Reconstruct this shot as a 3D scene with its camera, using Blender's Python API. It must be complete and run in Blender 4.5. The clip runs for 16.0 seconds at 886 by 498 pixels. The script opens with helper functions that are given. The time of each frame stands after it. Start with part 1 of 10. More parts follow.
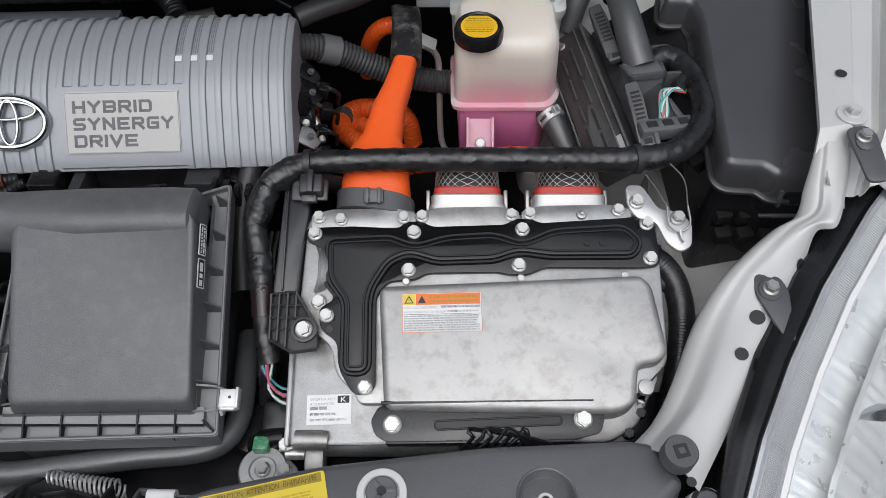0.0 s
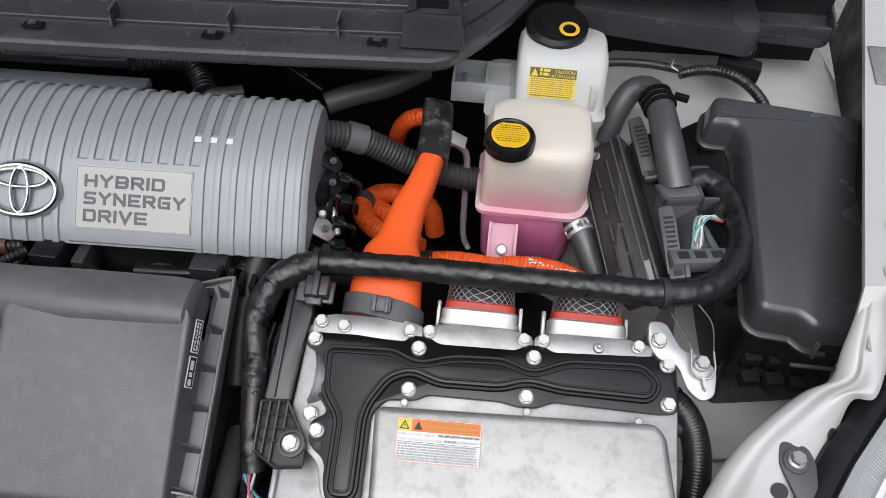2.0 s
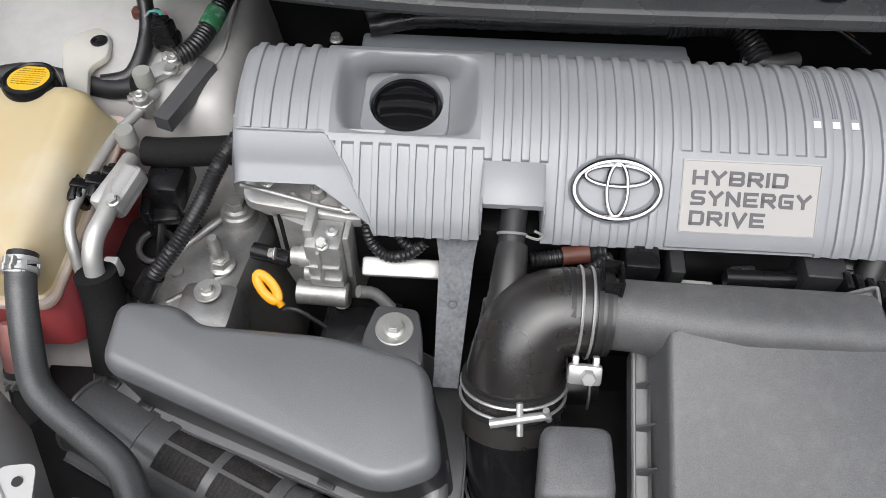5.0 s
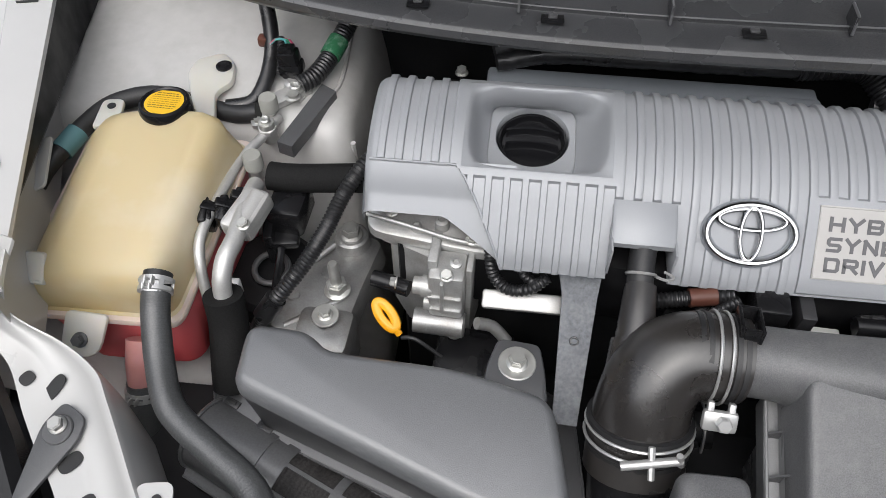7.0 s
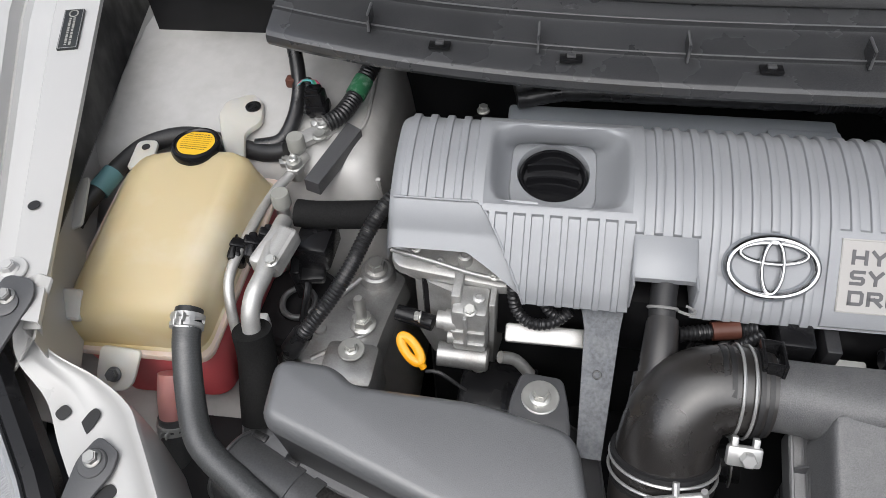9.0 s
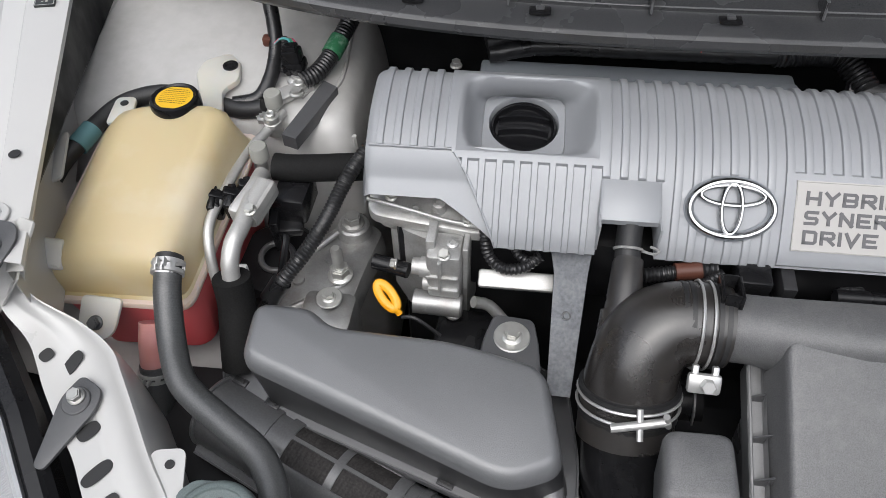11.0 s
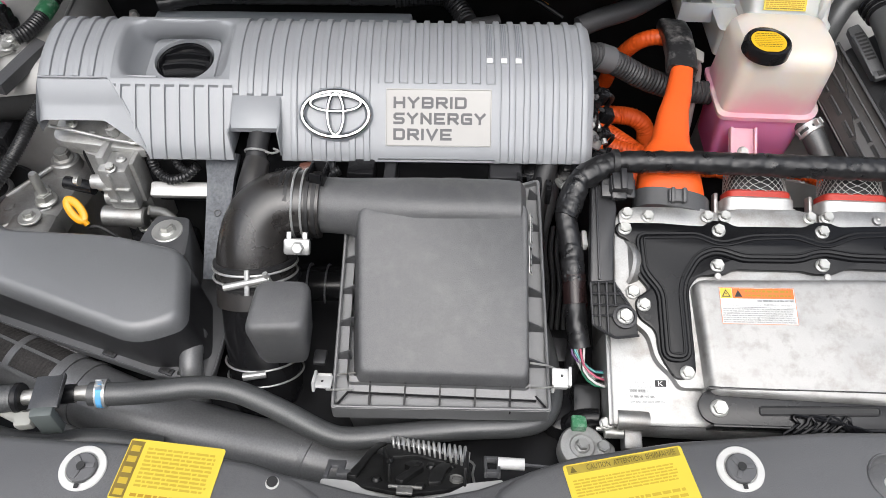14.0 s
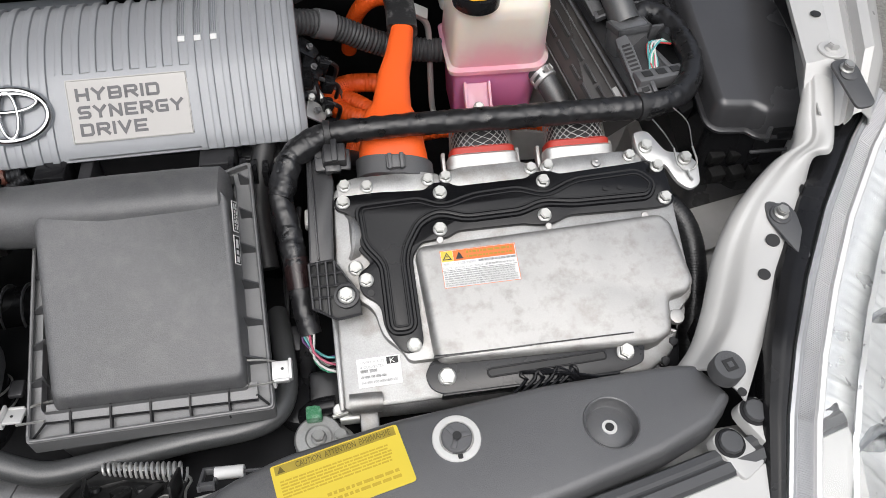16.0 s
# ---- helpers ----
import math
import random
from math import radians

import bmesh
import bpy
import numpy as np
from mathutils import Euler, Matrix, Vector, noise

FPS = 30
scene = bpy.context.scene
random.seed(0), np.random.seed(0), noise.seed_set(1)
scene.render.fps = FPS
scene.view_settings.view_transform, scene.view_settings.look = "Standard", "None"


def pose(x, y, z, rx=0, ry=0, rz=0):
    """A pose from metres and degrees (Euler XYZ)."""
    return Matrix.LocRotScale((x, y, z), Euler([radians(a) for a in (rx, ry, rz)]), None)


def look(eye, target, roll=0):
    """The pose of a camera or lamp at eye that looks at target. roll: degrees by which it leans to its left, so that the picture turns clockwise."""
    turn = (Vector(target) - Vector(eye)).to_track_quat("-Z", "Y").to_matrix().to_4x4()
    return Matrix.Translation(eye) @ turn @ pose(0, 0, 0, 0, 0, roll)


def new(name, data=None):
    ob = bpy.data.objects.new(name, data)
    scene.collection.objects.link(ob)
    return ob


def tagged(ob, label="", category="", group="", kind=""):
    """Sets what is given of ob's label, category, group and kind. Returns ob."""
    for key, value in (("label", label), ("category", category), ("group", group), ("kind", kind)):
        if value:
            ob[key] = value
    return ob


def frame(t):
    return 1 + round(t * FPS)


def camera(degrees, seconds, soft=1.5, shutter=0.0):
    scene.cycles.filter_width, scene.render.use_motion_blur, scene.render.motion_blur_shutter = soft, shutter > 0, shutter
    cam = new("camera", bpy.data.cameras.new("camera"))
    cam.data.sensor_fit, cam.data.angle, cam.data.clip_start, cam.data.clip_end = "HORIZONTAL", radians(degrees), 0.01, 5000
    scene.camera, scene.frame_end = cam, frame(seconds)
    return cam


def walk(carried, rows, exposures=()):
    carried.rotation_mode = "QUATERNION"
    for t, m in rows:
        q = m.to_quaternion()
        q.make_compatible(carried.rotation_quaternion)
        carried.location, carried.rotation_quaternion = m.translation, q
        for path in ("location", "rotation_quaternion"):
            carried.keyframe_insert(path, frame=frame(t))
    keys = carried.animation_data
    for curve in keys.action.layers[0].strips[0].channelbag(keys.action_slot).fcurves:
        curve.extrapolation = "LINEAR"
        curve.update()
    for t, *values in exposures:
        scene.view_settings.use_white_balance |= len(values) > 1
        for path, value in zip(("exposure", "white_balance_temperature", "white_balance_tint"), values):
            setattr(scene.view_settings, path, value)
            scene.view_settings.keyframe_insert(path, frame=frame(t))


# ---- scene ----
# ---- the camera and its path ----
cam = camera(61.4, 16.0, soft=0.85)
METRES, EYE, TILT = 1.4, 1.5, -50.0
ROWS = [
    (0.0, 0.0, 0.0, 0.0, -0.0, 0.0, -0.0),
    (0.5, 0.0092, 0.0061, 0.0195, 0.16, 0.76, -1.11),
    (1.0, 0.014, 0.0129, 0.0388, 0.47, 1.66, -2.45),
    (1.5, 0.0156, 0.0224, 0.0527, 1.04, 2.4, -4.12),
    (2.0, 0.0093, 0.0271, 0.0555, 2.1, 2.69, -5.87),
    (2.5, -0.0172, 0.0263, 0.0524, 3.36, 2.15, -7.53),
    (3.0, -0.0902, 0.026, 0.0433, 4.74, 0.93, -9.0),
    (3.5, -0.196, 0.0382, 0.0453, 5.97, -0.66, -9.56),
    (4.0, -0.2502, 0.0722, 0.0629, 6.43, -2.29, -9.07),
    (4.5, -0.3196, 0.0805, 0.0697, 4.97, -3.07, -6.93),
    (5.0, -0.3947, 0.0822, 0.0725, 2.89, -3.2, -4.54),
    (7.5, -0.4516, 0.0717, 0.0818, 7.2, -1.25, -6.89),
    (8.0, -0.4513, 0.0691, 0.0875, 8.19, -0.42, -6.75),
    (10.5, -0.4431, 0.0593, 0.0644, 6.81, -0.25, -5.43),
    (11.0, -0.4403, 0.0527, 0.0532, 6.23, -0.69, -5.88),
    (11.5, -0.4183, 0.042, 0.0344, 5.84, -1.13, -6.41),
    (12.0, -0.3714, 0.0196, 0.0183, 5.44, -1.45, -6.54),
    (12.5, -0.3147, -0.0029, -0.003, 4.55, -1.09, -6.13),
    (13.0, -0.2662, -0.0201, -0.0164, 3.61, -0.36, -5.23),
    (13.5, -0.2308, -0.0335, -0.0218, 2.55, 0.4, -3.9),
    (14.0, -0.2121, -0.0383, -0.0207, 1.27, 1.04, -2.47),
    (14.5, -0.1919, -0.0393, -0.0182, -0.44, 1.38, -0.62),
    (15.0, -0.1481, -0.0214, -0.0138, -2.83, 0.91, 1.55),
    (15.5, -0.1167, -0.0076, -0.0111, -5.1, 0.1, 3.6),
    (16.0, -0.0819, -0.0102, -0.0207, -6.53, -0.86, 5.26),
]
EXPOSURES = [(0.0, 0.06, 6150, 10), (1.5, 0.19, 6150, 10), (2.5, 0.33, 6200, 10), (3.5, 0.46, 6250, 10), (5.0, 0.60, 6350, 10), (8.0, 0.49, 6350, 10), (11.0, 0.51, 6300, 10), (12.5, 0.58, 6300, 10), (13.5, 0.64, 6350, 10), (14.5, 0.68, 6400, 10), (16.0, 0.42, 6400, 10)]
walk(cam, [(t, pose(0, 0, EYE, TILT, 0, 0) @ pose(METRES * x, METRES * y, METRES * z, 90 + pitch, roll, yaw))
           for t, x, y, z, yaw, pitch, roll in ROWS], EXPOSURES)

# ---- daylight: a bright overcast sky ----
world = bpy.data.worlds.new("overcast")
scene.world = world
world.use_nodes = True
wn = world.node_tree.nodes
sky = wn.new("ShaderNodeTexSky")
sky.sky_type = "NISHITA"
sky.sun_disc = False
sky.sun_elevation, sky.sun_rotation = radians(58), radians(188)
sky.air_density, sky.dust_density = 1.0, 4.0
wn["Background"].inputs["Strength"].default_value = 0.13
grey = wn.new("ShaderNodeHueSaturation")
grey.inputs["Saturation"].default_value = 0.4
world.node_tree.links.new(sky.outputs["Color"], grey.inputs["Color"])
world.node_tree.links.new(grey.outputs["Color"], wn["Background"].inputs["Color"])
sun = new("sun", bpy.data.lights.new("sun", "SUN"))
sun.data.energy, sun.data.angle, sun.data.color = 1.62, radians(85), (1.0, 0.975, 0.945)
sun.matrix_world = look((-0.55, -1.25, 3.9), (-0.3, 0.5, 0.9))

# ---- building tools ----
PLACE = {}


def surf(name, col, rough=0.5, metal=0.0, var=0.12, vscale=9.0, grain=0.0, gscale=900.0, bump=0.0,
         coat=0.0, coat_rough=0.12, spec=0.5, stain=None, stain_scale=14.0, stain_amt=0.5, rvar=0.1, bdist=0.0006):
    """A procedural surface: two scales of colour variation, roughness variation and a fine bump."""
    m = bpy.data.materials.new(name)
    m.use_nodes = True
    n, l = m.node_tree.nodes, m.node_tree.links
    b = n["Principled BSDF"]
    tc = n.new("ShaderNodeTexCoord")
    big = n.new("ShaderNodeTexNoise")
    big.inputs["Scale"].default_value, big.inputs["Detail"].default_value = vscale, 6
    fine = n.new("ShaderNodeTexNoise")
    fine.inputs["Scale"].default_value, fine.inputs["Detail"].default_value = gscale, 2
    l.new(tc.outputs["Object"], big.inputs["Vector"])
    l.new(tc.outputs["Object"], fine.inputs["Vector"])
    ramp = n.new("ShaderNodeMapRange")
    ramp.inputs["From Min"].default_value, ramp.inputs["From Max"].default_value = 0.3, 0.7
    ramp.inputs["To Min"].default_value, ramp.inputs["To Max"].default_value = 1 - var, 1 + var
    l.new(big.outputs["Fac"], ramp.inputs["Value"])
    g = n.new("ShaderNodeMapRange")
    g.inputs["From Min"].default_value, g.inputs["From Max"].default_value = 0.3, 0.7
    g.inputs["To Min"].default_value, g.inputs["To Max"].default_value = 1 - grain, 1 + grain
    l.new(fine.outputs["Fac"], g.inputs["Value"])
    mul = n.new("ShaderNodeMath")
    mul.operation = "MULTIPLY"
    l.new(ramp.outputs["Result"], mul.inputs[0])
    l.new(g.outputs["Result"], mul.inputs[1])
    tint = n.new("ShaderNodeVectorMath")
    tint.operation = "SCALE"
    tint.inputs[0].default_value = col
    l.new(mul.outputs["Value"], tint.inputs["Scale"])
    out = tint.outputs["Vector"]
    if stain:
        sn = n.new("ShaderNodeTexNoise")
        sn.inputs["Scale"].default_value, sn.inputs["Detail"].default_value = stain_scale, 8
        sn.inputs["Roughness"].default_value = 0.65
        l.new(tc.outputs["Object"], sn.inputs["Vector"])
        sr = n.new("ShaderNodeMapRange")
        sr.inputs["From Min"].default_value, sr.inputs["From Max"].default_value = 0.48, 0.68
        sr.inputs["To Max"].default_value = stain_amt
        l.new(sn.outputs["Fac"], sr.inputs["Value"])
        mx = n.new("ShaderNodeMix")
        mx.data_type = "RGBA"
        l.new(sr.outputs["Result"], mx.inputs["Factor"])
        l.new(out, mx.inputs["A"])
        mx.inputs["B"].default_value = (*stain, 1)
        out = mx.outputs["Result"]
    l.new(out, b.inputs["Base Color"])
    rr = n.new("ShaderNodeMapRange")
    rr.inputs["From Min"].default_value, rr.inputs["From Max"].default_value = 0.3, 0.7
    rr.inputs["To Min"].default_value, rr.inputs["To Max"].default_value = max(0.02, rough - rvar), min(1, rough + rvar)
    l.new(big.outputs["Fac"], rr.inputs["Value"])
    l.new(rr.outputs["Result"], b.inputs["Roughness"])
    b.inputs["Metallic"].default_value = metal
    b.inputs["Coat Weight"].default_value = coat
    b.inputs["Coat Roughness"].default_value = coat_rough
    b.inputs["Specular IOR Level"].default_value = spec
    if bump:
        bp = n.new("ShaderNodeBump")
        bp.inputs["Strength"].default_value, bp.inputs["Distance"].default_value = bump, bdist
        l.new(fine.outputs["Fac"], bp.inputs["Height"])
        l.new(bp.outputs["Normal"], b.inputs["Normal"])
    return m


def thing(name, at, label, category, group="", kind=""):
    """An empty at the base of a thing; its parts hang from it."""
    ob = new(name)
    ob.empty_display_size = 0.02
    m = at if isinstance(at, Matrix) else Matrix.Translation(at)
    m = Matrix.Translation(m.translation)
    ob.matrix_basis = m
    PLACE[ob.name] = m
    return tagged(ob, label, category, group, kind)


def finish(me, angle=38):
    me.polygons.foreach_set("use_smooth", [True] * len(me.polygons))
    me.set_sharp_from_angle(angle=radians(angle))


def part(name, bm, mat, parent, label="", angle=38):
    """Links a bmesh, given in world metres, as one mesh under a thing or under a part."""
    bmesh.ops.recalc_face_normals(bm, faces=bm.faces)
    m = PLACE[parent.name]
    bm.transform(m.inverted())
    me = bpy.data.meshes.new(name)
    bm.to_mesh(me)
    bm.free()
    me.materials.append(mat)
    finish(me, angle)
    ob = new(name, me)
    ob.parent = parent
    PLACE[ob.name] = m
    return tagged(ob, label)


def solo(name, bm, mat, label="", category="", group="", kind="", angle=38):
    """A thing or a piece of the setting that is one mesh."""
    bmesh.ops.recalc_face_normals(bm, faces=bm.faces)
    c = sum((v.co for v in bm.verts), Vector()) / len(bm.verts)
    c.z = min(v.co.z for v in bm.verts)
    bm.transform(Matrix.Translation(-c))
    me = bpy.data.meshes.new(name)
    bm.to_mesh(me)
    bm.free()
    me.materials.append(mat)
    finish(me, angle)
    ob = new(name, me)
    ob.matrix_basis = Matrix.Translation(c)
    PLACE[ob.name] = ob.matrix_basis.copy()
    return tagged(ob, label, category, group, kind)


def join(*bms):
    """Joins bmeshes into the first."""
    first = bms[0]
    for other in bms[1:]:
        me = bpy.data.meshes.new("tmp")
        other.to_mesh(me)
        other.free()
        first.from_mesh(me)
        bpy.data.meshes.remove(me)
    return first


def at(bm, m):
    bm.transform(m)
    return bm


def axis(p, n, up=(0, 1, 0)):
    """The pose at p whose z points along n and whose y lies near up."""
    z = Vector(n).normalized()
    x = Vector(up).cross(z)
    if x.length < 1e-4:
        x = Vector((1, 0, 0)).cross(z)
    x.normalize()
    y = z.cross(x)
    m = Matrix((x, y, z)).transposed().to_4x4()
    m.translation = p
    return m


def rbox(sx, sy, sz, r=0.003, seg=2, taper=0.0):
    """A rounded box on z = 0; taper narrows its top by that many metres a side."""
    bm = bmesh.new()
    bmesh.ops.create_cube(bm, size=1)
    for v in bm.verts:
        top = v.co.z > 0
        k = taper if top else 0
        v.co = Vector((math.copysign(sx / 2 - k, v.co.x), math.copysign(sy / 2 - k, v.co.y), sz if top else 0))
    if r:
        bmesh.ops.bevel(bm, geom=bm.edges[:], offset=min(r, sx * 0.45, sy * 0.45, sz * 0.45), segments=seg, profile=0.5, affect="EDGES", clamp_overlap=True)
    return bm


def corners(pts, r, n=4):
    """A closed outline with its corners rounded by r (or by each corner's own third number)."""
    out = []
    k = len(pts)
    for i in range(k):
        a, b, c = Vector(pts[i - 1][:2]), Vector(pts[i][:2]), Vector(pts[(i + 1) % k][:2])
        rr = pts[i][2] if len(pts[i]) > 2 else r
        d1, d2 = a - b, c - b
        rr = min(rr, d1.length * 0.45, d2.length * 0.45)
        p, q = b + d1.normalized() * rr, b + d2.normalized() * rr
        for j in range(n + 1):
            t = j / n
            out.append(p * (1 - t) ** 2 + b * 2 * t * (1 - t) + q * t ** 2)
    return out


def prism(pts, z0, z1, bevel=0.0, draft=0.0, seg=2):
    """An outline drawn up from z0 to z1, its top edge rounded and its sides drawn in by draft."""
    bm = bmesh.new()
    k = len(pts)
    area = sum(pts[i - 1][0] * pts[i][1] - pts[i][0] * pts[i - 1][1] for i in range(k))
    pts = [Vector(p[:2]) for p in (pts if area > 0 else reversed(pts))]
    nrm = []
    for i in range(k):
        e1, e2 = (pts[i] - pts[i - 1]), (pts[(i + 1) % k] - pts[i])
        n1, n2 = Vector((e1.y, -e1.x)), Vector((e2.y, -e2.x))
        v = n1.normalized() + n2.normalized()
        nrm.append(v.normalized() if v.length > 1e-6 else n1.normalized())
    levels = [(z0, 0.0)]
    if bevel:
        for j in range(seg + 1):
            a = j / seg * math.pi / 2
            levels.append((z1 - bevel + bevel * math.sin(a), draft + bevel * (1 - math.cos(a))))
    else:
        levels.append((z1, draft))
    rings = [[bm.verts.new((p.x - q.x * d, p.y - q.y * d, z)) for p, q in zip(pts, nrm)] for z, d in levels]
    for lo, hi in zip(rings, rings[1:]):
        for i in range(k):
            bm.faces.new((lo[i - 1], lo[i], hi[i], hi[i - 1]))
    bm.faces.new(rings[-1])
    bm.faces.new(list(reversed(rings[0])))
    return bm


def pierced(pts, z0, z1, bevel, draft, seg, holes):
    """A prism whose top is cut by round holes (x, y, radius)."""
    bm = prism(pts, z0, z1, bevel, draft, seg)
    bm.faces.ensure_lookup_table()
    top = max(bm.faces, key=lambda f: f.calc_center_median().z)
    edges = list(top.edges)
    bm.faces.remove(top)
    for x, y, r in holes:
        c = [bm.verts.new((x + r * math.cos(2 * math.pi * i / 32), y + r * math.sin(2 * math.pi * i / 32), z1)) for i in range(32)]
        edges += [bm.edges.new((c[i - 1], c[i])) for i in range(32)]
    bmesh.ops.triangle_fill(bm, use_beauty=True, edges=edges)
    return bm


def lathe(profile, seg=24):
    """Turns (radius, height) pairs about z; the ends are closed."""
    bm = bmesh.new()
    rings = []
    for r, z in profile:
        if r < 1e-6:
            rings.append([bm.verts.new((0, 0, z))])
        else:
            rings.append([bm.verts.new((r * math.cos(2 * math.pi * i / seg), r * math.sin(2 * math.pi * i / seg), z)) for i in range(seg)])
    for a, b in zip(rings, rings[1:]):
        for i in range(seg):
            q = [a[i - 1] if len(a) > 1 else a[0], a[i] if len(a) > 1 else a[0], b[i] if len(b) > 1 else b[0], b[i - 1] if len(b) > 1 else b[0]]
            q = list(dict.fromkeys(q))
            if len(q) > 2:
                bm.faces.new(q)
    for ring in (rings[0], rings[-1]):
        if len(ring) > 1:
            bm.faces.new(ring)
    return bm


def cyl(r, h, seg=20, b=0.0):
    return lathe([(r, 0), (r, h - b), (r - b, h)] if b else [(r, 0), (r, h)], seg)


def spline(pts, step=0.006):
    """Points along a smooth curve through pts."""
    p = [Vector(q[:3]) for q in pts]
    p = [p[0] * 2 - p[1]] + p + [p[-1] * 2 - p[-2]]
    out = []
    for i in range(1, len(p) - 2):
        n = max(2, int((p[i + 1] - p[i]).length / step))
        for j in range(n):
            t = j / n
            out.append(0.5 * (2 * p[i] + (p[i + 1] - p[i - 1]) * t + (2 * p[i - 1] - 5 * p[i] + 4 * p[i + 1] - p[i + 2]) * t * t
                              + (3 * p[i] - p[i - 1] - 3 * p[i + 1] + p[i + 2]) * t ** 3))
    out.append(p[-2].copy())
    return out


def tube(pts, r, seg=14, step=0.006, rib=0.0, pitch=0.005, wrinkle=0.0, straight=False, r2=None):
    """A round hose along pts; rib: corrugation depth; wrinkle: uneven wrapping; r2: the end's radius."""
    if rib:
        step = pitch / 4
    path = [Vector(q[:3]) for q in pts] if straight else spline(pts, step)
    bm = bmesh.new()
    t0 = (path[1] - path[0]).normalized()
    ref = Vector((0, 0, 1)) if abs(t0.z) < 0.9 else Vector((1, 0, 0))
    side = t0.cross(ref).normalized()
    rings, s = [], 0.0
    total = sum((b - a).length for a, b in zip(path, path[1:]))
    for i, q in enumerate(path):
        t = (path[min(i + 1, len(path) - 1)] - path[max(i - 1, 0)]).normalized()
        side = (side - t * side.dot(t)).normalized()
        up = t.cross(side)
        if i:
            s += (q - path[i - 1]).length
        rr = r if r2 is None else r + (r2 - r) * s / total
        if rib:
            rr += rib * (0.5 + 0.5 * math.copysign(abs(math.sin(2 * math.pi * s / pitch)) ** 0.6, math.sin(2 * math.pi * s / pitch))) - rib
        ring = []
        for j in range(seg):
            a = 2 * math.pi * j / seg
            k = rr
            if wrinkle:
                fold = noise.noise((q.x * 40 + 1.6 * math.cos(a), q.y * 40 + 1.6 * math.sin(a), s * 130))
                crease = 0.45 - abs(noise.noise((2.2 * math.cos(a) + 3, 2.2 * math.sin(a) + 7, s * 210))) * 1.6
                k += wrinkle * (fold + 0.6 * crease + 0.55 * ((s / 0.017 + a / (2 * math.pi)) % 1.0))
            ring.append(bm.verts.new(q + (side * math.cos(a) + up * math.sin(a)) * k))
        rings.append(ring)
    for a, b in zip(rings, rings[1:]):
        for j in range(seg):
            bm.faces.new((a[j - 1], a[j], b[j], b[j - 1]))
    bm.faces.new(rings[0])
    bm.faces.new(rings[-1])
    return bm


def loft(loops, cap=True):
    """Joins closed loops of equal length."""
    bm = bmesh.new()
    rings = [[bm.verts.new(p) for p in lp] for lp in loops]
    k = len(rings[0])
    for a, b in zip(rings, rings[1:]):
        for i in range(k):
            bm.faces.new((a[i - 1], a[i], b[i], b[i - 1]))
    if cap:
        bm.faces.new(rings[0])
        bm.faces.new(rings[-1])
    return bm


def sheet(f, nu, nv, thick=0.0):
    """A grid of points f(u, v), u and v from 0 to 1; thick gives it a back."""
    bm = bmesh.new()
    g = [[bm.verts.new(f(i / nu, j / nv)) for j in range(nv + 1)] for i in range(nu + 1)]
    for i in range(nu):
        for j in range(nv):
            bm.faces.new((g[i][j], g[i + 1][j], g[i + 1][j + 1], g[i][j + 1]))
    if thick:
        bmesh.ops.recalc_face_normals(bm, faces=bm.faces)
        bmesh.ops.solidify(bm, geom=bm.faces[:], thickness=thick)
    return bm


def oval(a, b, n=32, e=2.0):
    """Points of a (super)ellipse."""
    out = []
    for i in range(n):
        t = 2 * math.pi * i / n
        c, s = math.cos(t), math.sin(t)
        out.append((math.copysign(abs(c) ** (2 / e), c) * a, math.copysign(abs(s) ** (2 / e), s) * b))
    return out


def ring(a, b, r, n=48, seg=8, squash=1.0):
    """A bead along an ellipse in the plane z = 0."""
    loops = []
    for i in range(n):
        t = 2 * math.pi * i / n
        c = Vector((a * math.cos(t), b * math.sin(t), 0))
        d = Vector((b * math.cos(t), a * math.sin(t), 0)).normalized()
        loops.append([c + d * r * math.cos(2 * math.pi * j / seg) + Vector((0, 0, r * squash * math.sin(2 * math.pi * j / seg))) for j in range(seg)])
    return loft(loops + [loops[0]], cap=False)


def bead(pts, z, r, seg=6):
    """A raised bead along a closed outline."""
    path = [Vector((p[0], p[1], z)) for p in pts]
    return tube(path + [path[0]], r, seg, straight=True)


_bolts = {}


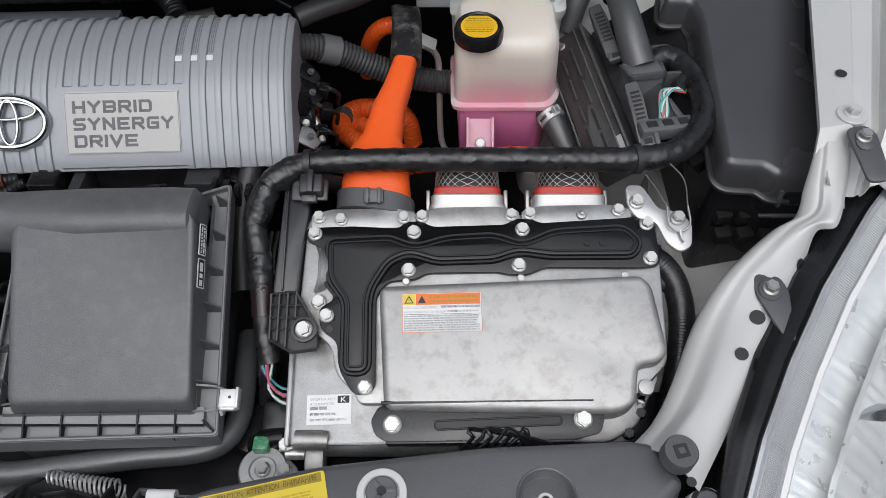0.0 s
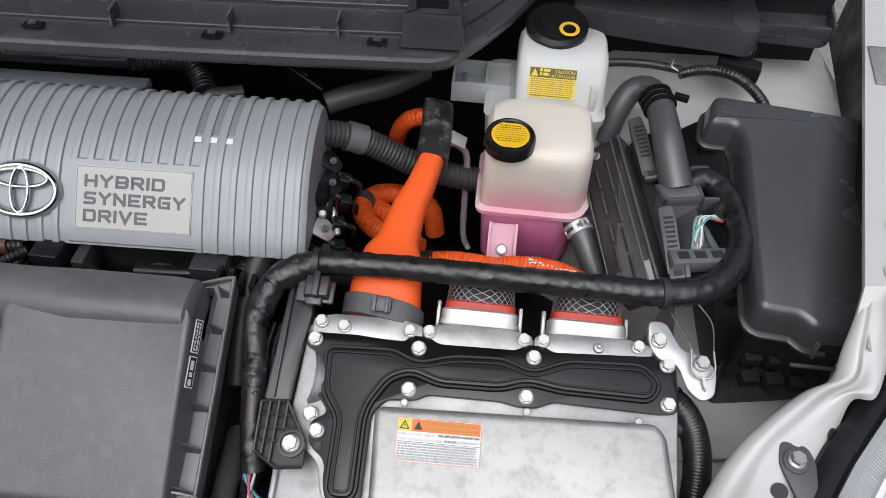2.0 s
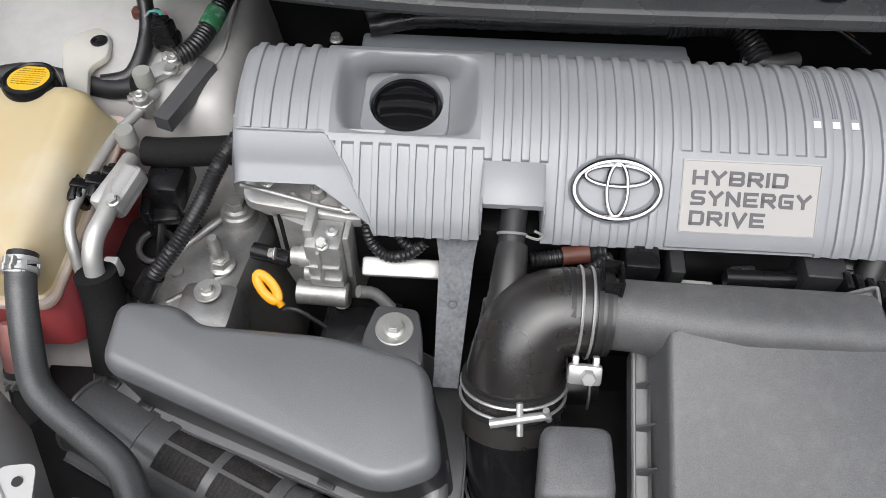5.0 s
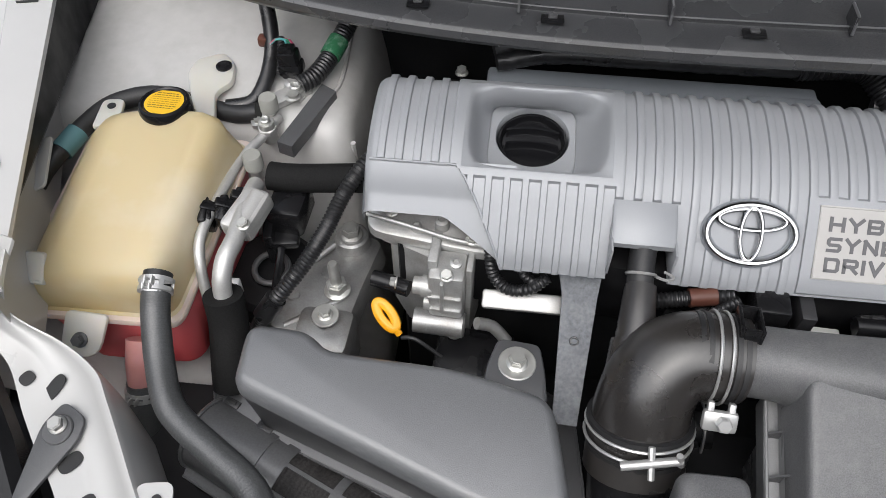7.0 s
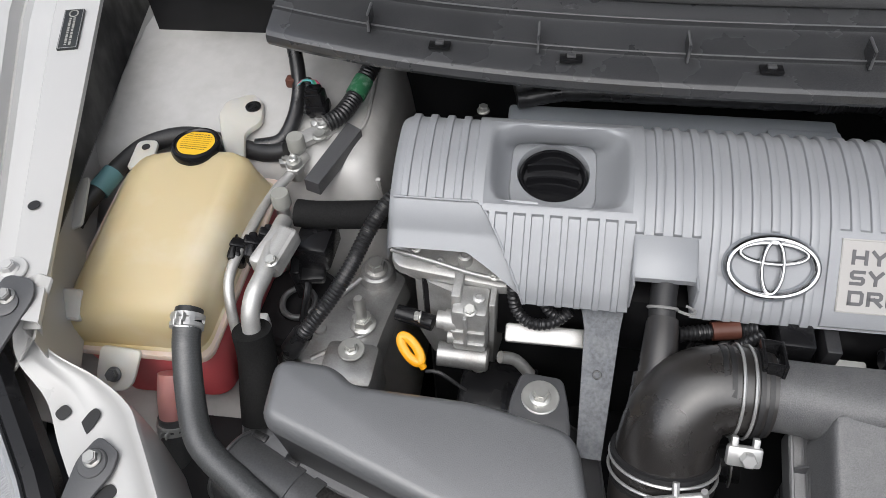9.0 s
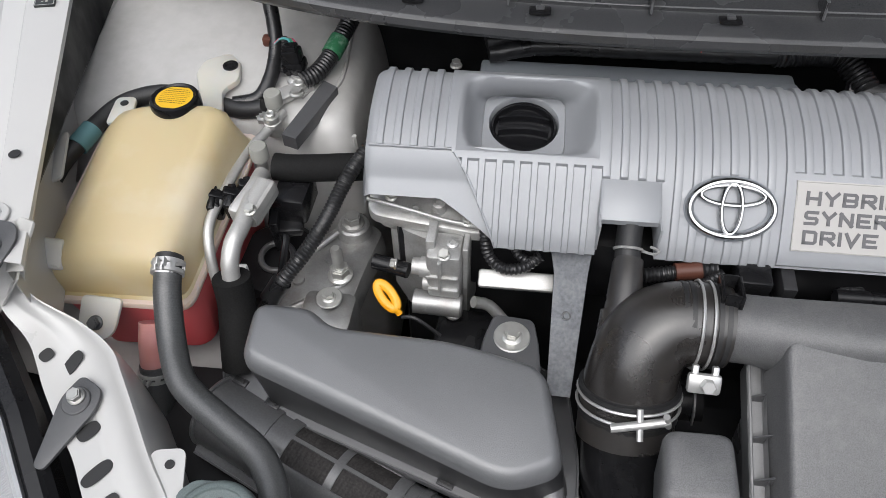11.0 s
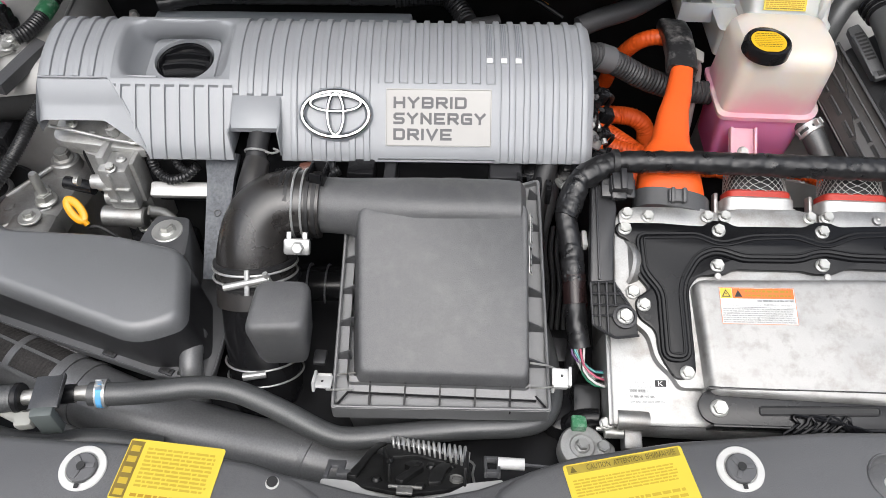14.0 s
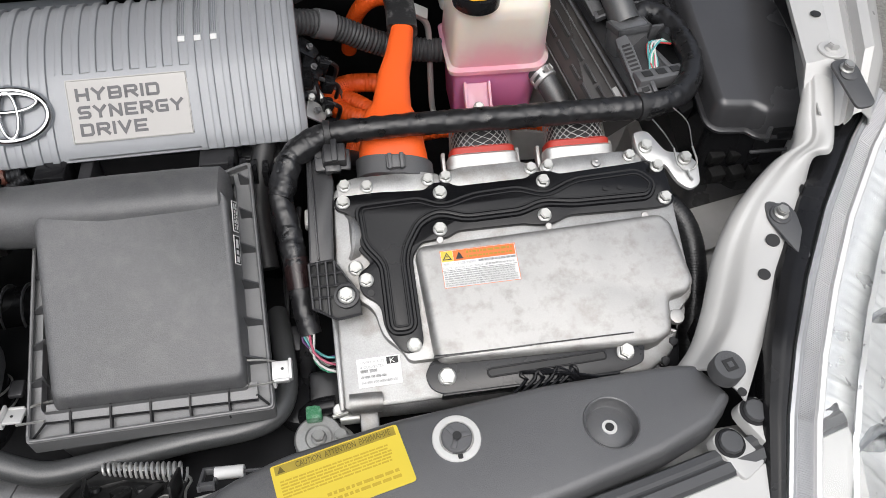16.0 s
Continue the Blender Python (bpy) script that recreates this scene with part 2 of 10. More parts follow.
def bolt(parent, p, n=(0, 0, 1), size=1.0, mat=None, kind="flange", name="bolt"):
    """A hexagon flange bolt standing along n."""
    key = (kind, mat.name)
    if key not in _bolts:
        bm = lathe([(0.0071, 0), (0.0071, 0.0012), (0.0058, 0.0022), (0.0052, 0.0024)], 20)
        hexa = bmesh.new()
        bmesh.ops.create_cone(hexa, cap_ends=True, segments=6, radius1=0.0056, radius2=0.0056, depth=0.0055)
        bmesh.ops.translate(hexa, verts=hexa.verts, vec=(0, 0, 0.0048))
        top = [e for e in hexa.edges if all(v.co.z > 0.005 for v in e.verts)]
        bmesh.ops.bevel(hexa, geom=top, offset=0.0009, segments=2, affect="EDGES")
        join(bm, hexa)
        if kind == "stud":
            join(bm, at(lathe([(0.003, 0), (0.003, 0.016), (0.0022, 0.018)], 12), Matrix.Translation((0, 0, 0.006))))
        if kind == "washer":
            join(bm, lathe([(0.0125, -0.0012), (0.0125, 0.0002), (0.0118, 0.0008)], 24))
        bmesh.ops.recalc_face_normals(bm, faces=bm.faces)
        me = bpy.data.meshes.new(name)
        bm.to_mesh(me)
        bm.free()
        me.materials.append(mat)
        finish(me)
        _bolts[key] = me
    ob = new(name, _bolts[key])
    ob.parent = parent
    turn = (p[0] * 977 + p[1] * 613) % 1.05
    ob.matrix_basis = PLACE[parent.name].inverted() @ axis(p, n) @ Matrix.Rotation(turn, 4, "Z") @ Matrix.Diagonal((size, size, size, 1))
    return ob


def letters(name, body, size, mat, parent, m, depth=0.0003, wide=1.0, align="LEFT", bold=0.0, fit=None):
    """Raised or printed lettering in the built-in font, lying in the xy plane of m."""
    cu = bpy.data.curves.new(name, "FONT")
    cu.body, cu.size, cu.extrude, cu.align_x, cu.offset = body, size, depth, align, bold
    cu.resolution_u = 3
    tmp = bpy.data.objects.new(name, cu)
    me = bpy.data.meshes.new_from_object(tmp)
    bpy.data.objects.remove(tmp)
    bpy.data.curves.remove(cu)
    me.name = name
    if fit:
        wide = fit / max(0.001, max(v.co.x for v in me.vertices) - min(v.co.x for v in me.vertices))
    me.materials.clear()
    me.materials.append(mat)
    me.transform(PLACE[parent.name].inverted() @ m @ Matrix.Diagonal((wide, 1, 1, 1)))
    ob = new(name, me)
    ob.parent = parent
    PLACE[ob.name] = PLACE[parent.name]
    return ob


GLYPHS = {"H": "00 01|10 11|0h 1h", "Y": "01 hh 11|hh h0", "B": "00 01 n1 1p 1k nh 0h|nh 1g 1q n0 00", "R": "00 01 n1 1p 1k nh 0h|hh 10", "I": "00 01", "D": "00 01 n1 1p 1q n0 00",
          "S": "11 m1 0p 0k mh nh 1g 1q n0 00", "N": "00 01|01 10|10 11", "E": "11 01 00 10|0h nh", "G": "11 m1 0p 0q m0 10 1h hh", "V": "01 h0 11"}
STEPS = {"0": 0.0, "1": 1.0, "h": 0.48, "n": 0.86, "m": 0.14, "q": 0.14, "p": 0.86, "k": 0.60, "g": 0.36}


def ribbon(pts, pen):
    """The outline of a pen stroke along pts with mitred corners."""
    left, right = [], []
    for i, p in enumerate(pts):
        a = (p - pts[i - 1]).normalized() if i else (pts[1] - p).normalized()
        b = (pts[i + 1] - p).normalized() if i < len(pts) - 1 else a
        t = (a + b).normalized() if (a + b).length > 0.2 else a
        o = Vector((-t.y, t.x))
        k = pen / 2 / max(0.45, o.dot(Vector((-a.y, a.x))))
        e = a * (-pen / 2 if i == 0 else pen / 2 if i == len(pts) - 1 else 0)
        left.append(p + o * k + e)
        right.append(p - o * k + e)
    return left + right[::-1]


def block_word(word, height, width, depth):
    """Square-cut bold capitals, built stroke by stroke, filling width."""
    bm = bmesh.new()
    units = [0.0 if c == "I" else 1.0 for c in word]
    pen = height * 0.225
    gap = pen + height * 0.20
    k = (width - pen - gap * (len(word) - 1)) / sum(units)
    x, lift = pen / 2, 0
    for c, u in zip(word, units):
        for stroke in GLYPHS[c].split("|"):
            line = [Vector((x + STEPS[e[0]] * k * u, pen / 2 + STEPS[e[1]] * (height - pen))) for e in stroke.split()]
            join(bm, prism(ribbon(line, pen), 0, depth + 0.00004 * lift))
            lift = (lift + 1) % 5
        x += k * u + gap
    return bm


def slab(x0, x1, y0, y1, z0, z1, r=0.0, m=None):
    """A box by its limits, in the pose m."""
    bm = at(rbox(x1 - x0, y1 - y0, z1 - z0, r), Matrix.Translation(((x0 + x1) / 2, (y0 + y1) / 2, z0)))
    return at(bm, m) if m else bm


def bars(parent, m, w, h, rows, mat, name="print_line", seed=1, z=0.0003, gap=0.45):
    """Unreadable print: rows of dark bars broken like words, in one mesh."""
    rnd = random.Random(seed)
    bm = bmesh.new()
    rows = rows if rows < 3 else int(rows * 1.5)
    pitch = h / rows
    for i in range(rows):
        x, y = 0.0, h - (i + 0.75) * pitch
        while x < w * 0.97:
            k = min(rnd.uniform(0.35, 1.4) * pitch * (2.2 if rows > 2 else 1.2), w - x)
            q = [bm.verts.new((x + a * k, y + b * pitch * (1 - gap), z)) for a, b in ((0, 0), (1, 0), (1, 1), (0, 1))]
            bm.faces.new(q)
            x += k + pitch * 0.28
    return part(name, at(bm, m), mat, parent)


def hose_clamp(parent, p, direction, r, mat, width=0.008, name="hose_clamp"):
    """A spring band clamp with two ears round a hose."""
    bm = lathe([(r, 0), (r + 0.0014, 0.0003), (r + 0.0014, width * 0.34), (r, width * 0.36)], 28)
    join(bm, lathe([(r, width * 0.64), (r + 0.0014, width * 0.66), (r + 0.0014, width - 0.0003), (r, width)], 28))
    for i in range(5):
        a = 2 * math.pi * (i + 0.5) / 5
        join(bm, at(rbox(0.005, 0.0014, width * 0.5, 0.0003, 1), Matrix.Rotation(a, 4, "Z") @ pose(0, r + 0.0006, width * 0.25)))
    for s in (-1, 1):
        join(bm, at(rbox(0.0018, 0.008, width * 0.6, 0.0004, 1), pose(0.003 * s, r + 0.003, width * 0.2)))
    return part(name, at(bm, axis(p, direction, (0, 0, 1))), mat, parent)

# ---- materials ----
M_GRAIN = surf("grained_black_plastic", (0.096, 0.097, 0.100), 0.46, spec=0.6, coat=0.12, coat_rough=0.42, grain=0.3, gscale=1100, bump=0.4, var=0.12, vscale=7, rvar=0.06, stain=(0.17, 0.17, 0.165), stain_scale=70, stain_amt=0.25)
M_INLET = surf("coarse_grained_plastic", (0.128, 0.131, 0.137), 0.43, spec=0.9, coat=0.8, coat_rough=0.42, grain=0.35, gscale=1500, bump=0.45, bdist=0.0005, var=0.12, vscale=7, rvar=0.06)
M_DUCT = surf("smooth_black_plastic", (0.110, 0.111, 0.114), 0.35, spec=0.8, coat=0.5, coat_rough=0.35, grain=0.15, bump=0.12, gscale=500, rvar=0.08)
M_TRIM = surf("grey_trim_plastic", (0.068, 0.069, 0.072), 0.45, spec=0.7, grain=0.2, gscale=1300, bump=0.3, var=0.1, rvar=0.05)
M_SUPPORT = surf("support_cover_plastic", (0.088, 0.089, 0.092), 0.45, spec=0.8, coat=0.55, coat_rough=0.42, grain=0.25, gscale=1300, bump=0.35, var=0.14, rvar=0.06, stain=(0.12, 0.12, 0.118), stain_scale=20, stain_amt=0.25)
M_COWL = surf("cowl_plastic", (0.028, 0.028, 0.030), 0.34, spec=0.6, grain=0.2, gscale=900, bump=0.15)
M_COWLTOP = surf("satin_cowl_plastic", (0.046, 0.047, 0.050), 0.27, spec=0.85, grain=0.2, gscale=900, bump=0.12, var=0.15, stain=(0.07, 0.07, 0.07), stain_amt=0.15, stain_scale=18)
M_GLOSS = surf("gloss_black_plastic", (0.010, 0.010, 0.011), 0.24, spec=0.32, var=0.2, rvar=0.08, stain=(0.03, 0.03, 0.03), stain_amt=0.2)
M_LID = surf("satin_black_lid", (0.066, 0.067, 0.070), 0.34, spec=0.9, coat=0.3, coat_rough=0.36, var=0.12, rvar=0.06, grain=0.1, gscale=1300, bump=0.12)
M_CAPGLOSS = surf("polished_black_plastic", (0.008, 0.008, 0.009), 0.14, spec=0.5, var=0.2, rvar=0.05)
# Serves black parts, and surfaces whose shade is put into the colour.
M_DARK = surf("black_parts_and_shade", (0.010, 0.010, 0.011), 0.5, spec=0.3, var=0.4, vscale=30, rvar=0.15)
M_BLACKPAINT = surf("black_painted_steel", (0.007, 0.007, 0.008), 0.22, spec=0.32, var=0.15, rvar=0.08, bump=0.05, gscale=250)
M_LATCH = surf("greasy_black_latch", (0.010, 0.010, 0.010), 0.38, spec=0.45, var=0.3, vscale=40, bump=0.2, gscale=300, rvar=0.15)
M_SATIN = surf("satin_black_bracket", (0.014, 0.014, 0.015), 0.26, var=0.15, bump=0.1, gscale=400)
M_SCREEN = surf("windscreen_glass", (0.012, 0.018, 0.016), 0.08, var=0.1, rvar=0.02)
M_ELBOW = surf("glossy_rubber", (0.024, 0.022, 0.021), 0.27, spec=0.8, var=0.2, vscale=14, rvar=0.1, grain=0.1, bump=0.08, gscale=300, stain=(0.05, 0.045, 0.04), stain_amt=0.3, stain_scale=22)
M_RUBBER = surf("black_rubber", (0.020, 0.020, 0.021), 0.48, grain=0.2, gscale=700, bump=0.15, stain=(0.06, 0.06, 0.058), stain_amt=0.15, stain_scale=30)
M_HOSE = surf("hose_rubber", (0.058, 0.060, 0.061), 0.40, spec=0.85, grain=0.25, gscale=800, bump=0.25, stain=(0.05, 0.05, 0.05), stain_amt=0.2)
M_CONDUIT = surf("corrugated_conduit", (0.016, 0.016, 0.017), 0.36, spec=0.7, grain=0.2, rvar=0.1)
M_GREYPART = surf("grey_connector_plastic", (0.105, 0.106, 0.11), 0.45, var=0.1, spec=0.6)
M_GREYHOSE = surf("dusty_black_conduit", (0.040, 0.040, 0.042), 0.5, grain=0.25, rvar=0.1)
M_TAPE = surf("vinyl_harness_tape", (0.014, 0.014, 0.015), 0.33, var=0.3, vscale=60, grain=0.2, gscale=170, bump=0.3, bdist=0.0012, spec=0.55, rvar=0.1)
M_FOAM = surf("foam_sleeve", (0.010, 0.010, 0.010), 0.8, spec=0.2, grain=0.4, gscale=700, bump=0.5)
M_SKIRT = surf("shaded_lower_wall", (0.022, 0.022, 0.024), 0.36, spec=0.5, var=0.15, rvar=0.06, grain=0.1, gscale=1300, bump=0.1)
M_FLANGE = surf("satin_grey_gutter", (0.125, 0.126, 0.128), 0.40, spec=0.8, coat=0.4, coat_rough=0.4, grain=0.15, gscale=1200, bump=0.15, var=0.12, rvar=0.06)
M_ECU = surf("brown_black_casing", (0.034, 0.031, 0.030), 0.38, spec=0.6, var=0.2, vscale=30, rvar=0.08, stain=(0.06, 0.055, 0.05), stain_amt=0.4, stain_scale=40)
M_FUSELID = surf("polished_black_lid", (0.050, 0.050, 0.053), 0.27, spec=0.55, coat=0.3, coat_rough=0.24, var=0.12, rvar=0.05, grain=0.08, gscale=1300, bump=0.08)
M_PLEAT = surf("pleated_filter_cloth", (0.030, 0.028, 0.027), 0.7, spec=0.3, grain=0.4, gscale=500, bump=0.6, var=0.3, vscale=90)
M_SILVER = surf("silver_painted_plastic", (0.30, 0.31, 0.325), 0.42, metal=0.15, var=0.04, grain=0.05, gscale=1500, bump=0.08, rvar=0.04)
M_LEDGE = surf("grey_blue_plastic", (0.19, 0.205, 0.225), 0.5, var=0.06, grain=0.05)
M_WHITE = surf("white_body_paint", (0.50, 0.497, 0.485), 0.32, var=0.03, coat=0.6, rvar=0.05, stain=(0.50, 0.48, 0.45), stain_amt=0.12, stain_scale=9)
M_PRIMER = surf("dull_white_paint", (0.46, 0.455, 0.442), 0.40, var=0.05, vscale=8, coat=0.25, grain=0.04, gscale=60, bump=0.2, bdist=0.002, stain=(0.30, 0.285, 0.26), stain_amt=0.4, stain_scale=11)
M_CAST = surf("cast_aluminium", (0.39, 0.39, 0.385), 0.46, metal=0.8, var=0.2, vscale=28, grain=0.08, gscale=700, bump=0.12, stain=(0.26, 0.24, 0.215), stain_scale=30, stain_amt=0.7, rvar=0.12)
M_COVERALU = surf("mottled_aluminium", (0.41, 0.405, 0.395), 0.45, metal=0.62, var=0.16, vscale=16, grain=0.03, gscale=900, bump=0.03, stain=(0.27, 0.255, 0.235), stain_scale=62, stain_amt=0.65, rvar=0.14)
M_STEEL = surf("zinc_plated_steel", (0.52, 0.52, 0.495), 0.38, metal=0.72, var=0.1, vscale=120, rvar=0.1)
M_DULLSTEEL = surf("dull_steel", (0.40, 0.40, 0.385), 0.44, metal=0.72, var=0.2, vscale=60, rvar=0.12, stain=(0.16, 0.13, 0.11), stain_scale=50, stain_amt=0.35)
M_PIPE = surf("aluminium_pipe", (0.53, 0.525, 0.51), 0.44, metal=0.6, var=0.10, vscale=40, rvar=0.10, grain=0.05, gscale=600, bump=0.06)
M_CHROME = surf("chrome", (0.50, 0.505, 0.51), 0.15, metal=1.0, var=0.02, rvar=0.03)
M_CLIPMETAL = surf("bright_clip_steel", (0.53, 0.53, 0.52), 0.36, metal=0.6, var=0.05)
M_PLATEDARK = surf("dark_plate", (0.022, 0.025, 0.025), 0.4)
M_CLIPWHITE = surf("pale_zinc_clip", (0.66, 0.66, 0.65), 0.40, metal=0.25, var=0.05)
M_PLATE = surf("brushed_name_plate", (0.43, 0.42, 0.405), 0.56, metal=0.22, spec=0.4, var=0.05, vscale=20)
M_ORANGE = surf("orange_high_voltage_plastic", (0.80, 0.105, 0.012), 0.46, var=0.08, grain=0.06, gscale=700, bump=0.1)
M_REDRUBBER = surf("red_seal_rubber", (0.44, 0.035, 0.02), 0.5)
M_YELLOW = surf("yellow_sticker", (0.68, 0.53, 0.055), 0.38, var=0.04)
M_CAPYELLOW = surf("amber_cap_print", (0.80, 0.48, 0.02), 0.45, var=0.05)
M_DIP = surf("yellow_dipstick_plastic", (0.80, 0.36, 0.006), 0.38, var=0.04)
M_STICKER = surf("white_sticker", (0.72, 0.72, 0.71), 0.42, var=0.03)
M_STICKORANGE = surf("orange_sticker", (0.72, 0.17, 0.03), 0.45, var=0.03)
M_INK = surf("black_ink", (0.02, 0.02, 0.02), 0.5)
M_GREYINK = surf("grey_lettering", (0.10, 0.10, 0.105), 0.45)
M_LABELINK = surf("faded_grey_ink", (0.36, 0.36, 0.355), 0.5)
M_OLIVEINK = surf("brown_ink_on_yellow", (0.12, 0.09, 0.01), 0.5)
M_BROWNPRINT = surf("brown_print", (0.42, 0.24, 0.01), 0.5)
M_HEADBAND = surf("dirty_yellow_band", (0.34, 0.26, 0.035), 0.45, var=0.2, vscale=60)
M_BROWNBAND = surf("faded_brown_band", (0.20, 0.14, 0.025), 0.45, var=0.2, vscale=60)
M_FADEDPRINT = surf("faded_brown_print", (0.52, 0.37, 0.03), 0.45)
M_GREEN = surf("green_tape", (0.045, 0.22, 0.10), 0.5, stain=(0.35, 0.50, 0.40), stain_scale=130, stain_amt=0.7)
M_TEAL = surf("teal_tape", (0.10, 0.22, 0.24), 0.5)
M_BROWN = surf("brown_clip", (0.10, 0.035, 0.022), 0.5)
M_BLUE = surf("blue_print", (0.10, 0.35, 0.65), 0.5)
M_WASHER = surf("green_grey_cap", (0.108, 0.135, 0.134), 0.5, grain=0.15, bump=0.15)
M_BRACKETFOOT = surf("green_grey_plastic", (0.10, 0.115, 0.112), 0.45, spec=0.6)
M_VALVECAP = surf("grey_valve_cap", (0.30, 0.30, 0.275), 0.55)
M_RINGGREY = surf("pale_grey_fastener", (0.58, 0.58, 0.565), 0.5, var=0.06)
M_WIREW = surf("white_wire", (0.6, 0.6, 0.58), 0.4)
M_WIREG = surf("green_wire", (0.05, 0.28, 0.16), 0.4)
M_WIRET = surf("turquoise_wire", (0.10, 0.36, 0.36), 0.4)
M_WIREP = surf("pink_wire", (0.45, 0.08, 0.14), 0.4)
M_WIRER = surf("red_wire", (0.5, 0.03, 0.03), 0.4)
M_WIREV = surf("violet_wire", (0.16, 0.07, 0.22), 0.4)
M_GROUND = surf("grey_paving", (0.20, 0.195, 0.18), 0.85, var=0.2, vscale=1.5, grain=0.25, gscale=120, bump=0.4)


def tank_material(name, low, milk, level, fade, top=None, patch=13):
    """Milky translucent plastic through which the coolant shows up to its level (object z)."""
    m = bpy.data.materials.new(name)
    m.use_nodes = True
    n, l = m.node_tree.nodes, m.node_tree.links
    b = n["Principled BSDF"]
    tc = n.new("ShaderNodeTexCoord")
    sep = n.new("ShaderNodeSeparateXYZ")
    l.new(tc.outputs["Object"], sep.inputs["Vector"])
    nz = n.new("ShaderNodeTexNoise")
    nz.inputs["Scale"].default_value, nz.inputs["Detail"].default_value = 22, 4
    l.new(tc.outputs["Object"], nz.inputs["Vector"])
    add = n.new("ShaderNodeMath")
    add.operation = "MULTIPLY_ADD"
    l.new(nz.outputs["Fac"], add.inputs[0])
    add.inputs[1].default_value = fade * 0.5
    l.new(sep.outputs["Z"], add.inputs[2])
    mr = n.new("ShaderNodeMapRange")
    mr.interpolation_type = "SMOOTHSTEP"
    mr.inputs["From Min"].default_value, mr.inputs["From Max"].default_value = level - fade, level + fade
    l.new(add.outputs["Value"], mr.inputs["Value"])
    mix = n.new("ShaderNodeMix")
    mix.data_type = "RGBA"
    mix.inputs["A"].default_value, mix.inputs["B"].default_value = (*low, 1), (*milk, 1)
    l.new(mr.outputs["Result"], mix.inputs["Factor"])
    out = mix.outputs["Result"]
    if top:
        st = n.new("ShaderNodeMapRange")
        st.inputs["From Min"].default_value, st.inputs["From Max"].default_value = 0.42, 0.62
        st.inputs["To Max"].default_value = 0.85
        n2 = n.new("ShaderNodeTexNoise")
        n2.inputs["Scale"].default_value, n2.inputs["Detail"].default_value = patch, 6
        l.new(tc.outputs["Object"], n2.inputs["Vector"])
        l.new(n2.outputs["Fac"], st.inputs["Value"])
        m2 = n.new("ShaderNodeMix")
        m2.data_type = "RGBA"
        l.new(st.outputs["Result"], m2.inputs["Factor"])
        l.new(out, m2.inputs["A"])
        m2.inputs["B"].default_value = (*top, 1)
        out = m2.outputs["Result"]
    l.new(out, b.inputs["Base Color"])
    b.inputs["Roughness"].default_value = 0.33
    b.inputs["Subsurface Weight"].default_value = 0.45
    b.inputs["Subsurface Radius"].default_value = (1.0, 0.75, 0.5)
    b.inputs["Subsurface Scale"].default_value = 0.018
    tr = n.new("ShaderNodeBsdfTranslucent")
    l.new(out, tr.inputs["Color"])
    ms = n.new("ShaderNodeMixShader")
    ms.inputs["Fac"].default_value = 0.22
    l.new(b.outputs["BSDF"], ms.inputs[1])
    l.new(tr.outputs["BSDF"], ms.inputs[2])
    l.new(ms.outputs["Shader"], n["Material Output"].inputs["Surface"])
    return m


M_TANKL_UP = tank_material("yellowed_tank_plastic", (0.60, 0.42, 0.14), (0.62, 0.52, 0.31), 0.085, 0.05, (0.71, 0.66, 0.53), 8)
M_TANKL_LOW = tank_material("tank_with_red_coolant", (0.56, 0.07, 0.08), (0.64, 0.15, 0.16), 0.05, 0.08)
M_TANKR_UP = tank_material("milky_tank_plastic", (0.90, 0.40, 0.50), (0.86, 0.81, 0.73), 0.124, 0.034, (0.90, 0.83, 0.74))
M_TANKR_LOW = tank_material("tank_with_pink_coolant", (0.97, 0.20, 0.50), (0.97, 0.34, 0.60), 0.05, 0.05)
M_TANKWHITE = tank_material("clear_white_tank_plastic", (0.60, 0.61, 0.60), (0.74, 0.74, 0.71), 0.03, 0.05)
M_TAB = tank_material("milky_moulding", (0.62, 0.60, 0.55), (0.70, 0.68, 0.62), 0.0, 0.1)

M_TANKSEAM = tank_material("milky_seam", (0.72, 0.50, 0.46), (0.72, 0.58, 0.50), 0.0, 0.1)
M_TABPINK = tank_material("pinkish_moulding", (0.82, 0.36, 0.48), (0.84, 0.46, 0.54), 0.0, 0.1)
M_TABRED = tank_material("reddish_moulding", (0.55, 0.20, 0.20), (0.60, 0.30, 0.28), 0.0, 0.1)

M_GLASS = bpy.data.materials.new("clear_lens")
M_GLASS.use_nodes = True
_b = M_GLASS.node_tree.nodes["Principled BSDF"]
_b.inputs["Base Color"].default_value = (0.97, 0.98, 0.98, 1)
_b.inputs["Roughness"].default_value = 0.03
_b.inputs["Transmission Weight"].default_value = 1.0
_b.inputs["IOR"].default_value = 1.35
M_REFLECT = surf("lamp_reflector", (0.80, 0.805, 0.80), 0.34, metal=0.55, var=0.10, vscale=40, rvar=0.10)
M_BEZEL = surf("grey_lamp_bezel", (0.36, 0.365, 0.375), 0.36, metal=0.35, var=0.05)
M_BRIGHTCAST = surf("bright_cast_aluminium", (0.47, 0.47, 0.46), 0.48, metal=0.6, var=0.15, vscale=30, grain=0.06, gscale=600, bump=0.1, stain=(0.30, 0.28, 0.25), stain_scale=45, stain_amt=0.5)
M_LAMPGREY = surf("lamp_bezel_silver", (0.55, 0.56, 0.57), 0.35, metal=0.5, var=0.05)

# ---- the car's body round the engine bay; BODY is the car's own frame, centred between the wings ----
BODY = pose(-0.3225, 0, 0.95, 0, -0.8, 2.35) @ Matrix.Translation((0, 0, -0.95))


def body_z(y):
    return 1.034 + 0.10 * (y - 0.54)


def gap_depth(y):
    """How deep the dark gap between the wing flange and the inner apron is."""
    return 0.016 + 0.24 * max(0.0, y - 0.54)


def wing_in(y):
    return 0.703 + 0.275 * (y - 0.53)


